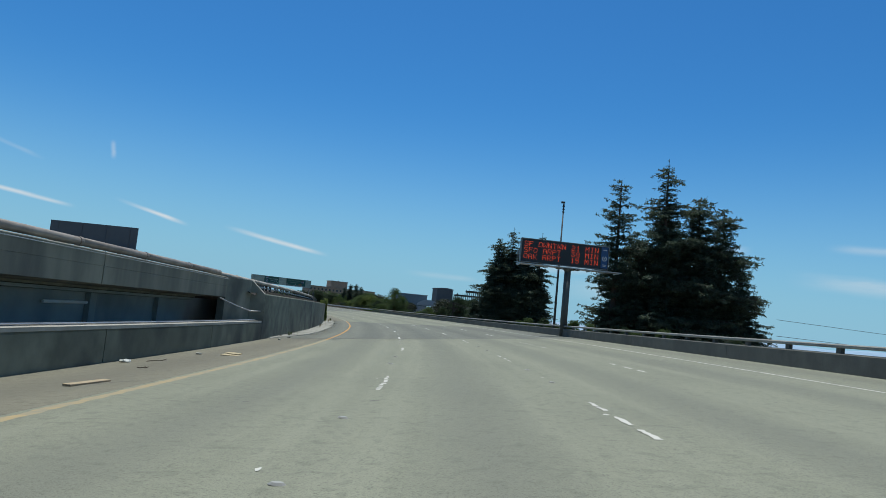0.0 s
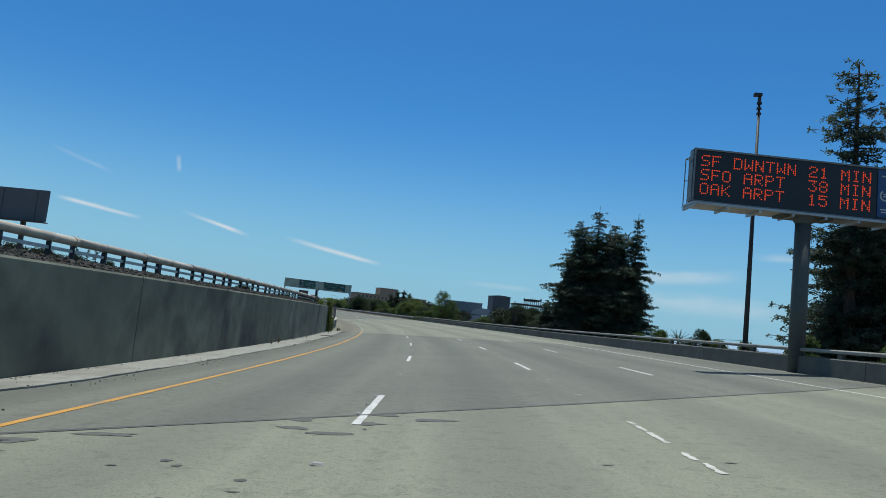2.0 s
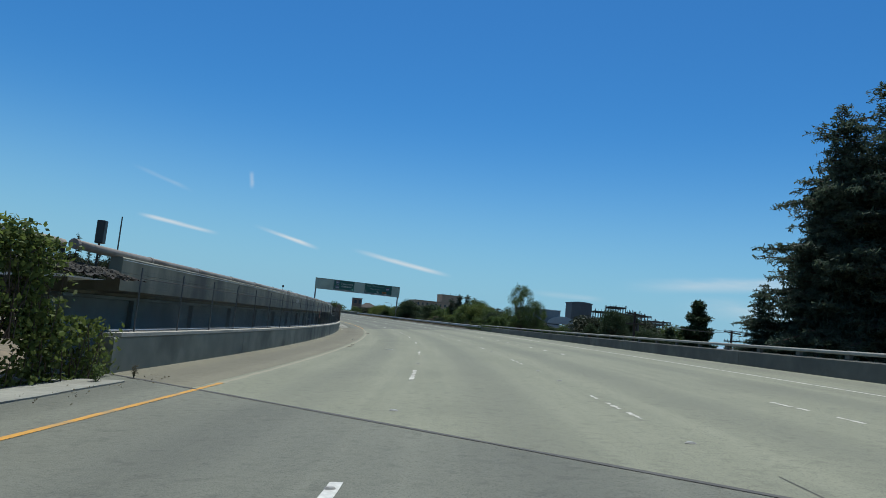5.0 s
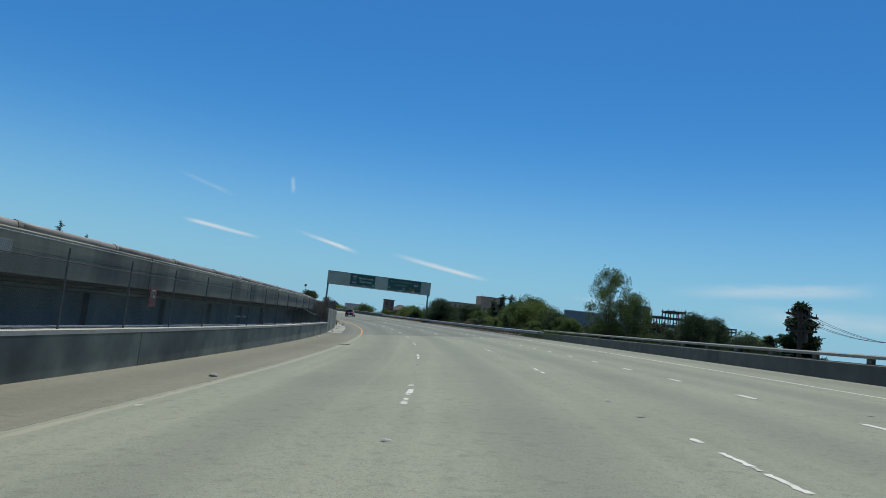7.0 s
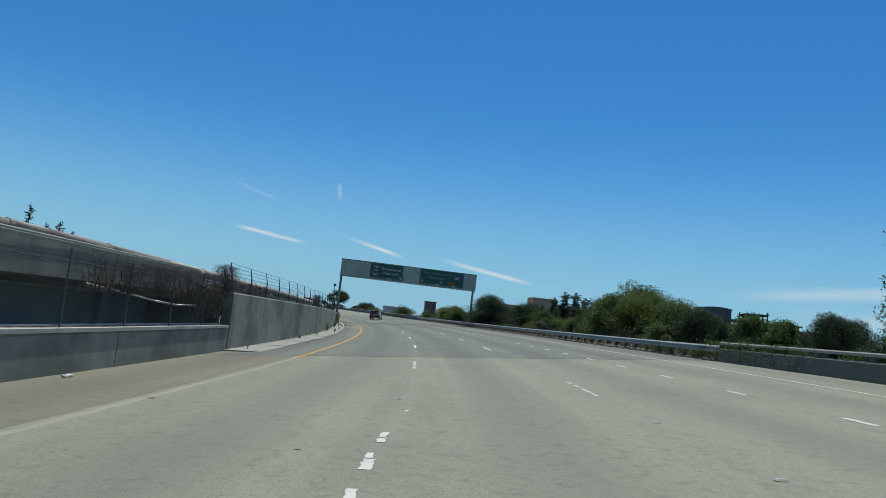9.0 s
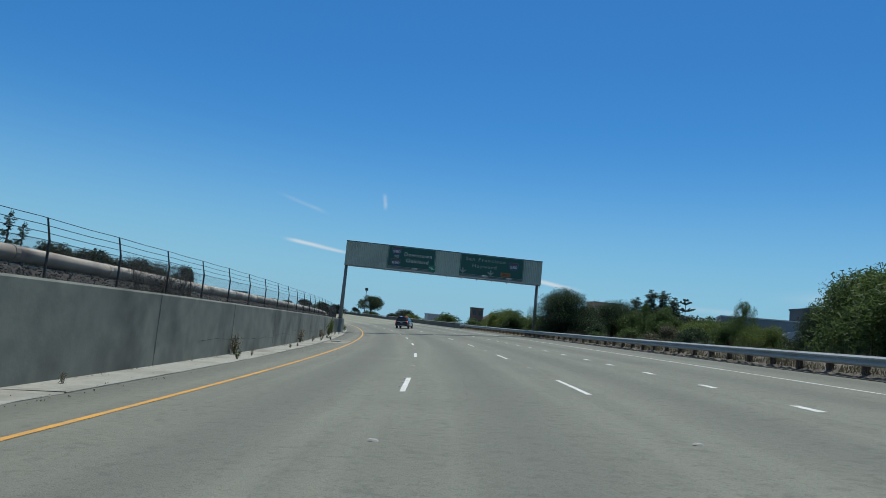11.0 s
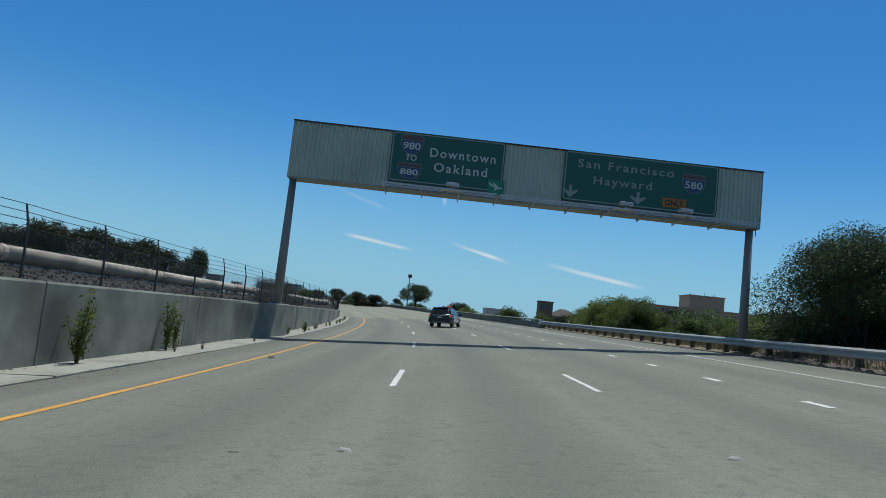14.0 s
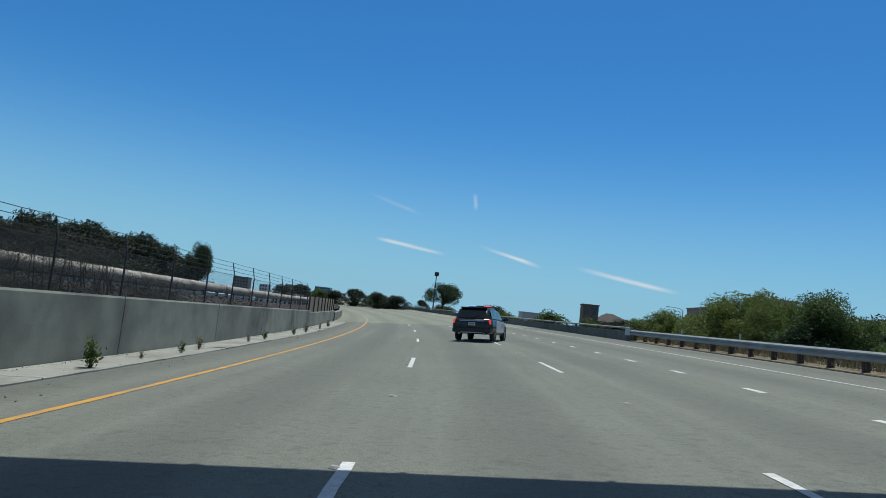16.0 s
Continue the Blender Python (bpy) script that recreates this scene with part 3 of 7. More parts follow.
def dash_end(la, k):
    e = PHASE + 14.63 * k
    if la == LANE_L:
        return e + (1.1 if e < 36 else -0.5 if 100 < e < 172 else 0)
    if e < 38:
        return e + (-3.6 if la == LANE_M else 7.65)
    if e < 92:
        return e + (-2.3 if la == LANE_M else -2.9)
    if e < 174:
        return e + (-6.0 if la == LANE_M else -5.8)
    return e + 0.3


for la in (LANE_L, LANE_M, LANE_N):
    for k in range(-9, 30):
        e = dash_end(la, k)
        if la == LANE_N and e > 106:
            break
        worn = on_deck(e - 1.8, la)
        if worn and la == LANE_L and k in (-5,):
            continue
        if worn:
            q = e - 3.66
            off = (0.17 if la == LANE_L else -0.2 if la == LANE_N else 0.0) if e < 40 else 0.0
            while q < e - 0.2:
                ln = rnd.uniform(0.18, 0.85)
                strip(q, min(e, q + ln), la + off + rnd.uniform(-0.02, 0.02), rnd.uniform(0.07, 0.12) if la == LANE_L else rnd.uniform(0.05, 0.09), WORN_LINE, "dash", lines[la], rnd, ragged=0.022, step=0.09)
                q += ln + rnd.uniform(0.03, 0.16) + (rnd.uniform(0.2, 0.7) if rnd.random() < (0.2 if la == LANE_L else 0.5) else 0)
        else:
            strip(e - 3.66, e, la - (0.08 if la == LANE_L and 60 < e < 100 else 0.0), 0.115, WHITE_LINE, "dash", lines[la], rnd, ragged=0.006, step=0.3)
for k in range(50):
    e = 115.4 + 4.57 * k + (-1.0 if k > 21 else 0.0)
    if e < 340:
        strip(e - 0.95, e, LANE_N, 0.13 if on_deck(e, LANE_N) else 0.18, WORN_LINE if on_deck(e, LANE_N) else WHITE_LINE, "dash", lines[LANE_N], rnd, ragged=0.012, step=0.25)
yellow = tagged(thing("edge_line_yellow", "solid yellow edge line, faded to tan on the bridge decks", "lane marking", "", "structure"))
s = -68.0
while s < 430:
    worn = on_deck(s + 3, EDGE_Y)
    strip(s, s + 6, EDGE_Y, (0.19 if s < 60 else 0.15) if worn else 0.13, (FADED_YELLOW if s < 60 else PALE_YELLOW) if worn else YELLOW_LINE, "stripe", yellow, rnd, lift=0.0015 if worn else 0.006, ragged=0.035 if worn else 0.006, step=0.25)
    s += 6
edge = tagged(thing("edge_line_white", "solid thin white line along the outer shoulder", "lane marking", "", "structure"))
s = -68.0
while s < 430:
    strip(s, s + 9, EDGE_E, 0.10, WORN_LINE if on_deck(s, EDGE_E) else WHITE_LINE, "stripe", edge, rnd, ragged=0.01, step=0.75)
    s += 9

# raised markers, most of them worn flat or scarred
bm = bmesh.new()
bmesh.ops.create_cone(bm, cap_ends=True, segments=8, radius1=0.06, radius2=0.038, depth=0.02, matrix=Matrix.Translation((0, 0, 0.01)))
MARK_MESH = mesh_of("marker", bm, MARKER)
for la in (LANE_L, LANE_M):
    for k in range(-6, 22):
        e = dash_end(la, k)
        for off in ((5.0,) if not on_deck(e, la) else (3.6, 7.3)):
            ob = new("marker", MARK_MESH)
            ob.parent = lines[la]
            ob.matrix_basis = road_pose(e + off, la, 0.003) @ Matrix.Diagonal((1.3, 0.9, 1, 1))
        if la == LANE_L and not on_deck(e, la):
            for back in (0.25, 1.45, 2.65):
                ob = new("marker", MARK_MESH)
                ob.parent = lines[la]
                ob.matrix_basis = road_pose(e - back, la - 0.09, 0.003) @ Matrix.Diagonal((0.9, 0.8, 1, 1))

# dark scars, cracks and tar bands
def scar(s, lat, along, across, seed):
    r = random.Random(seed)
    bm = bmesh.new()
    pts = []
    for i in range(9):
        a = 2 * math.pi * i / 9
        k = r.uniform(0.45, 1.1)
        pts.append(bm.verts.new(at(s + math.sin(a) * along * k, lat + math.cos(a) * across * k, 0.005)))
    bm.faces.new(pts)
    return bm


scars = tagged(thing("road_scars", "scattered dark spalls and scars in the pavement", "road wear", "", "structure"))
r7 = random.Random(77)
for i in range(240):
    s = r7.uniform(0, 285)
    la = r7.choice((LANE_L, LANE_M, EDGE_Y, LANE_N)) + r7.gauss(0, 0.25) if r7.random() < 0.55 else r7.uniform(-6, 9)
    if i % 3 == 0:
        s, la = r7.triangular(20, 36, 34), r7.uniform(-5.5, 3.5)
    elif not on_deck(s, la) and r7.random() < 0.75:
        continue
    part("scar", scar(s, la, r7.uniform(0.02, 0.07), r7.uniform(0.025, 0.10), i), TAR, scars)
for i in range(12):
    s = r7.choice((r7.uniform(-2, 34), r7.uniform(95, 172)))
    la = r7.choice((LANE_L, LANE_L, LANE_M, EDGE_Y, r7.uniform(-4, 8))) + r7.gauss(0, 0.12)
    part("patch", scar(s, la, r7.uniform(0.04, 0.14), r7.uniform(0.03, 0.09), i + 900), WORN_LINE, scars)


def tar_band(points, wide, name="crack"):
    bm = bmesh.new()
    rows = []
    for i, (s, la) in enumerate(points):
        s2, l2 = points[min(i + 1, len(points) - 1)]
        s1, l1 = points[max(i - 1, 0)]
        d = Vector((s2 - s1, l2 - l1)).normalized()
        w = wide * (0.7 + 0.5 * noise.noise(Vector((s, la, 1)) * 2))
        rows.append([bm.verts.new(at(s - d.y * w, la + d.x * w, 0.0045)), bm.verts.new(at(s + d.y * w, la - d.x * w, 0.0045))])
    for a, b in zip(rows, rows[1:]):
        bm.faces.new((a[0], a[1], b[1], b[0]))
    part(name, bm, TAR, scars)


def wobble(s0, l0, s1, l1, n, amp, seed):
    r = random.Random(seed)
    return [(s0 + (s1 - s0) * i / n + r.uniform(-amp, amp), l0 + (l1 - l0) * i / n + r.uniform(-amp, amp)) for i in range(n + 1)]


SCAB = material("asphalt_scab", (0.125, 0.124, 0.110), 0.9, 0, (0.085, 0.084, 0.076), 9, 1.2, 0.8, 0.5, 40)
for i in range(26):
    la = r7.uniform(-6.9, -3.2) if i < 20 else r7.uniform(-1.6, 0.2)
    part("scab", scar(J_A(la) - abs(r7.gauss(0.3, 1.3)), la, r7.uniform(0.05, 0.22), r7.uniform(0.12, 0.5), i + 500), SCAB, scars)
# saw-cut detector loops sealed with tar ahead of the second deck
for l0, bold in ((-2.87, 0.016), (0.95, 0.009), (4.65, 0.009)):
    for a in (68.0, 74.15):
        w = bold * (1.8 if a < 70 and l0 < 0 else 1.0)
        ring = [(a + 1.02 * math.sin(q) * (1.0 if abs(math.sin(q)) < 0.75 else 0.94), l0 + 1.0 * math.cos(q)) for q in [2 * math.pi * (i + 0.5) / 8 for i in range(9)]]
        loop = [(a0 + (a1 - a0) * i / 4, b0 + (b1 - b0) * i / 4) for (a0, b0), (a1, b1) in zip(ring, ring[1:]) for i in range(4)] + [ring[-1]]
        tar_band(loop, w, "sealed_loop")
tar_band(wobble(71.4, -6.4, 72.45, -4.6, 10, 0.02, 41) + wobble(72.5, -4.4, 72.9, 6.0, 40, 0.025, 42), 0.014, "sealed_cut")
tar_band(wobble(70.1, -6.4, 69.6, -4.2, 10, 0.02, 43) + wobble(69.5, -4.0, 69.5, 6.0, 40, 0.025, 44), 0.010, "sealed_cut")
tar_band(wobble(69.85, -4.6, 69.0, -3.6, 8, 0.03, 45), 0.05, "tar_smear")
tar_band(wobble(73.4, -0.75, 72.4, -0.60, 6, 0.02, 46), 0.02)
tar_band(wobble(66, 3.2, 86, 3.1, 24, 0.03, 3), 0.010)
tar_band(wobble(198, 0.42, 217, 0.80, 28, 0.03, 4), 0.009)
tar_band(wobble(40, -6.9, 60, -6.5, 24, 0.06, 8), 0.03)
tar_band(wobble(76.35, -7.2, 76.3, -6.2, 8, 0.03, 47) + wobble(76.6, -5.95, 78.0, -5.5, 8, 0.03, 48) + wobble(78.4, -5.45, 80.2, -5.42, 8, 0.03, 49) + wobble(80.4, -5.6, 79.0, -6.2, 8, 0.03, 50), 0.032, "tar_seam")
tar_band(wobble(84.0, -5.6, 82.5, -2.6, 14, 0.05, 23), 0.012)
tar_band(wobble(9.2, -5.7, 9.9, -5.2, 6, 0.05, 51), 0.03)
# paler concrete pad round the drain, edged with a black tar seam
pad_edge = [(228.4, -6.45), (228.6, -4.98), (230.1, -4.92), (233.2, -4.90), (233.9, -5.15), (234.1, -5.65), (234.3, -6.45)]
bm = bmesh.new()
bm.faces.new([bm.verts.new(at(s, la, 0.004)) for s, la in reversed(pad_edge)])
tagged(part("pavement_drain_pad", bm, PAD, None, "pale concrete pad round the roadside drain"), "", "pavement", "", "structure")
smooth_edge = []
for (a, la), (b, lb) in zip(pad_edge[1:], pad_edge[2:]):
    smooth_edge += [(a + (b - a) * i / 4, la + (lb - la) * i / 4) for i in range(4)]
tar_band(smooth_edge, 0.06, "tar_seam")


# ---- low barriers, walls and the rail structure on the inner side ----
def panels(name, label, lat, thick, s0, s1, joints, top, mat=WALL, cap=True):
    """A wall of cast panels with open joints; top(s) is its height."""
    base = tagged(thing(name, label, "wall", "", "structure"))
    marks = [s0] + joints + [s1]
    for a, b in zip(marks, marks[1:]):
        bm = bmesh.new()
        rows = []
        for s in span(a + 0.02, b - 0.02, 1.6):
            h = top(s)
            rows.append([bm.verts.new(at(s, la, hh)) for la, hh in ((lat, -0.3), (lat, h - 0.05), (lat - 0.025, h), (lat - thick, h), (lat - thick, -0.3))])
        for p, q in zip(rows, rows[1:]):
            for i in range(5):
                j = (i + 1) % 5
                bm.faces.new((p[i], p[j], q[j], q[i]))
        bm.faces.new(rows[0])
        bm.faces.new(list(reversed(rows[-1])))
        bmesh.ops.recalc_face_normals(bm, faces=bm.faces)
        part("panel", bm, mat, base)
    return base


WALL_LAT = -7.8
low_a = panels("wall_barrier_near", "low stained concrete bridge barrier with a pale ledge", WALL_LAT, 0.42, -70, 32.0, [-58, -46, -34, -22, -10, 2, 14, 23], lambda s: 0.84, WALL_SHADED)
low_b = panels("wall_barrier_middle", "low stained concrete bridge barrier with a pale ledge", WALL_LAT, 0.42, 95.5, 175.3, [107, 119, 131, 143, 155, 166], lambda s: 0.84, WALL)
for b, (s0, s1) in ((low_a, (-70, 31.6)), (low_b, (95.8, 175.2))):
    part("ledge", sweep([(WALL_LAT + 0.03, 0.842), (WALL_LAT + 0.03, 0.93), (WALL_LAT - 0.45, 0.94), (WALL_LAT - 0.45, 0.842)], span(s0, s1, 2.0)), CAP, b, "pale weathered concrete ledge")
    run = span(s0, s1, 6.0)
    for q0, q1 in zip(run, run[1:]):
        part("conduit", rod(at(q0, WALL_LAT - 0.30, 0.985), at(q1, WALL_LAT - 0.30, 0.985), 0.024, None, 6), STEEL, b, "thin steel conduit")


def between(s, marks):
    """Height at s on a line through marks."""
    if s <= marks[0][0]:
        return marks[0][1]
    for (a, ha), (b, hb) in zip(marks, marks[1:]):
        if s <= b:
            return ha + (hb - ha) * (s - a) / (b - a)
    return marks[-1][1]


def wall_top(s):
    return 2.28 if s < 100 else between(s, ((176, 2.14), (205, 2.0), (235, 1.76), (266, 1.50), (301, 1.12)))


wall_a = panels("wall_retaining_near", "tall stained grey concrete retaining wall, shade put into its darker base", WALL_LAT, 0.38, 32.0, 90.6, [40.2, 46.8, 54.5, 62.3, 70.0, 76.8, 84.4], wall_top, WALL_SHADED)
wall_b = panels("wall_retaining_far", "grey concrete retaining wall with open panel joints", WALL_LAT, 0.38, 175.4, 259.6, [181, 188.6, 196.2, 203.6, 211.1, 218.9, 227.2, 232.6, 238.0, 243.3, 251.2, 252.4], wall_top)
wall_c = panels("wall_retaining_end", "grey concrete retaining wall with open panel joints", WALL_LAT - 0.05, 0.38, 262.9, 301.0, [271.4, 279.0, 286.0, 293.6], wall_top)
wall_d = panels("wall_barrier_end", "low concrete wall topped by a solid fence", WALL_LAT - 0.1, 0.38, 301.1, 322.0, [312], lambda s: 1.0)
wall_e = panels("wall_barrier_distant", "low concrete bridge barrier in the distance", WALL_LAT, 0.42, 322.0, 540.0, [346, 370, 394, 418, 442, 466, 490, 514], lambda s: 0.84)
# ragged dark seams at the joints, cracks and run marks on the far wall
seams = tagged(thing("wall_seams", "ragged dark joint seams and cracks in the concrete walls", "wall wear", "", "structure"))


def seam(points, wide, lat, seed, name="seam"):
    """A dark uneven line on a wall face; points are (s, height)."""
    r = random.Random(seed)
    bm, rows = bmesh.new(), []
    for (a, ha), (b, hb) in zip(points, points[1:]):
        n = max(2, int(math.hypot(b - a, hb - ha) / 0.07))
        for i in range(n + (b == points[-1][0] and hb == points[-1][1])):
            u = i / n
            s, h = a + (b - a) * u + r.gauss(0, 0.008), ha + (hb - ha) * u + r.gauss(0, 0.008)
            w = wide * max(0.15, 0.7 + 1.4 * noise.noise(Vector((s * 3.1, h * 3.1, seed))))
            rows.append([bm.verts.new(at(s - (w if a == b else 0), lat, h + (w if a != b else 0))), bm.verts.new(at(s + (w if a == b else 0), lat, h - (w if a != b else 0)))])
    for p, q in zip(rows, rows[1:]):
        bm.faces.new((p[0], p[1], q[1], q[0]))
    part(name, bm, TAR, seams)


for k, j in enumerate((40.2, 46.8, 54.5, 62.3, 70.0, 76.8, 84.4)):
    seam([(j, 0.05), (j, 1.1 + 0.8 * ((k * 37) % 10) / 10)], 0.022, WALL_LAT + 0.004, k)
for k, j in enumerate((181, 188.6, 196.2, 203.6, 211.1, 218.9, 227.2, 232.6, 238.0, 243.3, 251.2)):
    seam([(j, 0.05), (j, wall_top(j) - 0.06)], 0.026, WALL_LAT + 0.004, 20 + k)
for k, (a, b, h) in enumerate(((207.2, 211.0, 0.62), (211.3, 215.4, 0.55), (215.6, 218.8, 0.52), (219.1, 224.0, 0.60), (225.0, 227.0, 0.75), (232.8, 236.0, 0.55), (238.2, 240.6, 0.95), (192.0, 195.9, 0.7))):
    m = (a + b) / 2
    seam([(a, h), (m, h + 0.05), (b, h - 0.03)], 0.010, WALL_LAT + 0.004, 40 + k, "crack")
for k, j in enumerate((271.4, 279.0, 286.0, 293.6)):
    seam([(j, 0.05), (j, wall_top(j) - 0.06)], 0.02, WALL_LAT - 0.046, 60 + k)
# thickened block that carries the sign gantry's post
bm = bmesh.new()
rows = []
for s, front in ((256.6, -7.79), (257.8, -7.60), (259.2, -7.30), (260.6, -7.05), (261.8, -6.92), (262.85, -6.87)):
    back = -8.4 if s > 259.7 else -7.81
    rows.append([bm.verts.new(at(s, la, h)) for la, h in ((front, -0.3), (front - 0.02, 1.46), (front - 0.05, 1.5), (back, 1.5), (back, -0.3))])
for a, b in zip(rows, rows[1:]):
    for i in range(5):
        bm.faces.new((a[i], a[(i + 1) % 5], b[(i + 1) % 5], b[i]))
bm.faces.new(rows[0])
bm.faces.new(list(reversed(rows[-1])))
bmesh.ops.recalc_face_normals(bm, faces=bm.faces)
tagged(part("wall_pier_block", bm, WALL, None, "thickened concrete block in the wall under the gantry post"), "", "wall", "", "structure")
# sloping wing wall where the first rail bridge ends
bm = bmesh.new()
for pts, (ds, dl) in (([(28.9, -9.02, -0.3), (31.75, -8.5, -0.3), (31.75, -8.5, 2.92), (28.9, -9.02, 2.92)], (0.1, -0.35)), ([(31.76, -8.52, -0.3), (31.95, -7.82, -0.3), (31.95, -7.82, 2.24), (31.76, -8.5, 2.93)], (0.35, 0.0))):
    front = [bm.verts.new(at(*q)) for q in pts]
    back = [bm.verts.new(at(q[0] + ds, q[1] + dl, q[2])) for q in pts]
    bm.faces.new(front)
    bm.faces.new(list(reversed(back)))
    for i in range(4):
        j = (i + 1) % 4
        bm.faces.new((front[i], back[i], back[j], front[j]))
bmesh.ops.recalc_face_normals(bm, faces=bm.faces)
tagged(part("wall_wing", bm, WALL, None, "concrete wing wall with a sloping top"), "", "wall", "", "structure")


def rail_bridge(nm, s0, s1, joints):
    base = tagged(thing("rail_bridge", "concrete railway bridge beside the road, stained girders", "bridge", "rail bridges", ""))
    marks = [s0] + joints + [s1]
    for a, b in zip(marks, marks[1:]):
        st = span(a + 0.03, b - 0.03, 2.0)
        part("girder", sweep([(-9.0, 2.02), (-9.0, 2.50), (-9.012, 2.51), (-9.0, 2.52), (-9.0, 2.90), (-9.03, 2.93), (-9.35, 2.93), (-9.35, 2.3), (-10.4, 2.25), (-10.4, 2.02)], st), GIRDER, base)
    part("deck", sweep([(-10.4, 1.95), (-10.4, 2.35), (-18.0, 2.35), (-18.0, 1.95)], span(s0, s1, 3)), GIRDER, base)
    part("back_wall", sweep([(-10.8, -3.0), (-10.8, 1.95), (-11.2, 1.95), (-11.2, -3.0)], span(s0, s1 + 7, 3)), BACK_WALL, base, "wall under the girder, sky light put into its blue-grey colour")
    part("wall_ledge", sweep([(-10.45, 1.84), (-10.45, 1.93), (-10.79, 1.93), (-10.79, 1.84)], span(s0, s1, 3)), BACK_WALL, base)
    run = span(s0, s1, 6.0)
    for a, b in zip(run, run[1:]):
        part("cable", rod(at(a, -8.97, 2.84), at(b, -8.97, 2.84), 0.012, None, 5), STEEL, base, "thin pale cable")
    for k, a in enumerate(span(s0 + 5, s1 - 4, 6.0)):
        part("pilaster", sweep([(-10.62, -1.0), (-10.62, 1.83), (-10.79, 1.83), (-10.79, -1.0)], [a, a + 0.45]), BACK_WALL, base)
    part("gap_floor", sweep([(-8.2, -1.2), (-8.2, -0.9), (-10.8, -0.9), (-10.8, -1.2)], span(s0, s1, 3)), BALLAST, base)
    return base


rail_bridge("near", -70, 29.0, [-58, -46, -34, -22, -10, 3, 16])
rail_bridge("middle", 98.0, 175.0, [110, 122, 134, 146, 158, 168])
bm = bmesh.new()
add_box(bm, (-3.2, -0.15, -1.2), (-0.4, 0.15, 2.02), road_pose(175.25, -7.8, 0))
tagged(part("wall_abutment", bm, WALL_SHADED, None, "concrete abutment wall closing the bridge gap"), "", "wall", "", "structure")
rb0 = random.Random(31)
# track bed behind the walls
for nm, s0, s1 in (("near", 31.2, 97.9), ("far", 175.0, 420.0)):
    bm = bmesh.new()
    rows = []
    lats = [-8.18, -8.28, -8.38, -8.48, -8.58, -8.68, -8.78, -8.88, -8.98, -9.08, -9.18, -9.28, -9.38, -9.5, -9.65, -9.9, -10.6, -12, -14, -17, -20]
    hs = [-0.06, -0.02, 0.03, 0.08, 0.13, 0.19, 0.25, 0.31, 0.37, 0.42, 0.46, 0.49, 0.51, 0.52, 0.52, 0.50, 0.46, 0.42, 0.38, 0.1, -1.6]
    for s in span(s0, s1, 0.13):
        t = wall_top(s)
        row = []
        for la, h in zip(lats, hs):
            wob = 0.05 * noise.noise(Vector((s * 2.3, la * 3.1, 0))) + rb0.uniform(-0.045, 0.045) if la > -11 else 0.0
            row.append(bm.verts.new(at(s, la, t + h * (0.55 if nm == "near" else 0.62) + wob)))
        rows.append(row)
    for a, b in zip(rows, rows[1:]):
        for i in range(len(lats) - 1):
            bm.faces.new((a[i], b[i], b[i + 1], a[i + 1]))
    bmesh.ops.recalc_face_normals(bm, faces=bm.faces)
    tagged(part("track_bed_" + nm, bm, BALLAST, None, "dark crushed-stone ballast heaped behind the wall"), "", "track bed", "", "structure")
    # loose angular stones on the slope
    sv, sf = [], []
    for i in range(5200 if nm == "near" else 7600):
        s, k = rb0.uniform(s0 + 0.5, min(s1, 290) - 0.5), rb0.random()
        la = -8.2 - 1.3 * k
        h = between(-la, tuple((-q, v) for q, v in zip(lats, hs))) * (0.55 if nm == "near" else 0.62)
        c = at(s, la, wall_top(s) + h + rb0.uniform(0.0, 0.05))
        r = rb0.uniform(0.022, 0.062) if nm == "near" else rb0.uniform(0.016, 0.042)
        i0 = len(sv)
        for d in ((1, 0, 0), (0, 1, 0), (-1, 0, 0), (0, -1, 0), (0, 0, 1), (0, 0, -1)):
            sv.append(tuple(c + Vector([v * r * rb0.uniform(0.6, 1.3) + rb0.uniform(-0.3, 0.3) * r for v in d])))
        for a, b in ((0, 1), (1, 2), (2, 3), (3, 0)):
            sf += [(i0 + a, i0 + b, i0 + 4), (i0 + b, i0 + a, i0 + 5)]
    me = bpy.data.meshes.new("loose_stones")
    me.from_pydata(sv, [], sf)
    me.materials.append(STONE)
    tagged(new("loose_stones", me), "loose angular ballast stones behind the wall", "stones", "", "stuff")


# ---- the covered power rail along the track ----
def pipe_height(s):
    return between(s, ((92, 3.10), (98, 3.02), (165, 3.0), (180, 2.86), (212, 2.53), (247, 2.29), (300, 1.9), (420, 1.8)))


PIPE_LAT = -9.6
power = thing("covered_power_rail", "long pale brown plastic cover over a railway power rail on brackets", "power rail")
for s in span(-66, 330, 4.5)[:-1]:
    r = 0.115 if s < 170 else 0.18
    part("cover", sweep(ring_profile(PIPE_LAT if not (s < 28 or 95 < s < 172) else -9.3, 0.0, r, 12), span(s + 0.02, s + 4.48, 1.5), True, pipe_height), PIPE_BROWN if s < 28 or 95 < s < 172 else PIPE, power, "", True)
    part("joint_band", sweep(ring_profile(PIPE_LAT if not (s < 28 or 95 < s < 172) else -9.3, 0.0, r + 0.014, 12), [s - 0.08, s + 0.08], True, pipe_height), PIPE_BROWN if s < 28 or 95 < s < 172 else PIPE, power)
rb = random.Random(3)
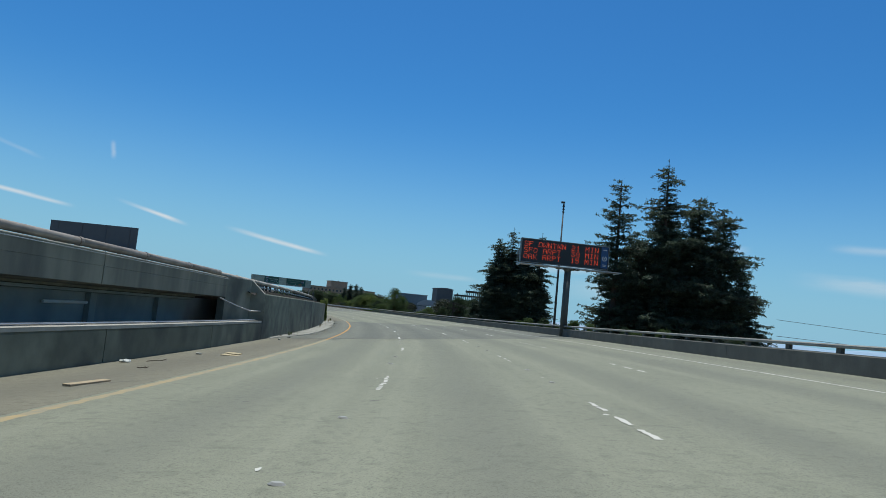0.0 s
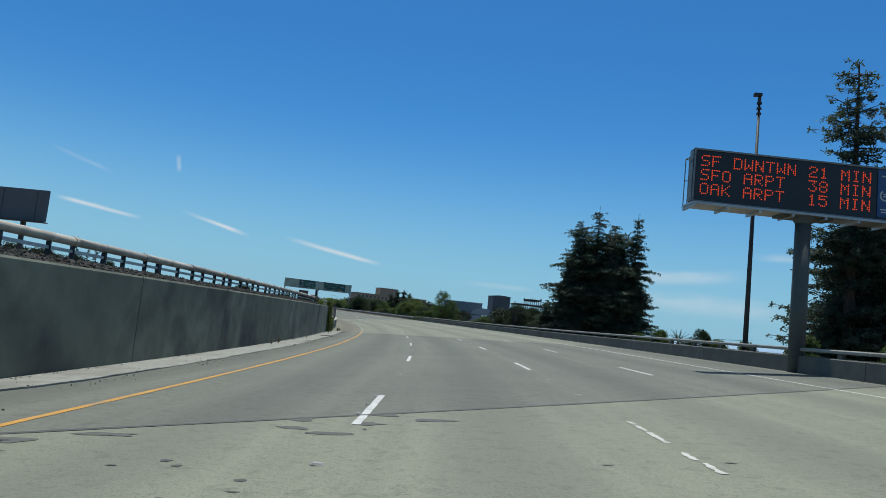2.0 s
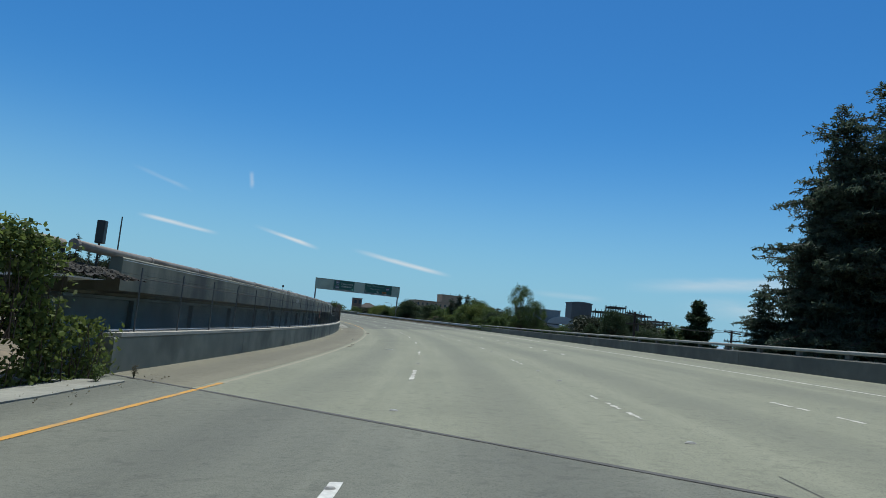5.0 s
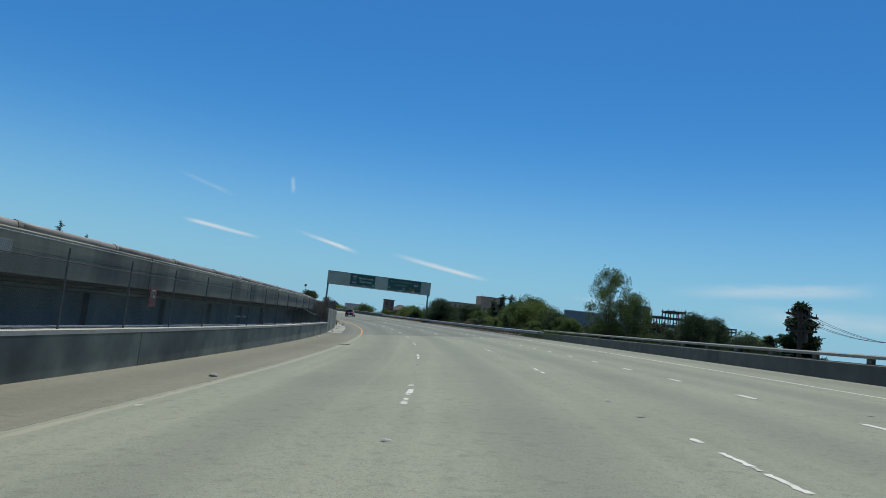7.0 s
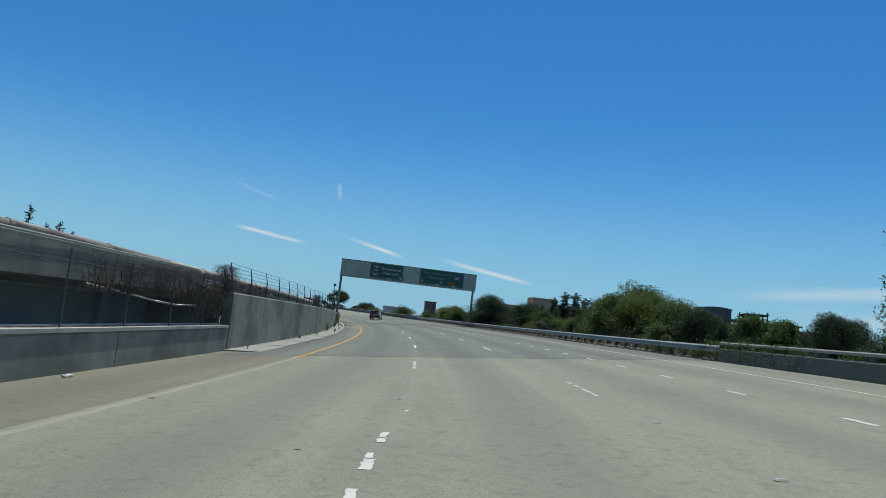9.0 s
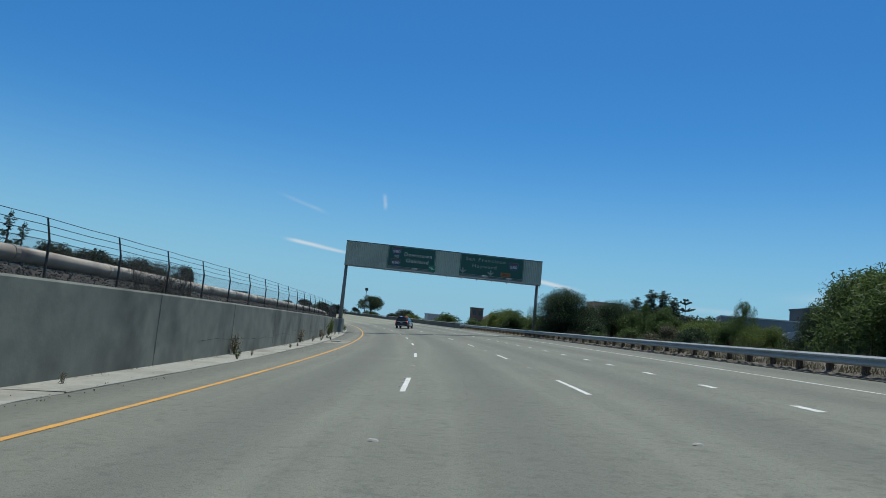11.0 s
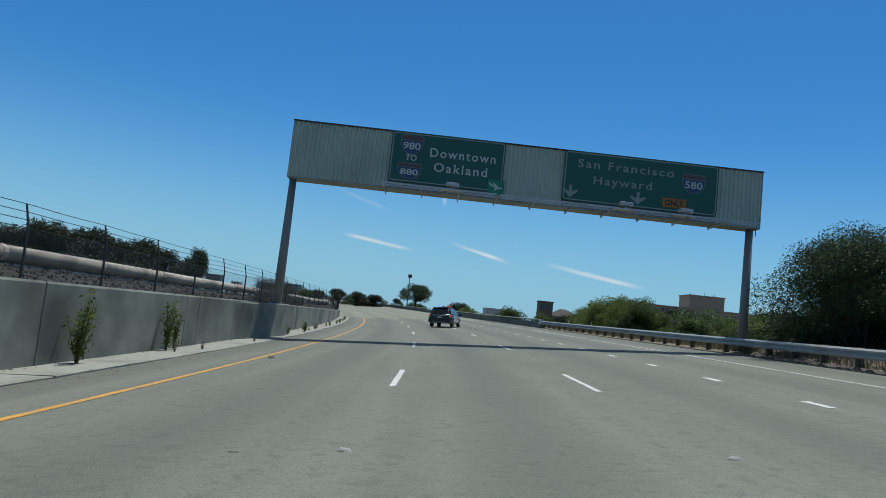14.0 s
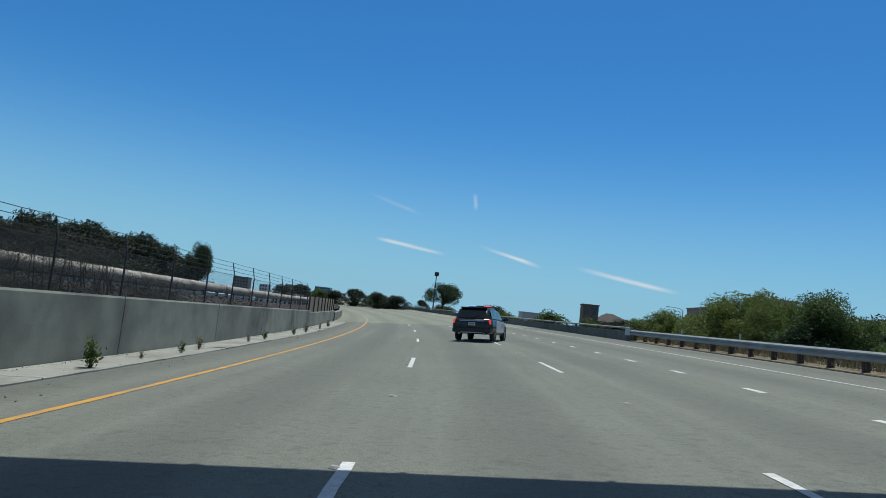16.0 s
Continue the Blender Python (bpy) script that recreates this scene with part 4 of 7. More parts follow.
for s in [q + rb.uniform(-0.35, 0.35) for q in span(30, 96, 1.5) + span(176, 325, 1.5)]:
    m = road_pose(s, PIPE_LAT, 0)
    h = pipe_height(s)
    low = wall_top(s) + 0.3
    w = rb.choice((0.02, 0.02, 0.03, 0.03, 0.05, 0.12))
    bm = bmesh.new()
    add_box(bm, (-0.06, -w, low), (0.06, w, h - 0.06), m)
    add_box(bm, (-0.14, -0.10, low), (0.16, 0.10, low + 0.07), m)
    part("bracket", bm, DARK_STEEL, power)
for s0, s1 in ((30, 96), (176, 325)):
    part("contact_rail", sweep([(PIPE_LAT - 0.03, -0.30), (PIPE_LAT + 0.03, -0.30), (PIPE_LAT + 0.03, -0.22), (PIPE_LAT - 0.03, -0.22)], span(s0, s1, 1.5), True, pipe_height), STEEL, power, "dull steel contact rail")
rails = thing("railway_track", "pair of steel rails on the ballast", "railway")
for la in (-11.6, -13.2):
    for s0, s1 in ((30, 97), (176, 400)):
        part("rail", sweep([(la - 0.035, 0.42), (la + 0.035, 0.42), (la + 0.035, 0.56), (la - 0.035, 0.56)], span(s0, s1, 3), True, lambda s: wall_top(s)), STEEL, rails)
for s0, s1 in ((-68, 29), (98, 175)):
    for la in (-11.6, -13.2):
        part("rail", sweep([(la - 0.035, 2.36), (la + 0.035, 2.36), (la + 0.035, 2.52), (la - 0.035, 2.52)], span(s0, s1, 3)), STEEL, rails)


# ---- the outer side: bridge railing, guard rail ----
def outer_barrier(name, s0, s1, step=12.0):
    base = tagged(thing(name, "grey concrete bridge barrier with a steel tube rail on top", "barrier", "", "structure"))
    marks = span(s0, s1, step)
    for a, b in zip(marks, marks[1:]):
        part("panel", sweep([(12.9, -0.3), (12.92, 0.57), (12.95, 0.60), (13.25, 0.60), (13.28, 0.57), (13.28, -0.3)], span(a + 0.015, b - 0.015, 3)), BARRIER, base)
        part("tube_rail", sweep([(12.98, 0.77), (12.96, 0.80), (12.96, 0.86), (12.99, 0.89), (13.16, 0.89), (13.19, 0.86), (13.19, 0.80), (13.17, 0.77)], span(a + 0.01, b - 0.01, 3)), RAIL_PAINT, base, "pale weathered tube rail")
        for s in span(a + 1.5, b - 1.5, 3.0):
            part("rail_post", box((-0.06, -0.14, 0.58), (0.06, 0.14, 0.77), road_pose(s, 13.08, 0), 0.012), BARRIER, base)
    return base


outer_barrier("barrier_outer_near", -70, 181.0)
outer_barrier("barrier_outer_far", 299.5, 541.0)

guard = thing("guard_rail", "galvanised steel W-beam guard rail on timber posts in dry grass", "guard rail")
W_BEAM = [(0.0, 0.40), (-0.075, 0.46), (-0.075, 0.50), (-0.005, 0.555), (-0.005, 0.575), (-0.075, 0.63), (-0.075, 0.67), (0.0, 0.73), (0.012, 0.722), (-0.06, 0.665), (-0.06, 0.635), (0.008, 0.582), (0.008, 0.548), (-0.06, 0.495), (-0.06, 0.465), (0.012, 0.408)]
marks = span(181.0, 299.5, 7.62)
for a, b in zip(marks, marks[1:]):
    part("beam", sweep([(12.98 + la, h) for la, h in W_BEAM], span(a, b + 0.12, 2.6)), GUARD_STEEL, guard)
bm = box((-0.10, -0.075, -0.6), (0.10, 0.075, 0.74), None, 0.012)
post_mesh = mesh_of("post", bm, WOOD)
bm = box((-0.12, -0.07, 0.42), (0.0, 0.07, 0.74), None, 0.01)
block_mesh = mesh_of("block", bm, WOOD)
for s in span(181.6, 299.0, 1.905):
    for nm, me, la in (("post", post_mesh, 13.23), ("block", block_mesh, 13.13)):
        ob = new(nm, me)
        ob.parent, ob.matrix_basis = guard, road_pose(s, la, 0)
end = thing("guard_rail_end", "grey steel transition block where guard rail meets barrier", "guard rail", where=road_pose(299.6, 12.98, 0))
part("shoe", box((-0.10, -0.5, 0.36), (-0.02, 0.5, 0.78), None, 0.02), STEEL, end)
part("footing", box((-0.02, -0.3, -0.2), (0.35, 0.3, 0.80), None, 0.03), WALL, end)
bm = bmesh.new()
rows = []
rv0 = random.Random(12)
for s in span(181, 259, 0.2):
    row = []
    for la, h in ((12.80, -0.12), (12.82, 0.03), (12.95, 0.07), (13.08, 0.10), (13.22, 0.14), (13.36, 0.19), (13.5, 0.23), (13.7, 0.28), (13.95, 0.32), (14.3, 0.36), (14.8, 0.33), (15.8, 0.0), (17.5, -1.2)):
        j = 0.0 if h < 0.05 else rv0.uniform(-0.05, 0.05) + 0.08 * noise.noise(Vector((s * 1.1, la * 2, 0)))
        row.append(bm.verts.new(at(s, la, h + j)))
    rows.append(row)
for a, b in zip(rows, rows[1:]):
    for i in range(len(a) - 1):
        bm.faces.new((a[i], a[i + 1], b[i + 1], b[i]))
tagged(part("verge_near", bm, VERGE, None, "rough dry rubble and straw verge under the guard rail"), "", "verge", "", "structure")
bm = sweep([(12.80, -0.12), (12.80, 0.03), (13.2, 0.06), (13.6, 0.12), (14.6, 0.10), (15.8, -0.3), (17.5, -1.4), (12.80, -1.4)], span(259, 299.4, 1.5))
tagged(part("verge_far", bm, SOIL, None, "dark earth verge under the guard rail"), "", "verge", "", "structure")


# ---- sign gantry over the road ----
G_ORIGIN = Vector((-70.82, 247.35, 6.93))
g_along = Vector((19.57, 10.07, -0.09)).normalized()
g_back = Vector((0, 0, 1)).cross(g_along).normalized()
G_POSE = Matrix.Translation(G_ORIGIN) @ Matrix((g_along, g_back, g_along.cross(g_back))).transposed().to_4x4()
gantry = thing("sign_gantry", "grey steel sign gantry with corrugated cladding spanning the road", "sign gantry", where=G_POSE)


def corrugated(x0, x1, z0, z1, y):
    bm = bmesh.new()
    xs, x = [], x0
    pitch = 0.20
    while x < x1 - 0.01:
        for o, d in ((0, 0), (0.28, 0), (0.42, 0.05), (0.86, 0.05)):
            if x + o * pitch < x1:
                xs.append((x + o * pitch, d))
        x += pitch
    xs.append((x1, 0))
    rows = [[bm.verts.new((x, y + d, z)) for z in (z0, z1)] for x, d in xs]
    for a, b in zip(rows, rows[1:]):
        bm.faces.new((a[0], b[0], b[1], a[1]))
    return bm


part("box_beam", box((0.02, 0.07, 0.02), (21.98, 1.0, 2.63)), POST_STEEL, gantry)
for x0, x1 in ((0.0, 4.6), (9.9, 12.68), (19.9, 22.0)):
    part("cladding", corrugated(x0, x1, 0.0, 2.65, 0.0), CORRUGATED, gantry, "grey corrugated steel cladding")
part("cladding_return", box((-0.02, 0.0, 0.0), (0.015, 1.0, 2.65)), CORRUGATED, gantry)
part("cladding_return", box((21.985, 0.0, 0.0), (22.02, 1.0, 2.65)), CORRUGATED, gantry)
part("soffit", box((0.0, 0.0, -0.05), (22.0, 1.02, 0.018)), material("weathered_soffit_sheet", (0.30, 0.31, 0.265), 0.7, 0.1, (0.22, 0.225, 0.19), 5, 0.8, 0.6, 0.1, 20, (0.14, 0.12, 0.09), 0.8, 0.5), gantry, "weathered tan underside sheet")
part("top_trim", box((-0.04, -0.04, 2.63), (22.04, 1.04, 2.69)), DARK_STEEL, gantry)
for x0, x1 in ((4.4, 9.6), (9.75, 15.1), (15.25, 21.4)):
    for y in (-1.22, -0.62):
        part("ledge_beam", box((x0, y - 0.035, -0.05), (x1, y + 0.035, 0.02)), STEEL, gantry)
for i in range(10):
    x = 4.5 + 1.72 * i
    bm = box((x - 0.035, -1.26, -0.08), (x + 0.035, 1.05, -0.052))
    add_box(bm, (x - 0.025, 0.98, -0.17), (x + 0.025, 1.03, -0.02))
    add_rod(bm, (x, -1.22, -0.07), (x, 0.98, -0.15), 0.02, None, 6)
    part("bracket", bm, STEEL, gantry)
for x in (7.6, 15.4, 18.1):
    bm = box((x - 0.30, -1.30, 0.12), (x + 0.30, -0.90, 0.30), None, 0.05)
    add_box(bm, (x - 0.04, -1.20, 0.0), (x + 0.04, -1.12, 0.14))
    add_box(bm, (x - 0.5, -1.22, -0.03), (x + 0.5, -0.64, 0.0))
    lum = part("luminaire", bm, STEEL, gantry, "pale metal sign floodlight")
    part("lens", box((x - 0.2, -0.92, 0.305), (x + 0.2, -0.91, 0.315)), SIGN_WHITE, lum)
for x, base_z in ((0.20, at(261.3, -7.4, 1.46).z), (21.70, ground_height(-51.75, 257.9))):
    bm = bmesh.new()
    lo = base_z - G_ORIGIN.z
    add_rod(bm, (x, 0.40, lo + 0.06), (x, 0.40, 0.0), 0.225, 0.165, 16)
    col = part("column", bm, POST_STEEL, gantry, "round tapered grey steel column", True)
    bm = box((x - 0.32, 0.40 - 0.32, lo - 0.02), (x + 0.32, 0.40 + 0.32, lo + 0.06), None, 0.01)
    for dx in (-0.25, 0.25):
        for dy in (-0.25, 0.25):
            add_rod(bm, (x + dx, 0.40 + dy, lo + 0.06), (x + dx, 0.40 + dy, lo + 0.14), 0.03, None, 6)
    part("base_plate", bm, STEEL, col)
part("cable_loop", rod((21.95, 0.3, -0.05), (21.95, 0.3, -0.35), 0.02), DARK_STEEL, gantry)


def rounded_plate(x0, x1, z0, z1, y0, y1, r, steps=5):
    bm = bmesh.new()
    pts = []
    for cx, cz, a0 in ((x1 - r, z1 - r, 0), (x0 + r, z1 - r, 90), (x0 + r, z0 + r, 180), (x1 - r, z0 + r, 270)):
        for i in range(steps + 1):
            a = radians(a0 + 90 * i / steps)
            pts.append((cx + r * math.cos(a), cz + r * math.sin(a)))
    f = [bm.verts.new((x, y0, z)) for x, z in pts]
    k = [bm.verts.new((x, y1, z)) for x, z in pts]
    bm.faces.new(f)
    bm.faces.new(list(reversed(k)))
    n = len(pts)
    for i in range(n):
        bm.faces.new((f[i], f[(i + 1) % n], k[(i + 1) % n], k[i]))
    bmesh.ops.recalc_face_normals(bm, faces=bm.faces)
    return bm


def rim(x0, x1, z0, z1, y0, y1, r, w, steps=5):
    """A thin rounded border frame."""
    bm = bmesh.new()
    def loop(g, y):
        out = []
        rr = max(0.01, r - g)
        for cx, cz, a0 in ((x1 - r, z1 - r, 0), (x0 + r, z1 - r, 90), (x0 + r, z0 + r, 180), (x1 - r, z0 + r, 270)):
            for i in range(steps + 1):
                a = radians(a0 + 90 * i / steps)
                out.append(bm.verts.new((cx + rr * math.cos(a), y, cz + rr * math.sin(a))))
        return out
    o, i2 = loop(0, y0), loop(w, y0)
    n = len(o)
    for i in range(n):
        j = (i + 1) % n
        bm.faces.new((o[i], o[j], i2[j], i2[i]))
    return bm


def sign_text(text, x, z, cap, width, parent, mat, y, bold=0.0, spacing=1.0):
    """Lettering centred at x, with its foot at z, of a given cap height and length, on a sign that faces -y."""
    ob = letters(text, cap, parent, mat, pose(0, 0, 0, 90, 0, 0), "lettering", bold, spacing)
    co = [v.co for v in ob.data.vertices]
    lo, hi = min(c.x for c in co), max(c.x for c in co)
    k = width / (hi - lo)
    for v in ob.data.vertices:
        v.co = Vector((x + (v.co.x - (lo + hi) / 2) * k, y + v.co.y, z + v.co.z))
    return tagged(ob, "painted lettering", kind="stuff")


def shield(x, z, w, h, y, parent, number):
    """A route shield: red crown, blue field, white rim."""
    def outline(g):
        a, b = w / 2 - g, h / 2 - g
        pts = [(-a, b * 0.80), (-a * 0.5, b * 0.92), (0, b * 0.82), (a * 0.5, b * 0.92), (a, b * 0.80)]
        pts += [(a * math.cos(radians(q)) * (1 - 0.06 * (q / 90)), b * 0.25 - (b * 1.25) * math.sin(radians(q))) for q in (0, 15, 30, 45, 60, 75, 90)]
        pts += [(-px, pz) for px, pz in reversed(pts[5:-1])]
        return pts
    def plate(pts, yy, top=None, bottom=None):
        bm = bmesh.new()
        vs = [bm.verts.new((x + px, yy, z + pz)) for px, pz in pts]
        bm.faces.new(vs)
        return bm
    base = part("shield", plate(outline(0), y), SHIELD_RIM, parent)
    pts = outline(0.035)
    part("blue_field", plate([(px, min(pz, h * 0.17)) for px, pz in pts], y - 0.003), SIGN_BLUE, base)
    part("red_crown", plate([(-w / 2 + 0.035, h * 0.20), *[q for q in pts[:5]], (w / 2 - 0.035, h * 0.20)], y - 0.003), SIGN_RED, base)
    sign_text(number, x, z - h * 0.24, h * 0.33, w * 0.74, base, SIGN_WHITE, y - 0.008, 0.006)
    return base


def sign_panel(x0, x1, name, label):
    s = part(name, rounded_plate(x0, x1, 0.30, 2.66, -0.09, -0.02, 0.16), SIGN_GREEN, gantry, label)
    part("border", rim(x0 + 0.05, x1 - 0.05, 0.35, 2.61, -0.094, -0.09, 0.14, 0.045), SIGN_DULL, s)
    return s


s1 = sign_panel(4.6, 9.9, "sign_panel", "dark green route sign, white lettering in shade")
shield(5.55, 2.10, 1.08, 0.98, -0.10, s1, "980")
sign_text("TO", 5.57, 1.34, 0.27, 0.52, s1, SIGN_WHITE, -0.10, 0.005)
shield(5.55, 0.86, 1.12, 0.82, -0.10, s1, "880")
sign_text("Downtown", 7.95, 1.62, 0.42, 3.05, s1, SIGN_WHITE, -0.10, 0.006, 1.22)
sign_text("Oakland", 7.90, 0.95, 0.42, 2.48, s1, SIGN_WHITE, -0.10, 0.006, 1.22)
plate = part("airport_plate", box((9.22, -0.13, 0.22), (9.98, -0.10, 0.86)), SIGN_BRIGHT_GREEN, s1, "bright green plate with a white aircraft")
bm = bmesh.new()
for pts in (((-0.30, 0.05), (-0.26, 0.10), (0.16, -0.03), (0.30, -0.02), (0.28, -0.09), (0.1, -0.10)), ((-0.02, 0.0), (-0.16, 0.16), (-0.10, 0.17), (0.12, 0.0)), ((0.0, -0.04), (-0.10, -0.19), (-0.02, -0.19), (0.14, -0.06)), ((-0.28, 0.06), (-0.34, 0.17), (-0.28, 0.17), (-0.2, 0.08))):
    bm.faces.new([bm.verts.new((9.6 + px, -0.134, 0.55 + pz)) for px, pz in pts])
part("aircraft", bm, SIGN_WHITE, plate)
s2 = sign_panel(12.68, 19.9, "sign_panel", "dark green route sign, white lettering in shade")
sign_text("San Francisco", 15.55, 1.92, 0.38, 4.5, s2, SIGN_DULL, -0.10, 0.005, 1.22)
sign_text("Hayward", 15.45, 1.20, 0.38, 2.72, s2, SIGN_DULL, -0.10, 0.005, 1.22)
shield(18.75, 1.72, 1.10, 0.98, -0.10, s2, "580")
for x in (13.05, 16.2):
    bm = bmesh.new()
    for pts in (((-0.07, 0.32), (0.07, 0.32), (0.07, 0.02), (-0.07, 0.02)), ((0, -0.27), (-0.36, 0.06), (-0.34, 0.13), (-0.07, 0.02), (0.07, 0.02), (0.34, 0.13), (0.36, 0.06))):
        bm.faces.new([bm.verts.new((x + px, -0.098, 0.72 + pz)) for px, pz in reversed(pts)])
    part("arrow", bm, SIGN_DULL, s2)
plate = part("lane_plate", box((17.35, -0.115, 0.50), (18.45, -0.092, 0.92)), SIGN_ORANGE, s2, "orange plate with dark lettering")
sign_text("ONLY", 17.9, 0.58, 0.26, 0.88, plate, BLACK, -0.12, 0.01)

# ---- electronic message sign ----
GLYPHS = {
    "S": "01111 10000 10000 01110 00001 00001 11110", "F": "11111 10000 10000 11110 10000 10000 10000",
    "D": "11110 10001 10001 10001 10001 10001 11110", "W": "10001 10001 10001 10101 10101 11011 10001",
    "N": "10001 11001 11001 10101 10011 10011 10001", "T": "11111 00100 00100 00100 00100 00100 00100",
    "2": "01110 10001 00001 00110 01000 10000 11111", "1": "00100 01100 00100 00100 00100 00100 01110",
    "M": "10001 11011 10101 10101 10001 10001 10001", "I": "01110 00100 00100 00100 00100 00100 01110",
    "O": "01110 10001 10001 10001 10001 10001 01110", "A": "01110 10001 10001 11111 10001 10001 10001",
    "R": "11110 10001 10001 11110 10100 10010 10001", "P": "11110 10001 10001 11110 10000 10000 10000",
    "3": "11111 00010 00100 00010 00001 10001 01110", "8": "01110 10001 10001 01110 10001 10001 01110",
    "K": "10001 10010 10100 11000 10100 10010 10001", "5": "11111 10000 11110 00001 00001 10001 01110",
}
LED = glowing("red_orange_leds", (1.0, 0.085, 0.02), 0.62)
v_along = Vector((0.9945, 0.1045, 0))
v_back = Vector((-0.1045, 0.9945, 0))
V_POSE = Matrix.Translation((6.02, 54.65, 6.52)) @ Matrix((v_along, v_back, Vector((0, 0, 1)))).transposed().to_4x4()
vms = thing("message_sign", "black electronic message sign with red lettering on a single post", "message sign", where=V_POSE)
VW, VH = 7.6, 2.02
bm = box((0, 0, 0), (VW, 0.40, VH), None, 0.03)
part("cabinet", bm, BLACK, vms)
part("side_cover", box((-0.02, 0.05, 0.04), (0.0, 0.38, VH - 0.03)), POST_STEEL, vms)
bm = bmesh.new()
for z0, z1, x0, x1 in ((VH - 0.06, VH, 0, VW), (0, 0.05, 0, VW), (0, VH, 0, 0.05), (0, VH, VW - 0.05, VW)):
    add_box(bm, (x0, -0.05, z0), (x1, 0.0, z1))
part("front_frame", bm, POST_STEEL, vms)
bm = box((-0.22, -0.75, -0.22), (VW + 0.95, 0.35, -0.14))
for i in range(8):
    add_box(bm, (-0.18 + i * 1.2, -0.72, -0.32), (-0.10 + i * 1.2, 0.4, -0.22))
part("catwalk", bm, STEEL, vms, "galvanised steel catwalk")
bm = bmesh.new()
for dy in (-0.10, 0.30):
    add_rod(bm, (-0.2, dy, -0.2), (-0.2, dy, VH - 0.4), 0.02, None, 6)
add_rod(bm, (-0.2, -0.7, -0.2), (-0.2, 0.30, -0.2), 0.02, None, 6)
add_rod(bm, (-0.2, -0.1, VH - 0.4), (-0.2, 0.30, VH - 0.4), 0.02, None, 6)
add_rod(bm, (-0.2, 0.30, VH - 0.4), (0.0, 0.30, VH - 0.4), 0.02, None, 6)
add_rod(bm, (-0.2, 0.30, VH * 0.4), (0.0, 0.30, VH * 0.4), 0.02, None, 6)
part("handrail", bm, POST_STEEL, vms)
PITCH = 0.0675
for row, text in enumerate(("SF DWNTWN 21 MIN", "SFO ARPT  38 MIN", "OAK ARPT  15 MIN")):
    for i, ch in enumerate(text):
        if ch == " ":
            continue
        bm = bmesh.new()
        for r, bits in enumerate(GLYPHS[ch].split()):
            for c, bit in enumerate(bits):
                if bit == "1":
                    x = 0.30 + (i * 6 + c) * PITCH
                    z = 1.76 - row * 0.53 - r * 0.062
                    d = 0.0215
                    bm.faces.new([bm.verts.new(q) for q in ((x - d, -0.012, z - d), (x + d, -0.012, z - d), (x + d, -0.012, z + d), (x - d, -0.012, z + d))])
        tagged(part("character", bm, LED, vms), "glowing red dot-matrix character", kind="stuff")
blue = part("info_plate", box((6.93, -0.03, 0.14), (7.5, -0.004, 1.93)), material("faded_blue_plate", (0.03, 0.085, 0.21), 0.5, 0, (0.022, 0.065, 0.16), 5, 1, 0.5), vms, "faded blue plate with white marks")
bm = bmesh.new()
for i in range(18):
    a0, a1 = 2 * math.pi * i / 18, 2 * math.pi * (i + 1) / 18
    if 3 < i < 6:
        continue
    q = [(r * math.cos(a), r * math.sin(a)) for r, a in ((0.21, a0), (0.21, a1), (0.15, a1), (0.15, a0))]
    bm.faces.new([bm.verts.new((7.215 + px, -0.034, 0.95 + pz)) for px, pz in q])
for z0, w in ((0.90, 0.07), (0.98, 0.07), (0.40, 0.18), (0.30, 0.14), (1.66, 0.16)):
    bm.faces.new([bm.verts.new(q) for q in ((7.215 - w, -0.034, z0), (7.215 + w, -0.034, z0), (7.215 + w, -0.034, z0 + 0.05), (7.215 - w, -0.034, z0 + 0.05))])
part("marks", bm, SIGN_WHITE, blue)
post_z = at(53.1, 13.0, -0.3).z - 6.52
bm = bmesh.new()
add_rod(bm, (4.08, -0.24, post_z), (4.08, -0.24, -0.2), 0.29, 0.27, 20)
part("post", bm, DARK_POST, vms, "thick dark grey steel post", True)
bm = box((3.13, -0.5, -0.3), (5.03, 0.2, -0.2))
bmesh.ops.create_cone(bm, cap_ends=True, segments=20, radius1=0.27, radius2=0.5, depth=0.35, matrix=Matrix.Translation((4.08, -0.24, -0.30)))
part("post_head", bm, DARK_POST, vms)

mast = thing("camera_mast", "slim dark steel mast with a traffic camera on top", "mast", where=pose(10.2, 60.5, 0))
g = ground_height(10.2, 60.5)
part("pole", rod((0, 0, g - 0.1), (0, 0, 12.5), 0.14, 0.055, 12), DARK_STEEL, mast, "", True)
bm = bmesh.new()
add_rod(bm, (0, 0, 12.5), (0, 0, 12.75), 0.08, 0.08, 10)
for z in (11.95, 12.20, 12.45):
    add_rod(bm, (0, 0, z), (0, 0, z + 0.09), 0.12, 0.10, 10)
part("collar", bm, DARK_STEEL, mast)
bm = box((-0.26, -0.11, 12.80), (0.10, 0.11, 12.96), None, 0.04)
add_rod(bm, (0, 0, 12.7), (0, 0, 12.8), 0.05)
part("camera_head", bm, DARK_STEEL, mast, "small dark camera housing")


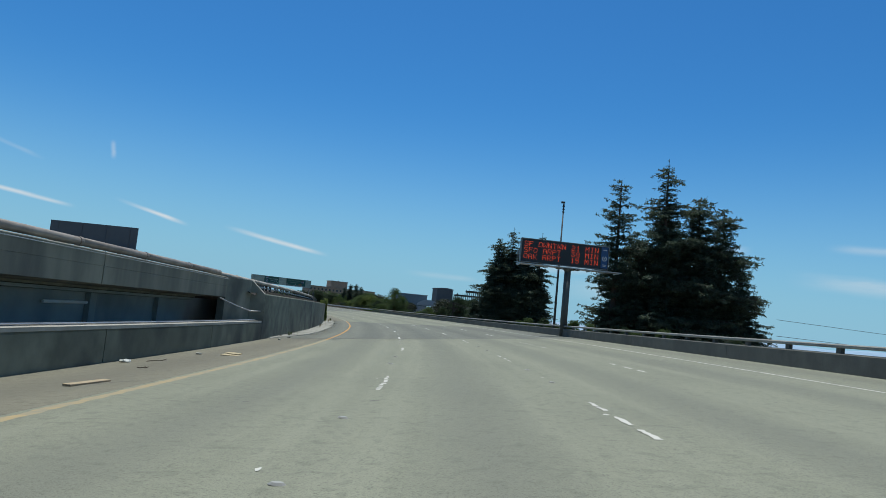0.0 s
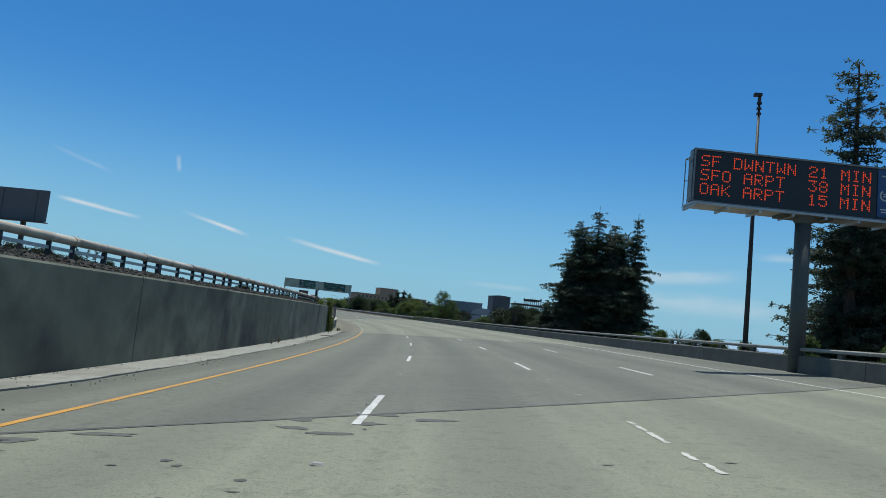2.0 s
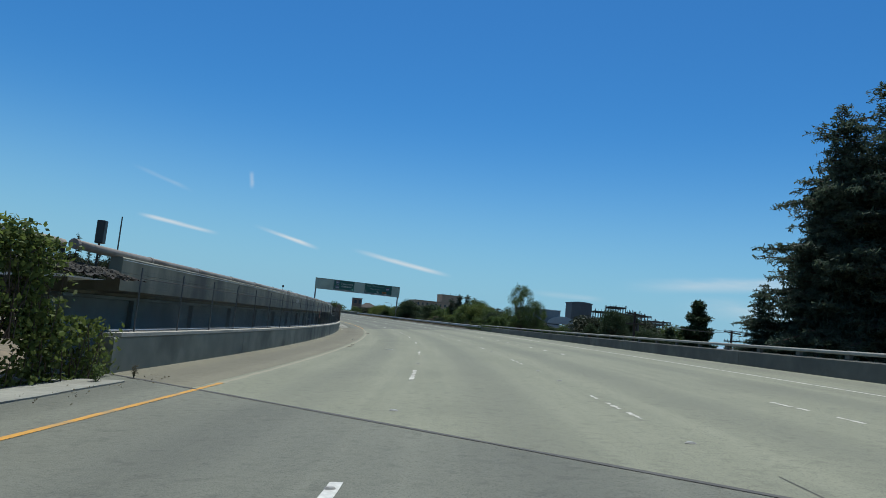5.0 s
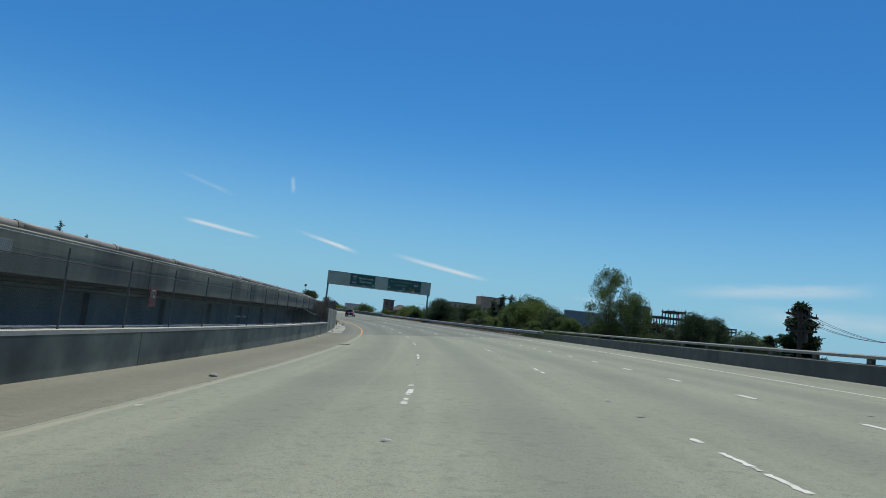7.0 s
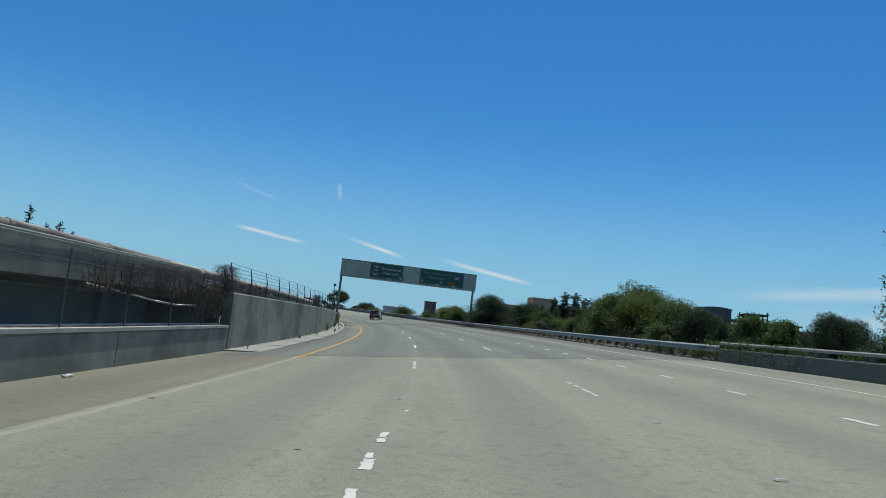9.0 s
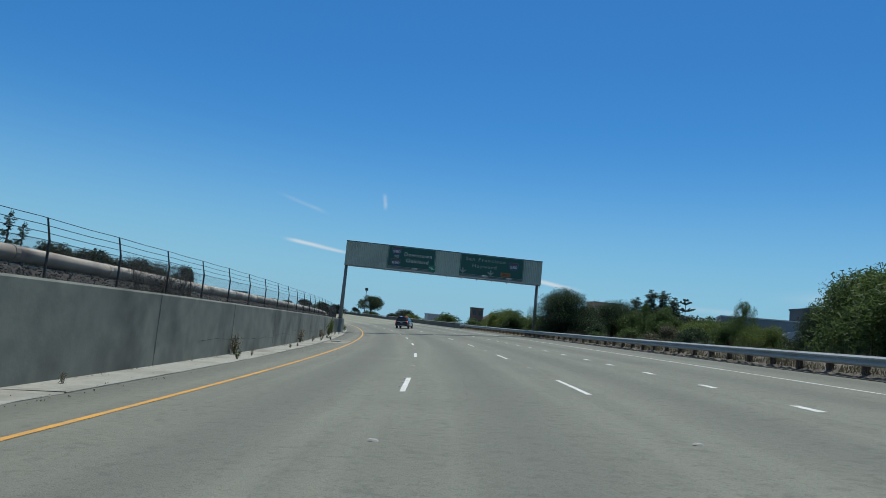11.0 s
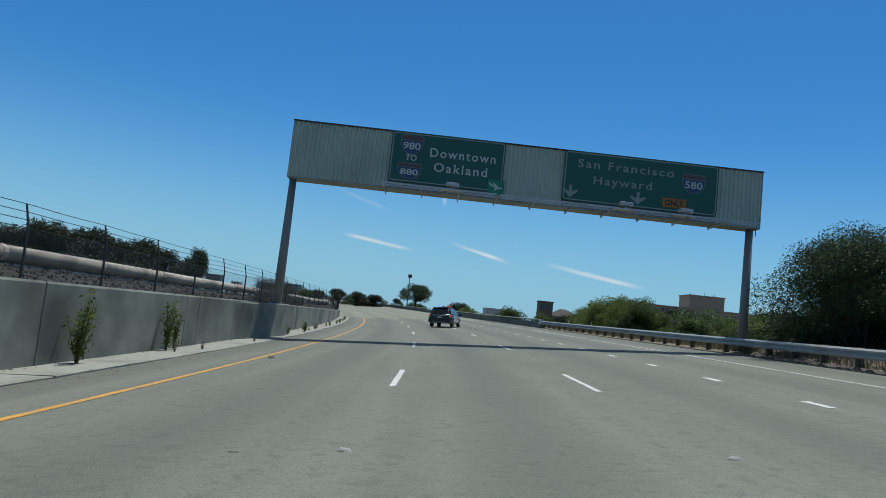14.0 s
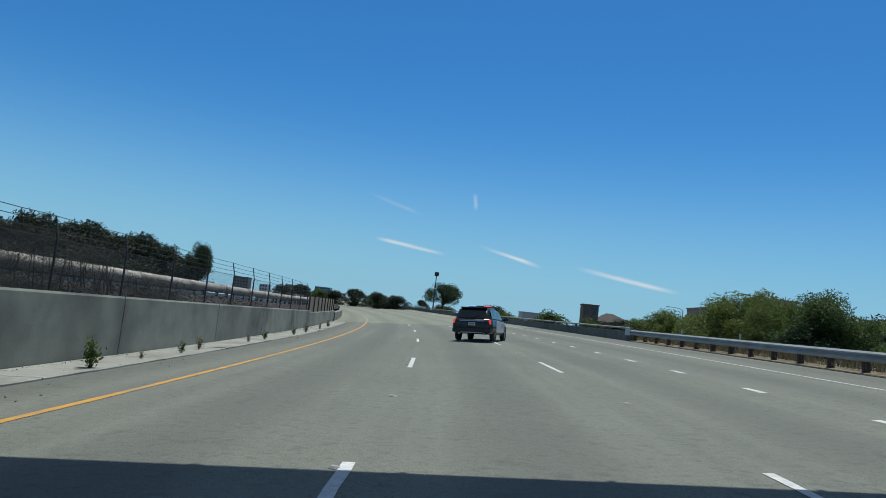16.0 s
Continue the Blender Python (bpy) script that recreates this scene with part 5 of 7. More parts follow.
# ---- fences along the inner side ----
def wire_fence(s0, s1, base_h, mesh_top, top, lat, name, label, strands, arm=0.0, step=3.03):
    f = thing(name, label, "fence", "railway fences")
    st = span(s0, s1, step)
    for s in st:
        low, hi = base_h(s), top(s)
        bm = bmesh.new()
        add_rod(bm, at(s, lat, low - 0.1), at(s, lat, mesh_top(s) + 0.02), 0.028 if arm else 0.021, 0.026 if arm else 0.019, 8)
        add_rod(bm, at(s, lat, mesh_top(s)), at(s, lat - arm, hi), 0.022, 0.018, 6)
        part("post", bm, FENCE_POST if arm else BRIDGE_POST, f)
    fine = span(s0, s1, 1.0)
    for k in strands:
        bm = bmesh.new()
        for a, b in zip(fine, fine[1:]):
            ha = mesh_top(a) + (top(a) - mesh_top(a)) * k - 0.02 * math.sin(math.pi * ((a - s0) % step) / step)
            hb = mesh_top(b) + (top(b) - mesh_top(b)) * k - 0.02 * math.sin(math.pi * ((b - s0) % step) / step)
            add_rod(bm, at(a, lat - arm * k, ha), at(b, lat - arm * k, hb), 0.008, None, 3, False)
        part("wire", bm, WIRE, f)
    verts, faces = [], []
    pitch, w = 0.065, 0.0032

    def wire_strip(sa, ha, sb, hb):
        i = len(verts)
        verts.extend([tuple(at(sa, lat, ha - w)), tuple(at(sb, lat, hb - w)), tuple(at(sb, lat, hb + w)), tuple(at(sa, lat, ha + w))])
        faces.append((i, i + 1, i + 2, i + 3))

    s = s0
    while s < s1:
        low, hi = base_h(s), mesh_top(s)
        run = hi - low
        wire_strip(s, low, min(s1, s + run), low + min(run, s1 - s))
        wire_strip(s, hi, min(s1, s + run), hi - min(run, s1 - s))
        s += pitch
    me = bpy.data.meshes.new("chain_link")
    me.from_pydata(verts, [], faces)
    me.materials.append(MESH_WIRE)
    ob = new("chain_link", me)
    ob.parent = f
    tagged(ob, "fine wire mesh", kind="stuff")
    return f


wire_fence(97.1, 172.85, lambda s: 0.94, lambda s: 2.50, lambda s: 2.58, -8.05, "chain_link_fence", "dark chain-link fence standing on the bridge barrier", ())
bridge_fence = [o for o in scene.objects if o.name.startswith("chain_link_fence")][0]
for h, r, mt in ((2.30, 0.013, WIRE),):
    run = span(97.1, 172.85, 3.03)
    for a, b in zip(run, run[1:]):
        part("rail_wire", rod(at(a, -8.01, h), at(b, -8.01, h), r, None, 6), mt, bridge_fence)
FENCE_TOP = ((176, 3.27), (215, 3.26), (245, 3.13), (270, 2.99), (301, 2.85))
wire_fence(175.86, 300.3, wall_top, lambda s: between(s, FENCE_TOP) - 0.46, lambda s: between(s, FENCE_TOP), -8.08, "chain_link_fence", "chain-link fence with barbed wire strands on the wall", (0.0, 0.33, 0.66, 1.0), 0.10, 3.19)
solid = thing("slatted_fence", "brown slatted screen fence on the low wall", "fence")
part("screen", sweep([(-8.05, 1.0), (-8.05, 2.05), (-8.09, 2.05), (-8.09, 1.0)], span(301.2, 322, 3)), material("brown_screen", (0.22, 0.17, 0.12), 0.9, 0, (0.15, 0.12, 0.085), 6, 0.6, 0.6, 0.3, 30, stretch=(4, 4, 0.3)), solid)
for s in span(301.2, 322, 2.5):
    part("post", rod(at(s, -8.02, 0.9), at(s, -8.02, 2.12), 0.04), DARK_STEEL, solid)

# things on the rail structure
sig = thing("rail_signal", "black railway signal on a short pole by the track", "signal", where=road_pose(97.8, -9.6, 0))
part("pole", rod((0, 0, 2.3), (0, 0, 3.4), 0.03), DARK_STEEL, sig)
part("head", box((-0.1, -0.1, 3.25), (0.12, 0.1, 3.88), None, 0.03), BLACK, sig)
ant = thing("rail_antenna", "thin dark aerial pole by the track", "pole", where=road_pose(98.7, -9.5, 0))
part("pole", rod((0, 0, 2.3), (0, 0, 4.12), 0.025, 0.018), DARK_STEEL, ant)


def tube(points, r, sides=8):
    cu = [Vector(q) for q in points]
    bm = bmesh.new()
    for a, b in zip(cu, cu[1:]):
        add_rod(bm, a, b, r, None, sides)
    return bm


con = thing("conduit", "pale bent metal conduit on the abutment", "conduit", "conduits")
part("tube", tube([at(27.6, -8.9, 1.95), at(28.6, -8.7, 1.75), at(29.6, -8.4, 1.55), at(30.6, -8.2, 1.42), at(32.0, -7.95, 1.40)], 0.035), STEEL, con, "", True)
con = thing("conduit", "pale bent metal conduit on the abutment", "conduit", "conduits")
part("tube", tube([at(166.5, -9.0, 1.95), at(168.5, -8.9, 1.8), at(170.5, -8.8, 1.64), at(172.0, -8.7, 1.56), at(173.6, -8.6, 1.58)], 0.035), STEEL, con, "", True)
for s in (17.6, 152.5):
    lamp = thing("tube_lamp", "white fluorescent lamp housing on the shaded wall", "lamp", "wall lamps")
    part("housing", tube([at(s - 1.3, -10.68, 1.5 if s < 50 else 1.27), at(s + 1.3, -10.68, 1.52 if s < 50 else 1.27)], 0.05), material("lamp_white", (0.75, 0.77, 0.76), 0.5, 0, (0.65, 0.67, 0.66), 6, 1, 0.4), lamp)
    part("bracket", tube([at(s, -10.8, 1.51 if s < 50 else 1.27), at(s, -10.66, 1.51 if s < 50 else 1.27)], 0.03), STEEL, lamp)
warn = thing("warning_sign", "small red warning sign fixed to the bridge fence", "sign", where=road_pose(131.8, -7.98, 0))
part("plate", box((-0.02, -0.20, 1.50), (0.0, 0.20, 2.0)), material("faded_red", (0.19, 0.055, 0.05), 0.6, 0, (0.15, 0.045, 0.04), 6, 1, 0.5), warn)
bm = bmesh.new()
for y0, y1, z0, z1 in ((-0.10, 0.10, 1.74, 1.93),):
    add_box(bm, (0.002, y0, z0), (0.008, y1, z1))
part("panel", bm, SIGN_WHITE, warn)
bm = bmesh.new()
for y0, y1, z0, z1 in ((-0.09, -0.01, 1.75, 1.91), (0.02, 0.09, 1.77, 1.90), (-0.14, 0.14, 1.57, 1.60), (-0.14, 0.14, 1.64, 1.67)):
    add_box(bm, (0.010, y0, z0), (0.014, y1, z1))
part("bars", bm, BLACK, warn)
pale = thing("paint_patch", "pale repainted patch on the bridge girder", "paint", "", "structure")
part("patch", sweep([(-8.99, 2.40), (-8.99, 2.68), (-9.03, 2.68), (-9.03, 2.40)], span(125.8, 127.0, 0.6)), CAP, pale)


# ---- trees ----
def leaf_quads(points, size, rnd, flat=0.0, aspect=1.6, slim=False):
    """Small leaf sprays round the points, as one list of verts and faces."""
    n = len(points)
    if not n:
        return [], []
    r = np.random.RandomState(rnd.randint(0, 99999))
    p = np.array(points)
    a = r.normal(size=(n, 3))
    a[:, 2] *= (1 - flat)
    a /= np.linalg.norm(a, axis=1)[:, None]
    b = r.normal(size=(n, 3))
    b[:, 2] *= (1 - flat)
    b -= a * (a * b).sum(1)[:, None]
    b /= np.linalg.norm(b, axis=1)[:, None]
    s = size * r.uniform(0.6, 1.35, (n, 1))
    a, b = a * s * aspect / 2, b * s / 2
    if slim:
        v = np.stack([p - a + b * 0.55, p + a, p - a - b * 0.55], 1).reshape(-1, 3)
        return v.tolist(), np.arange(3 * n).reshape(-1, 3).tolist()
    v = np.stack([p - a, p + b * 0.9 - a * 0.1, p + a, p - b * 0.9 + a * 0.1], 1).reshape(-1, 3)
    f = np.arange(4 * n).reshape(-1, 4)
    return v.tolist(), f.tolist()


def mesh_lists(name, verts, faces, mat):
    me = bpy.data.meshes.new(name)
    me.from_pydata(verts, [], faces)
    me.materials.append(mat)
    return me


def fir(height, radius, seed, mat, start=0.06, whorl=1.0, size=0.34, top_bare=0.0, per=34, droop=0.22, power=0.85, name="redwood_tree", label="tall dark redwood with layered drooping branches", group="redwood trees", gaps=0.12):
    """A conifer at the origin: a tapered trunk, limbs in loose layers, sprays along each limb."""
    rnd = random.Random(seed)
    t = thing(name, label, "tree", group)
    bm = bmesh.new()
    lean = [rnd.uniform(-0.006, 0.006) * height for _ in range(2)]
    pts = [Vector((lean[0] * u * u, lean[1] * u * u, height * u)) for u in (0, 0.15, 0.35, 0.6, 0.8, 1.0)]
    rad = [0.019 * height * (1.02 - u) ** 0.9 + 0.012 for u in (0, 0.15, 0.35, 0.6, 0.8, 1.0)]
    pts[0].z = -1.5
    for a, b, ra, rb in zip(pts, pts[1:], rad, rad[1:]):
        add_rod(bm, a, b, ra, rb, 8)
    spots = []
    z = height * start
    while z < height * 0.985:
        u = z / height
        reach = radius * (1 - u) ** power * (0.75 + 0.25 * math.sin(z * 1.7 + seed))
        count = max(3, int(round((3.0 + 5 * (1 - u)) * whorl)))
        for i in range(count):
            if rnd.random() < gaps:
                continue
            a = rnd.uniform(0, 2 * math.pi)
            ln = max(0.25, reach * rnd.uniform(0.55, 1.18))
            rise = rnd.uniform(-0.05, 0.30) - droop * (1 - u)
            base = Vector((lean[0] * u * u, lean[1] * u * u, z + rnd.uniform(-0.3, 0.3)))
            way = Vector((math.cos(a), math.sin(a), rise))
            mid = base + way * ln * 0.55
            tip = base + way * ln + Vector((0, 0, -droop * ln * 0.30))
            if ln > 0.7:
                add_rod(bm, base, mid, 0.012 * ln + 0.02, 0.008 * ln + 0.012, 4, False)
                add_rod(bm, mid, tip, 0.008 * ln + 0.012, 0.008, 4, False)
            side = Vector((-way.y, way.x, 0)).normalized()
            twigs = max(2, int(ln * 2.6))
            for j in range(twigs):
                q = (j + rnd.uniform(0.3, 1.0)) / twigs
                root = base.lerp(mid, q / 0.55) if q < 0.55 else mid.lerp(tip, (q - 0.55) / 0.45)
                hand = 1 if j % 2 else -1
                tl = (0.34 * ln * (1.08 - q) + 0.16) * rnd.uniform(0.6, 1.2)
                end = root + (side * hand * 0.85 + Vector((way.x, way.y, 0)) * 0.55) * tl + Vector((0, 0, rnd.uniform(-0.30, 0.02) * tl))
                for k in range(max(2, int(per * tl / radius * 1.5))):
                    c = root.lerp(end, rnd.random() ** 0.8)
                    spots.append((c.x + rnd.gauss(0, 0.07), c.y + rnd.gauss(0, 0.07), c.z + rnd.gauss(-0.03, 0.055)))
        z += height * rnd.uniform(0.018, 0.031) / whorl ** 0.5
    for k in range(int(10 + top_bare)):
        spots.append((lean[0] + rnd.gauss(0, 0.06), lean[1] + rnd.gauss(0, 0.06), height * rnd.uniform(0.94, 1.01)))
    part("trunk", bm, BARK, t)
    v, f = leaf_quads(spots, size, rnd, 0.45, 2.6, True)
    ob = new("crown", mesh_lists("crown", v, f, mat))
    ob.parent = t
    return t


def broadleaf(height, width, seed, mat, name="leafy_tree", label="dense rounded green tree beside the road", group="roadside trees", lobes=16, leaves=260, size=0.26, trunk=0.3, open_crown=0.0, category="tree", base=-1.0):
    """A tree at the origin: trunk, limbs, and a crown of many leaf clumps with an uneven outline."""
    rnd = random.Random(seed)
    t = thing(name, label, category, group)
    bm = bmesh.new()
    foot = height * trunk
    add_rod(bm, (0, 0, base), (rnd.uniform(-0.1, 0.1), rnd.uniform(-0.1, 0.1), foot), 0.035 * height, 0.024 * height, 8)
    spots = []
    for i in range(lobes):
        a = 2 * math.pi * i / lobes * 2.4 + rnd.uniform(-0.4, 0.4)
        u = rnd.random()
        zc = foot + (height - foot) * (0.12 + 0.74 * u)
        env = math.sin(math.pi * min(0.96, 0.22 + 0.74 * u)) ** 0.6
        rr = width / 2 * env * (rnd.uniform(0.62, 0.86) if i % 3 else rnd.uniform(0.1, 0.6))
        c = Vector((math.cos(a) * rr, math.sin(a) * rr, zc))
        lr = width * rnd.uniform(0.12, 0.20) * (1 - 0.35 * open_crown)
        if open_crown < 0.8:
            add_rod(bm, (0, 0, foot * rnd.uniform(0.75, 1.0)), c, 0.012 * height, 0.004 * height + 0.008, 5, False)
        else:
            fork = Vector((c.x * 0.25, c.y * 0.25, foot + (c.z - foot) * 0.45))
            if i % 5 == 0:
                add_rod(bm, (0, 0, foot * 0.9), fork, 0.007 * height, 0.004 * height, 5, False)
            add_rod(bm, fork, c, 0.0025 * height, 0.006, 4, False)
        n = int(leaves * rnd.uniform(1.2, 1.9))
        for k in range(n):
            d = Vector((rnd.gauss(0, 1), rnd.gauss(0, 1), rnd.gauss(0, 1)))
            d.normalize()
            q = lr * (rnd.random() ** 0.45) * (1 + 0.28 * noise.noise(d * 2.3 + c))
            spots.append(tuple(c + Vector((d.x * q, d.y * q, d.z * q * 0.85))))
    part("trunk", bm, BARK, t)
    v, f = leaf_quads(spots, size, rnd, 0.15, 1.7, True)
    ob = new("crown", mesh_lists("crown", v, f, mat))
    ob.parent = t
    return t


def stand(t, x, y, top=None, height=None, turn=0.0, wide=1.0):
    """Sets a tree built at the origin so that its top reaches a height."""
    z = ground_height(x, y)
    k = (top - z) / height if top is not None else 1.0
    t.matrix_basis = pose(x, y, z, 0, 0, turn) @ Matrix.Diagonal((k * wide, k * wide, k, 1))
    return t


def stand_copy(t, x, y, top, height, turn, wide=1.0):
    z = ground_height(x, y)
    k = (top - z) / height
    c = copy_thing(t, Matrix())
    c.matrix_basis = pose(x, y, z, 0, 0, turn) @ Matrix.Diagonal((k * wide, k * wide, k, 1))
    return c


# the redwoods by the message sign
r_big = stand(fir(24, 7.9, 1, LEAF_FIR, 0.05, 1.9, 0.155, per=190, power=0.60, gaps=0.12), 20.9, 64.2, 18.6, 24, 0)
stand(fir(22, 4.5, 2, LEAF_FIR, 0.05, 1.5, 0.14, per=150, power=0.35, gaps=0.2, droop=0.0, label="slender redwood with an open narrow crown"), 16.3, 64.3, 16.4, 22, 30)
r_mid = stand(fir(19, 7.6, 3, LEAF_FIR, 0.04, 2.0, 0.17, per=165, power=0.50, gaps=0.10), 24.4, 65.0, 15.3, 19, 70)
stand_copy(r_mid, 27.0, 65.6, 14.6, 19, 200, 0.8)
stand_copy(r_mid, 17.6, 67.5, 9.0, 19, 120, 0.75)
stand_copy(r_big, 22.0, 70.0, 14.0, 24, 140, 1.1)
stand_copy(r_mid, 19.0, 66.0, 10.5, 19, 290, 1.0)
stand_copy(r_mid, 29.6, 66.5, 9.6, 19, 10, 0.8)
stand_copy(r_mid, 22.6, 67.5, 13.2, 19, 330, 0.95)
stand_copy(r_mid, 19.4, 69.0, 12.0, 19, 250, 0.9)
# the group beyond it
stand_copy(r_big, 11.3, 122.8, 18.3, 24, 80, 0.92)
stand_copy(r_mid, 8.8, 122.8, 16.3, 19, 150, 0.74)
stand_copy(r_mid, 13.6, 123.6, 16.2, 19, 240, 0.9)
stand(fir(22, 5.8, 8, LEAF_FIR, 0.04, 1.7, 0.16, per=160, power=0.5, gaps=0.16), 16.4, 123.5, 17.8, 22, 200, 0.85)
stand_copy(r_big, 11.4, 126.0, 15.0, 24, 300, 1.05)
stand_copy(r_mid, 10.2, 124.4, 14.6, 19, 40, 0.85)
stand_copy(r_mid, 12.6, 122.2, 14.8, 19, 170, 0.9)
stand_copy(r_mid, 8.0, 123.6, 12.0, 19, 110, 0.62)
stand_copy(r_mid, 14.8, 124.6, 14.4, 19, 310, 0.85)
stand_copy(r_mid, 16.6, 125.0, 11.5, 19, 20, 0.75)
stand_copy(r_mid, 5.4, 125.0, 5.4, 19, 75, 0.9)
# pine on its own, pines behind the hedge
pine = stand(fir(17, 5.2, 12, LEAF_DARK, 0.10, 2.6, 0.42, per=95, power=0.45, droop=0.0, gaps=0.0, name="pine_tree", label="broad dark pine standing alone below the road", group="pine trees"), 28.6, 285.8, 14.8, 17, 0, 1.05)
stand_copy(r_mid, -43.8, 311.0, 11.4, 19, 200, 0.85)
stand_copy(r_mid, -42.2, 317.8, 11.9, 19, 140, 0.85)
stand_copy(r_mid, -40.3, 321.8, 11.0, 19, 70, 0.9)
stand_copy(r_mid, -46.0, 309.5, 9.8, 19, 20, 0.85)
stand_copy(pine, -16.0, 470.0, 13.0, 17, 10, 0.9)
# a tiered araucaria
arau = thing("araucaria", "slim araucaria with separate upswept tiers of branches", "tree", where=pose(-37.6, 303.7, 0))
part("trunk", rod((0, 0, ground_height(-37.6, 303.7) - 0.3), (0, 0, 9.7), 0.16, 0.03, 8), BARK, arau)
ra = random.Random(6)
for z, reach in ((9.62, 0.45), (9.05, 0.95), (7.9, 1.5), (6.5, 1.9), (5.1, 2.1), (3.6, 2.3)):
    spots = []
    for i in range(7):
        a = 2 * math.pi * i / 7 + ra.uniform(-0.2, 0.2)
        for k in range(int(60 * reach)):
            u = ra.random() ** 0.7
            spots.append((math.cos(a) * reach * u + ra.gauss(0, 0.06), math.sin(a) * reach * u + ra.gauss(0, 0.06), z - 0.25 + 0.38 * u * u * min(1, reach) + ra.gauss(0, 0.05)))
    v, f = leaf_quads(spots, 0.16, ra, 0.3, 1.6)
    ob = new("tier", mesh_lists("tier", v, f, LEAF_FIR))
    ob.parent = arau
# spruces on the far side of the railway
spruce = stand(fir(20, 3.0, 14, LEAF_DARK, 0.12, 0.8, 0.26, per=70, power=0.5, gaps=0.3, name="spruce_tree", label="slim dark spruce behind the railway", group="spruces"), -150.8, 260.0, 16.9, 20, 0)
stand_copy(spruce, -147.3, 261.5, 13.3, 20, 60, 1.2)
stand_copy(spruce, -144.6, 262.4, 14.1, 20, 130, 1.2)
stand_copy(spruce, -141.5, 262.8, 12.2, 20, 130, 1.3)

# broad trees and scrub on the outer side
b_mid = stand(broadleaf(9, 9, 21, LEAF_MID, lobes=42, leaves=560, trunk=0.12, size=0.165), -24.3, 209.6, 6.3, 9, 0, 1.2)
b_big = stand(broadleaf(9, 9.5, 22, LEAF_DARK, lobes=66, leaves=880, trunk=0.12, size=0.098, label="large dense dark evergreen tree beside the road"), -47.3, 253.5, 6.5, 9, 0, 1.06)
b_dark = stand(broadleaf(9, 9.5, 22, LEAF_DARK, lobes=56, leaves=640, trunk=0.12, size=0.135, label="dense dark evergreen tree beside the road"), -27.5, 220.0, 4.0, 9, 20, 0.8)
b_bright = stand(broadleaf(9, 10, 23, LEAF_BRIGHT, lobes=42, leaves=560, trunk=0.10, size=0.175, label="yellow-green rounded tree beside the road"), -65.6, 292.0, 5.4, 9, 0, 1.12)
gum = stand(broadleaf(12, 8.4, 24, LEAF_MID, lobes=64, leaves=190, size=0.125, trunk=0.30, open_crown=0.9, label="slender open-crowned tree with gaps showing sky"), -13.1, 173.3, 7.7, 12, 0, 0.72)
stand_copy(gum, -11.0, 174.2, 5.7, 12, 215, 0.8)
stand_copy(b_dark, -13.2, 175.8, 2.6, 9, 20, 1.1)
stand_copy(b_dark, -9.4, 176.6, 2.2, 9, 140, 1.0)
stand_copy(b_dark, -19.4, 198.8, 3.9, 9, 50, 1.0)
stand_copy(b_bright, -22.8, 206.5, 5.6, 9, 75, 0.9)
stand_copy(gum, -31.0, 231.0, 4.9, 12, 15, 0.55)
stand_copy(b_bright, -30.0, 229.5, 3.3, 9, 15, 0.85)
stand_copy(b_mid, -36.5, 240.0, 4.4, 9, 115, 0.75)
stand_copy(b_bright, -33.5, 236.0, 3.6, 9, 50, 0.95)
stand_copy(b_mid, -31.8, 232.6, 3.5, 9, 310, 0.8)
stand_copy(b_mid, -33.5, 249.0, 4.2, 9, 65, 0.9)
stand_copy(b_mid, -39.0, 254.5, 4.0, 9, 215, 0.9)
stand_copy(b_mid, -26.2, 214.5, 5.4, 9, 130, 1.0)
stand_copy(b_mid, -20.6, 204.0, 4.8, 9, 220, 1.1)
stand_copy(b_big, -43.6, 264.5, 6.3, 9, 140, 1.05)
stand_copy(b_mid, -41.0, 262.0, 5.0, 9, 140, 0.9)
stand_copy(gum, -39.3, 252.7, 5.8, 12, 80, 0.36)
stand_copy(gum, -37.2, 253.3, 5.7, 12, 190, 0.32)
stand_copy(b_dark, -60.4, 304.6, 4.0, 9, 100, 1.2)
stand_copy(b_mid, -63.5, 309.5, 4.3, 9, 260, 1.3)
stand_copy(b_mid, -60.9, 284.0, 4.8, 9, 200, 1.0)
stand_copy(b_bright, -63.4, 288.2, 4.7, 9, 40, 0.8)
stand_copy(b_bright, -71.3, 318.5, 4.8, 9, 40, 1.1)
stand_copy(b_mid, -67.2, 313.5, 4.2, 9, 200, 1.0)
stand_copy(b_bright, -76.0, 326.0, 5.4, 9, 160, 1.0)
stand_copy(b_mid, -56.0, 298.0, 4.0, 9, 30, 1.0)
stand_copy(b_dark, 4.9, 276.6, 9.6, 9, 10, 0.74)
stand_copy(b_dark, -1.4, 266.7, 5.0, 9, 90, 0.6)
stand_copy(b_dark, 10.2, 286.0, 9.4, 9, 200, 0.7)
stand_copy(b_dark, -7.0, 226.0, 2.3, 9, 190, 0.8)
stand_copy(b_dark, 11.0, 250.0, 4.6, 9, 40, 1.2)
stand_copy(pine, 19.0, 270.0, 6.0, 17, 60, 1.2)
stand_copy(pine, 14.0, 262.0, 5.2, 17, 160, 1.2)
bush = broadleaf(3.2, 4.0, 31, LEAF_MID, "roadside_bush", "low green scrub bush on the verge", "verge scrub", 22, 260, 0.12, 0.04, 0.2, "bush", -0.4)
bush.matrix_basis = Matrix.Translation(at(186, 17.0, -1.0))
LEAF_STRAW = leaf_material("olive_straw_leaves", (0.150, 0.142, 0.080), (0.095, 0.092, 0.056), 0.3)
dry = broadleaf(2.6, 4.2, 32, LEAF_STRAW, "dry_bush", "straw-coloured dry scrub on the verge", "verge scrub", 12, 420, 0.10, 0.04, 0.3, "bush", -0.4)
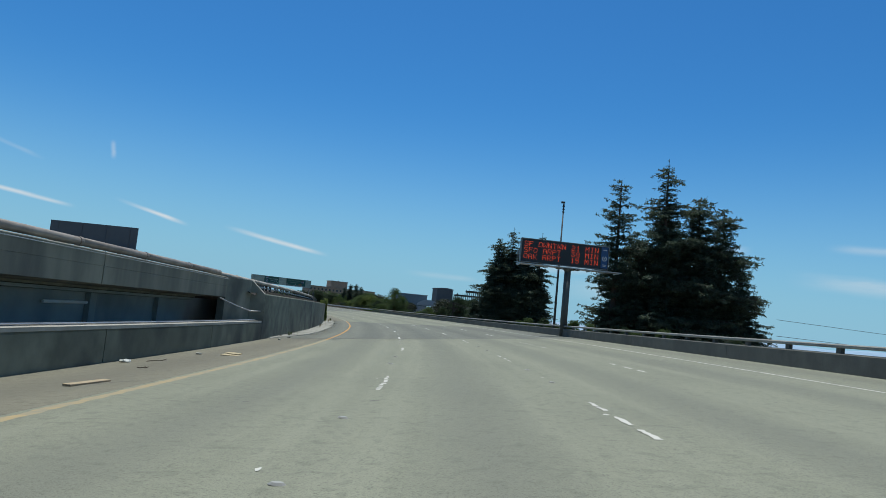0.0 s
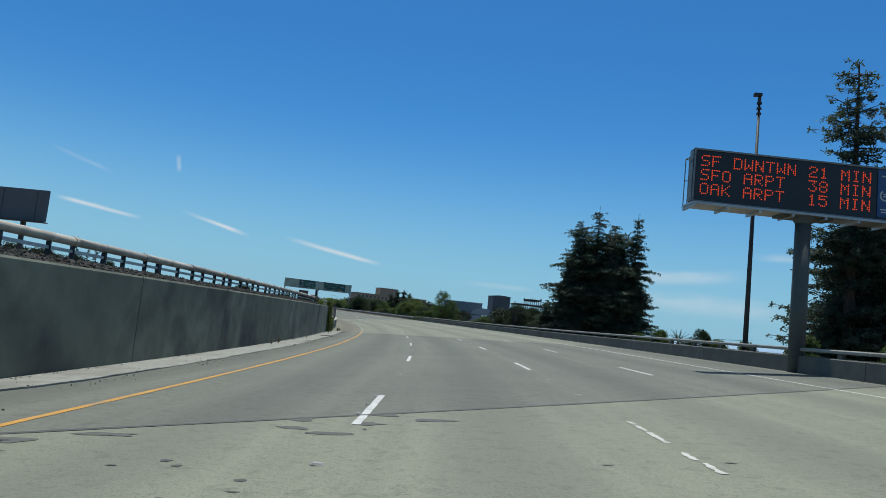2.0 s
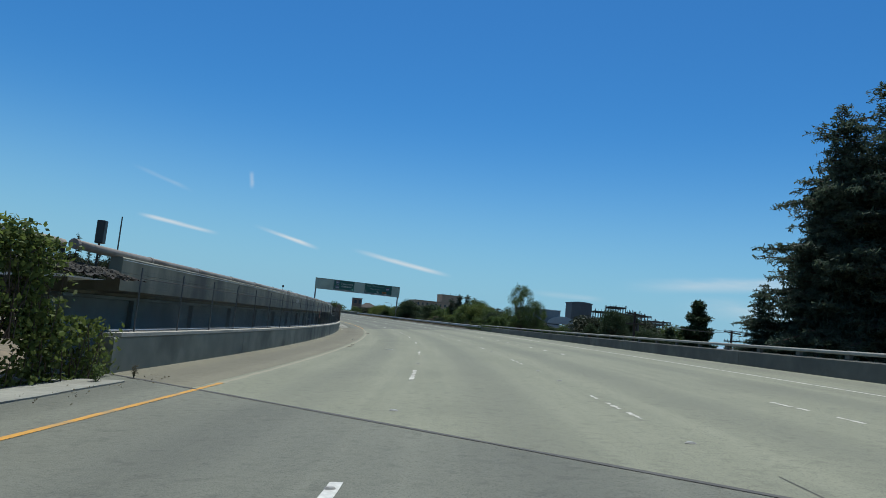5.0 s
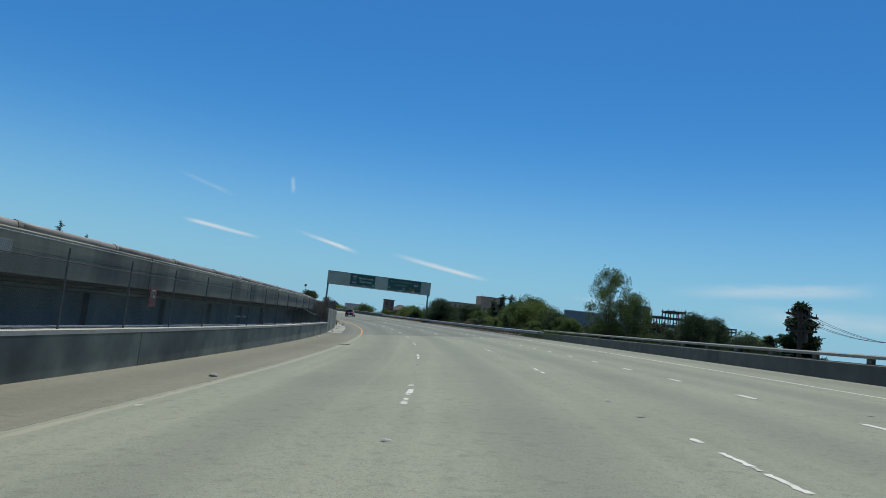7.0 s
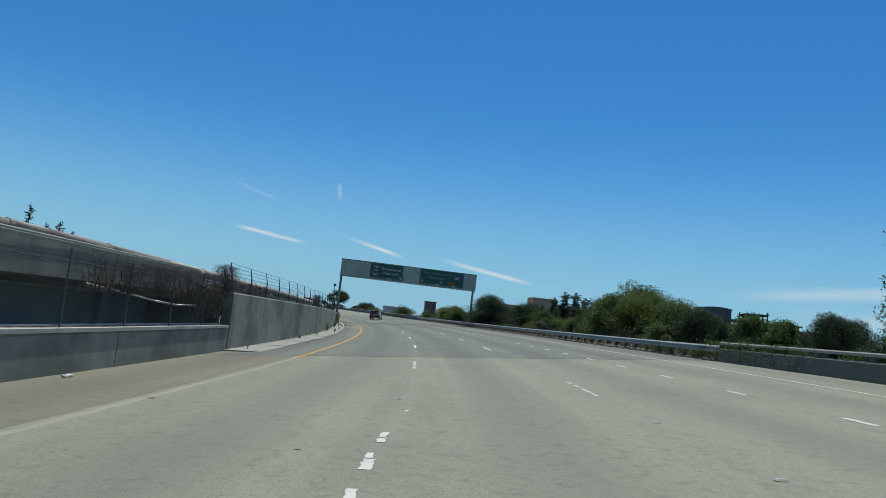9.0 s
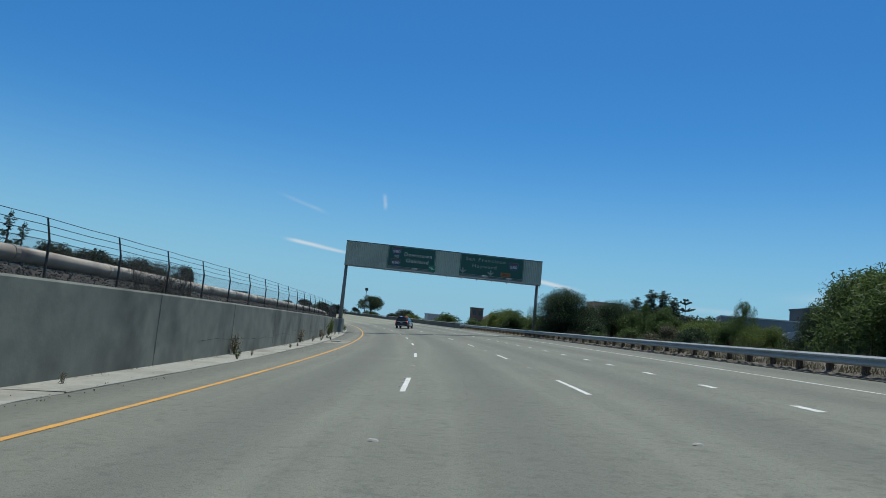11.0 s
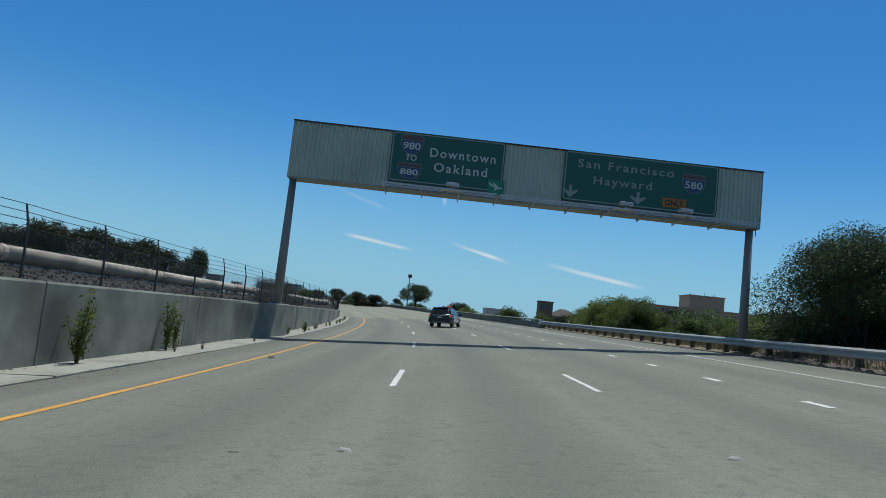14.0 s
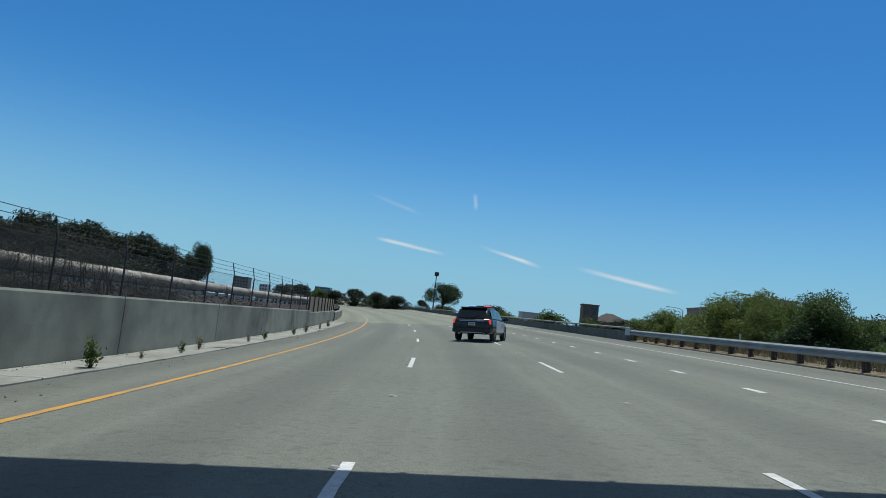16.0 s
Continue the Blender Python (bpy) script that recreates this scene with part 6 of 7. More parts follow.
dry.matrix_basis = Matrix.Translation(at(232, 16.5, -1.0))
dark_bush = broadleaf(3.4, 4.2, 33, LEAF_DARK, "dark_bush", "dark green scrub bush on the verge", "verge scrub", 22, 260, 0.12, 0.04, 0.2, "bush", -0.4)
dark_bush.matrix_basis = Matrix.Translation(at(203, 17.5, -1.0))
rv = random.Random(8)
for i in range(46):
    s = 183 + i * 2.55 + rv.uniform(-1, 1)
    la = rv.uniform(15.6, 24)
    src = rv.choice((bush, dark_bush, dark_bush, dark_bush, bush, dry))
    k = rv.uniform(0.55, 0.95) + (la - 15.6) * 0.05
    p = at(s, la, 0)
    c = copy_thing(src, Matrix())
    c.matrix_basis = pose(p.x, p.y, ground_height(p.x, p.y) - 0.1, 0, 0, rv.uniform(0, 360)) @ Matrix.Diagonal((k, k, k, 1))
for s, la, k in ((36, 14.2, 0.42), (40, 14.0, 0.36), (43, 14.3, 0.40), (50, 14.1, 0.45), (56, 14.6, 0.5), (60, 14.2, 0.4), (47, 13.9, 0.3), (27, 13.9, 0.34), (63, 14.3, 0.4), (66, 14.5, 0.5), (69.5, 14.2, 0.36), (72, 14.6, 0.5), (75, 14.4, 0.42), (79, 14.5, 0.36), (178, 14.2, 0.55), (181, 14.4, 0.6), (184, 14.6, 0.5)):
    p = at(s, la, -0.35)
    c = copy_thing(rv.choice((bush, dark_bush)), Matrix())
    c.matrix_basis = pose(p.x, p.y, p.z - 0.3, 0, 0, rv.uniform(0, 360)) @ Matrix.Diagonal((k * 0.9, k * 0.9, k * (1.5 if s > 100 else 1.25), 1))
# trees beyond the bend
far_dark = stand(broadleaf(9, 9.5, 51, LEAF_OLIVE, label="dark evergreen tree in the distance", group="distant trees", lobes=30, leaves=150, trunk=0.10, size=0.33), -150, 384, 5.6, 9, 0, 1.4)
far_mid = stand(broadleaf(9, 9.0, 52, LEAF_MID, label="green tree in the distance", group="distant trees", lobes=30, leaves=150, trunk=0.10, size=0.33), -158, 388, 6.2, 9, 0, 1.2)
far_bright = stand(broadleaf(9, 10, 53, LEAF_BRIGHT, label="yellow-green tree in the distance", group="distant trees", lobes=30, leaves=150, trunk=0.10, size=0.33), -129, 398, 5.0, 9, 0, 1.2)
umbrella = stand(broadleaf(9, 9.5, 41, LEAF_DARK, lobes=20, leaves=420, trunk=0.5, size=0.22, label="round-headed dark tree on a bare trunk", group="trees beyond the bend"), -136.0, 381.5, 8.8, 9, 0, 1.25)
for x, y, top, src, h, wd in ((-166, 390, 6.5, far_dark, 9, 1.3), (-176, 394, 5.8, far_dark, 9, 1.2), (-142, 392, 4.8, far_mid, 9, 1.3), 
                              (-184, 398, 6.2, far_mid, 9, 1.2), (-194, 402, 6.8, far_dark, 9, 1.3), (-204, 406, 6.4, far_dark, 9, 1.4), (-146, 430, 6.8, far_dark, 9, 1.2), (-132, 440, 7.4, far_mid, 9, 1.3), (-116, 440, 5.6, far_dark, 9, 1.2),
                              (-104, 430, 7.0, far_bright, 9, 1.3), (-96, 424, 6.4, far_dark, 9, 1.3), (-88, 418, 8.2, far_mid, 9, 1.2), (-80, 396, 8.0, far_dark, 9, 1.2), (-72, 384, 8.6, far_dark, 9, 1.2), (-62, 372, 8.4, far_mid, 9, 1.3), (-52, 366, 9.0, far_dark, 9, 1.2),
                              (-44, 352, 8.6, far_bright, 9, 1.3), (-36, 345, 8.8, far_dark, 9, 1.3), (-28, 336, 8.4, far_mid, 9, 1.2), (-55, 345, 7.0, far_bright, 9, 1.2), (-66, 350, 6.8, far_mid, 9, 1.2), (-78, 362, 6.4, far_bright, 9, 1.3), (-90, 378, 6.0, far_mid, 9, 1.2),
                              (-20, 360, 6.6, far_dark, 9, 1.2), (-10, 372, 5.6, far_mid, 9, 1.2), (2, 382, 10.4, far_dark, 9, 1.5), (14, 396, 11.2, far_dark, 9, 1.5), (26, 404, 11.0, far_dark, 9, 1.6), (38, 400, 10.6, far_mid, 9, 1.5), (-27, 385, 7.0, far_bright, 9, 1.1), (-100, 400, 5.4, far_dark, 9, 1.3), (-112, 412, 5.6, far_mid, 9, 1.2)):
    stand_copy(src, x, y, top, h, rv.uniform(0, 360), wd)
# dark trees behind the railway
for x, y, top, src, h, wd in ((-252, 347, 14.6, far_dark, 9, 1.09), (-244, 351, 17.2, far_dark, 9, 0.87), (-238, 354, 15.6, far_dark, 9, 1.01), (-232, 358, 16.4, far_dark, 9, 0.94), (-225, 362, 14.0, far_dark, 9, 1.01), (-219, 365, 14.8, far_dark, 9, 0.87), (-213, 368, 12.6, far_dark, 9, 1.01), (-207, 372, 10.0, far_dark, 9, 1.16),
                              (-262, 342, 14.5, far_dark, 9, 1.01), (-272, 336, 15.5, far_dark, 9, 0.94), (-284, 330, 15.0, far_dark, 9, 1.01), (-296, 322, 15.5, far_dark, 9, 1.01), (-308, 314, 16.0, far_dark, 9, 1.01), (-240, 344, 9.0, far_dark, 9, 1.74), (-225, 352, 8.0, far_dark, 9, 1.89), (-256, 338, 9.0, far_dark, 9, 1.74), (-212, 360, 7.0, far_dark, 9, 1.89)):
    stand_copy(src, x, y, top + 0.2, h, rv.uniform(0, 360), wd)
stand_copy(umbrella, -206, 374, 13.2, 9, 30, 0.5)
for x, y, top, src in ((-144, 386, 5.2, far_dark), (-139, 390, 4.6, far_mid), (-128, 385, 3.9, far_dark), (-121, 388, 3.8, far_mid), (-153, 381, 5.8, far_dark), (-133, 392, 4.4, far_dark)):
    stand_copy(src, x, y, top, 9, rv.uniform(0, 360), 1.1)
# a spiky palm showing over the outer railing
palm = thing("fan_palm", "spiky palm crown with arching fronds behind the bridge railing", "palm", where=pose(19.7, 110.9, 0))
gz = ground_height(19.7, 110.9)
part("trunk", rod((0, 0, gz - 0.3), (0, 0, 1.4), 0.24, 0.2), BARK, palm)
rp = random.Random(4)
for i in range(26):
    a, e, ln = 2 * math.pi * i / 26 * 5.1 + rp.uniform(-0.2, 0.2), rp.uniform(0.25, 1.35), rp.uniform(1.7, 2.4)
    out = Vector((math.cos(a), math.sin(a), 0))
    across = Vector((-out.y, out.x, 0))
    bm = bmesh.new()
    spine = [Vector((0, 0, 1.35)) + out * (ln * u * math.cos(e)) + Vector((0, 0, ln * u * math.sin(e) - 0.75 * ln * u * u * math.cos(e) * 0.8)) for u in [k / 8 for k in range(9)]]
    for p0, p1 in zip(spine, spine[1:]):
        add_rod(bm, p0, p1, 0.018, 0.014, 3, False)
    for k in range(22):
        u = 0.2 + 0.8 * k / 21
        j = min(7, int(u * 8))
        c = spine[j].lerp(spine[j + 1], u * 8 - j)
        d = (spine[j + 1] - spine[j]).normalized()
        for side in (-1, 1):
            tp = c + (across * side * 0.8 + d * 0.75 + Vector((0, 0, rp.uniform(-0.15, 0.2)))) * (0.34 * (1.15 - u))
            bm.faces.new([bm.verts.new(q) for q in (c - d * 0.022, tp, c + d * 0.022)])
    part("frond", bm, LEAF_DARK, palm)


# ---- creepers, dead vines and weeds ----
def cloud_plant(name, label, category, boxes, mat, size, seed, stem_mat=BARK):
    """Leaves scattered through boxes of (s0, s1, lat0, lat1, h0, h1, count), with some stems."""
    rnd = random.Random(seed)
    t = thing(name, label, category)
    spots = []
    bm = bmesh.new()
    for s0, s1, l0, l1, h0, h1, n in boxes:
        for k in range(n * 3 if mat is LEAF_VINE else n):
            u = rnd.random()
            s, la, h = rnd.triangular(s0 - 0.8, s1 + 0.8, rnd.uniform(s0, s1)), rnd.uniform(l0, l1), h0 + (h1 - h0) * u ** 1.15
            if noise.noise(Vector((s * 1.6, h * 1.9, seed))) < -0.22:
                continue
            spots.append(tuple(at(s, la, h)))
        for k in range(max(3, n // 90)):
            s, la = rnd.uniform(s0, s1), rnd.uniform(l0, l1)
            a, b = at(s, la, h0), at(s + rnd.uniform(-0.6, 0.6), la, rnd.uniform((h0 + h1) / 2, h1))
            add_rod(bm, a, a.lerp(b, 0.5) + Vector((rnd.uniform(-0.1, 0.1), 0, 0)), 0.014, 0.01, 4, False)
            add_rod(bm, a.lerp(b, 0.5), b, 0.01, 0.006, 4, False)
    tagged(part("stem", bm, stem_mat, t), "thin tangled stems", kind="stuff")
    v, f = leaf_quads(spots, size, rnd, 0.1, 14.0 if mat is LEAF_VINE else 1.5, mat is LEAF_VINE)
    ob = new("leaves", mesh_lists("leaves", v, f, mat))
    ob.parent = t
    return t


cloud_plant("creeper", "green creeper climbing over the end of the wall", "creeper", [(90.6, 92.4, -7.95, -7.55, 0.9, 2.75, 3400), (90.8, 91.8, -8.0, -7.6, 2.4, 3.0, 500), (92.2, 94.6, -7.95, -7.45, 0.0, 1.3, 2200), (91.0, 92.4, -7.9, -7.6, 0.0, 1.0, 500), (87.6, 88.8, -8.5, -8.1, 2.3, 2.75, 350)], LEAF_BRIGHT, 0.085, 3)
cloud_plant("creeper", "green creeper and brush spilling over the end of the outer barrier", "creeper", [(174.0, 183.5, 12.80, 13.5, 0.1, 0.95, 2600), (180.0, 192.0, 12.85, 13.6, 0.05, 0.5, 2600)], LEAF_MID, 0.07, 13)
cloud_plant("dead_vine", "tangle of dead grey vines on the fence", "vine", [(164.5, 175.0, -8.2, -7.95, 1.75, 2.6, 5200), (171.5, 175.4, -8.2, -7.9, 1.2, 2.2, 1500), (174.6, 176.0, -8.4, -7.9, 2.2, 3.1, 1800)], LEAF_VINE, 0.0115, 5)
cloud_plant("dead_vine", "dark dry brush tangled in the wall fence", "vine", [(176.6, 184.0, -8.5, -8.1, 2.1, 2.6, 2500), (202.5, 207.0, -8.4, -8.05, 2.0, 2.9, 2000), (262.8, 272.0, -8.7, -8.2, 1.5, 2.75, 5200), (272.0, 276.5, -8.7, -8.2, 1.4, 2.0, 1800)], LEAF_VINE, 0.013, 7)


def weed(height, spread, seed, mat, name="weed", label="straggly green weed growing at the wall foot", leaf=0.09, stems=9):
    rnd = random.Random(seed)
    t = thing(name, label, "weed", "wall weeds")
    bm, spots = bmesh.new(), []
    for i in range(stems):
        a = rnd.uniform(0, 2 * math.pi)
        tip = Vector((math.cos(a) * spread * rnd.uniform(0.2, 1), math.sin(a) * spread * rnd.uniform(0.2, 1), height * rnd.uniform(0.5, 1.0)))
        add_rod(bm, (0, 0, -0.05), tip, 0.010, 0.004, 4, False)
        for k in range(26):
            q = rnd.uniform(0.2, 1.0)
            spots.append(tuple(tip * q + Vector((rnd.gauss(0, 0.05), rnd.gauss(0, 0.05), rnd.gauss(0, 0.04)))))
    tagged(part("stem", bm, mat, t), "thin stems", kind="stuff")
    v, f = leaf_quads(spots, leaf, rnd, 0.1, 2.2)
    ob = new("leaves", mesh_lists("leaves", v, f, mat))
    ob.parent = t
    return t


w_green = weed(0.55, 0.20, 1, LEAF_MID, leaf=0.036, stems=9)
w_dry = weed(0.50, 0.11, 2, LEAF_DRY, label="thin dry weed growing at the wall foot", leaf=0.028, stems=7)
w_tall = weed(1.45, 0.20, 3, LEAF_BRIGHT, label="tall thin leafy shrub growing at the wall foot", leaf=0.05, stems=11)
w_big = weed(1.6, 0.38, 5, LEAF_BRIGHT, label="tall pale green shrub growing at the wall foot", leaf=0.05, stems=17)
first = {}
for src, s, la, k in ((w_green, 267.9, -6.8, 1.15), (w_green, 273.0, -6.9, 0.6), (w_dry, 274.7, -7.0, 0.8), (w_dry, 279.8, -6.9, 0.6), (w_green, 282.4, -6.9, 0.7), (w_green, 288.3, -6.8, 0.7), (w_big, 244.2, -7.45, 1.0), (w_tall, 249.3, -7.55, 1.0), (w_tall, 250.0, -7.6, 0.85), (w_dry, 249.0, -7.2, 0.7), (w_tall, 263.5, -7.15, 0.85), (w_tall, 264.1, -7.35, 0.7), (w_green, 263.8, -7.0, 0.8), (w_dry, 239.0, -7.65, 1.5), (w_green, 238.0, -7.1, 0.45), (w_green, 256.2, -6.8, 0.35),
                      (w_green, 234.1, -6.5, 0.5), (w_dry, 236.8, -7.3, 0.7), (w_dry, 211.0, -7.6, 1.7), (w_green, 208.3, -6.8, 0.6), (w_dry, 210.8, -6.9, 0.5), (w_dry, 226.8, -7.6, 1.7), (w_green, 218.8, -6.9, 0.4), (w_green, 231.7, -6.9, 0.45), (w_dry, 229.5, -7.2, 0.8), (w_dry, 250.4, -6.9, 0.5), (w_green, 270.5, -6.9, 0.35), (w_dry, 61.5, -7.4, 0.6), (w_dry, 63.7, -7.5, 0.7),
                      (w_green, 38.0, -7.3, 0.45), (w_green, 39.5, -7.4, 0.4), (w_dry, 85.5, -7.2, 0.5), (w_dry, 88.0, -7.2, 0.6), (w_green, 93.0, -6.9, 0.7), (w_dry, 94.5, -6.8, 0.6), (w_dry, 72.0, -7.3, 0.3), (w_dry, 176.5, -7.3, 0.4), (w_green, 190.0, -7.4, 0.4), (w_dry, 198.0, -7.3, 0.5), (w_green, 221.0, -6.9, 0.35), (w_green, 292.0, -6.8, 0.8), (w_dry, 298.0, -6.8, 0.8), (w_green, 303.0, -6.8, 0.9)):
    m = road_pose(s, la, 0.03, (s * 77) % 360) @ Matrix.Diagonal((k, k, k, 1))
    if src not in first:
        first[src] = True
        src.matrix_basis = m
    else:
        c = copy_thing(src, Matrix())
        c.matrix_basis = m
grass_v, grass_f = [], []
rg = random.Random(9)
for i in range(13000):
    s, la = rg.uniform(180, 300), 13.15 + abs(rg.gauss(0, 0.5))
    h = rg.uniform(0.10, 0.42) * (0.6 + 0.8 * max(0, noise.noise(Vector((s * 0.4, 0, 0))) + 0.4))
    p = at(s, la, 0.12 + 0.10 * max(0, min(1.0, la - 13.3)))
    a = rg.uniform(0, math.pi)
    d = Vector((math.cos(a) * 0.02, math.sin(a) * 0.02, 0))
    i0 = len(grass_v)
    grass_v += [tuple(p - d), tuple(p + d), tuple(p + Vector((rg.gauss(0, 0.08), rg.gauss(0, 0.08), h)))]
    grass_f.append((i0, i0 + 1, i0 + 2))
for i in range(3600):
    s, la = rg.uniform(184, 262), rg.uniform(14.2, 16.2)
    if noise.noise(Vector((s * 0.25, la * 0.6, 7))) < 0.02:
        continue
    p = at(s, la, -0.2)
    a, h = rg.uniform(0, math.pi), rg.uniform(0.7, 1.5)
    d = Vector((math.cos(a) * 0.014, math.sin(a) * 0.014, 0))
    i0 = len(grass_v)
    grass_v += [tuple(p - d), tuple(p + d), tuple(p + Vector((rg.gauss(0, 0.12), rg.gauss(0, 0.12), h)))]
    grass_f.append((i0, i0 + 1, i0 + 2))
tagged(new("dry_grass", mesh_lists("dry_grass", grass_v, grass_f, LEAF_DRY)), "straw-coloured dry grass along the guard rail", "grass", "", "stuff")
grit = []
for i in range(5200):
    s = rg.choice((rg.uniform(36, 95), rg.uniform(176, 300)))
    u = rg.random()
    la = (-7.70 + abs(rg.gauss(0, 0.10))) if u < 0.45 else (-6.3 + rg.gauss(0, 0.16)) if u < 0.8 else rg.uniform(-7.7, -5.4)
    if noise.noise(Vector((s * 0.35, la * 2, 4))) < -0.05:
        continue
    grit.append(tuple(at(s, la, 0.055 if la < -6.4 and not 96 < s < 174 else 0.02)))
v, f = leaf_quads(grit, 0.026, rg, 0.6, 1.5)
tagged(new("grit", mesh_lists("grit", v, f, LEAF_DRY)), "dry leaves and grit swept along the shoulder", "litter", "", "stuff")
# roadside litter
board = thing("timber_scrap", "flat pale board lying on the shoulder", "debris", where=road_pose(9.1, -5.8, 0, 80))
part("board", box((-0.55, -0.06, 0.003), (0.55, 0.10, 0.04), None, 0.008), material("pale_board", (0.42, 0.33, 0.21), 0.9, 0, (0.3, 0.24, 0.16), 12, 2, 0.7), board)
CARD = material("pale_card", (0.46, 0.385, 0.235), 0.9, 0, (0.36, 0.30, 0.19), 8, 2, 0.7)
board = thing("cardboard_scrap", "torn flat tan cardboard lying on the shoulder", "debris", where=road_pose(18.75, -5.85, 0, 4))
for name, pts, z in (("sheet", ((-0.36, -0.30), (-0.05, -0.40), (0.34, -0.22), (0.38, 0.20), (0.05, 0.34), (-0.30, 0.22)), 0.012), ("flap", ((-0.30, 0.10), (0.12, -0.05), (0.20, 0.30), (-0.18, 0.42)), 0.034)):
    bm = bmesh.new()
    lo = [bm.verts.new((x, y, z - 0.006)) for x, y in pts]
    hi = [bm.verts.new((x, y, z + 0.004 + 0.05 * max(0, y) * (name == "flap"))) for x, y in pts]
    bm.faces.new(hi)
    bm.faces.new(list(reversed(lo)))
    for i in range(len(pts)):
        j = (i + 1) % len(pts)
        bm.faces.new((lo[i], lo[j], hi[j], hi[i]))
    part(name, bm, CARD, board)


def litter(name, label, s, la, turn, size, mat):
    """A small crumpled scrap: a squashed, dented lump."""
    t = thing(name, label, "debris", "road litter", where=road_pose(s, la, 0.004, turn))
    bm = bmesh.new()
    bmesh.ops.create_icosphere(bm, subdivisions=2, radius=1.0)
    for v in bm.verts:
        k = 1 + 0.5 * noise.noise(v.co * 2.1 + Vector((s, la, 0)))
        v.co = Vector((v.co.x * size[0] * k, v.co.y * size[1] * k, max(0.0, v.co.z * size[2] * k + size[2] * 0.6)))
    part("scrap", bm, mat, t)
    return t


litter("paper_scrap", "crumpled white paper scrap at the barrier foot", 14.5, -7.45, 20, (0.13, 0.10, 0.05), SIGN_WHITE)
litter("paper_scrap", "flat white paper scrap lying in the lane", 114.8, -2.34, 10, (0.20, 0.07, 0.012), SIGN_WHITE)
litter("paper_scrap", "small pale scrap at the barrier foot", 163.1, -7.4, 70, (0.12, 0.08, 0.04), SIGN_WHITE)
for s0, la0 in ((32.2, -6.9), (35.2, -6.9), (18.6, -6.9), (128.7, -5.2)):
    litter("dirt_clod", "small grey clod lying on the shoulder", s0, la0, s0 * 31, (0.10, 0.07, 0.04), APRON)
for s0, la0, ln, tn in ((15.2, -6.9, 0.4, 70), (12.7, -6.3, 0.12, 20), (116.2, -4.47, 0.22, 60), (119.3, -4.55, 0.2, 75), (150.3, -4.6, 0.34, 40), (150.5, -4.45, 0.25, 100), (248.3, -4.4, 0.2, 75)):
    stick = thing("twig", "broken brown twig lying on the pavement", "debris", "road litter", where=road_pose(s0, la0, 0.014, tn))
    bm = tube([(-ln, 0, 0), (-ln * 0.3, 0.03, 0.012), (ln * 0.4, -0.02, 0.01), (ln, 0.05, 0.03)], 0.011, 5)
    add_rod(bm, (0, 0, 0.01), (ln * 0.5, 0.16, 0.03), 0.008, 0.005, 5)
    part("stem", bm, WOOD, stick)
scrap = thing("red_scrap", "small red scrap at the wall foot", "debris", where=road_pose(237.6, -6.9, 0.04, 30))
part("piece", box((-0.16, -0.05, 0.0), (0.16, 0.06, 0.06), None, 0.02), SIGN_RED, scrap)
grate = thing("drain_grate", "steel drain grate set in the shoulder", "drain", where=road_pose(231.3, -5.75, 0.006))
low_grate = thing("drain_grate", "dark rusted drain grate at the apron edge", "drain", "drains", where=road_pose(79.1, -6.75, 0.045))
for i in range(9):
    part("bar", box((-0.42, -0.35 + i * 0.085, 0.0), (0.42, -0.31 + i * 0.085, 0.012)), DARK_STEEL, low_grate)
# solid black plate paints the darkness of an open drain below the bars
part("pit", box((-0.44, -0.37, -0.02), (0.44, 0.39, -0.004)), BLACK, low_grate, "black plate painted as the dark of an open drain")
for i in range(9):
    part("bar", box((-0.45, -0.5 + i * 0.12, 0.0), (0.45, -0.44 + i * 0.12, 0.012)), DARK_STEEL, grate)


# ---- buildings ----
def building(name, label, x0, y0, x1, y1, depth, base, top, mat, win_mat, floors, bays, roof_mat=None, win=(0.55, 0.5), group=""):
    """A block whose front runs from (x0, y0) to (x1, y1) and faces the road, with rows of windows."""
    d = Vector((x1 - x0, y1 - y0, 0))
    wide = d.length
    ang = math.degrees(math.atan2(d.y, d.x))
    t = thing(name, label, "building", group, where=pose(x0, y0, 0, 0, 0, ang))
    part("wall", box((0, 0, base), (wide, depth, top)), mat, t)
    part("roof", box((-0.2, -0.2, top), (wide + 0.2, depth + 0.2, top + 0.35)), roof_mat or mat, t)
    if floors:
        fh, bw = (top - base) / floors, wide / bays
        bm = box((-bw * win[0] / 2, -0.06, -fh * win[1] / 2), (bw * win[0] / 2, 0.05, fh * win[1] / 2))
        me = mesh_of("window", bm, win_mat)
        for f in range(floors):
            for b in range(bays):
                w = new("window", me)
                w.parent = t
                w.matrix_basis = Matrix.Translation(((b + 0.5) * bw, 0, base + (f + 0.55) * fh))
    return t


BEIGE = material("beige_render", (0.34, 0.27, 0.205), 0.9, 0, (0.22, 0.18, 0.14), 1.0, 0.1, 0.5)
BROWN = material("brown_render", (0.20, 0.14, 0.11), 0.9, 0, (0.15, 0.105, 0.085), 1.0, 0.1, 0.5)
GREY_CLAD = material("dark_grey_cladding", (0.11, 0.125, 0.14), 0.7, 0.1, (0.09, 0.1, 0.115), 1.0, 0.1, 0.5)
PALE_CLAD = material("pale_grey_cladding", (0.42, 0.44, 0.46), 0.7, 0.1, (0.35, 0.37, 0.39), 1.0, 0.1, 0.5)
SHED_CLAD = material("blue_grey_cladding", (0.19, 0.225, 0.255), 0.7, 0.1, (0.15, 0.18, 0.205), 1.0, 0.1, 0.5)
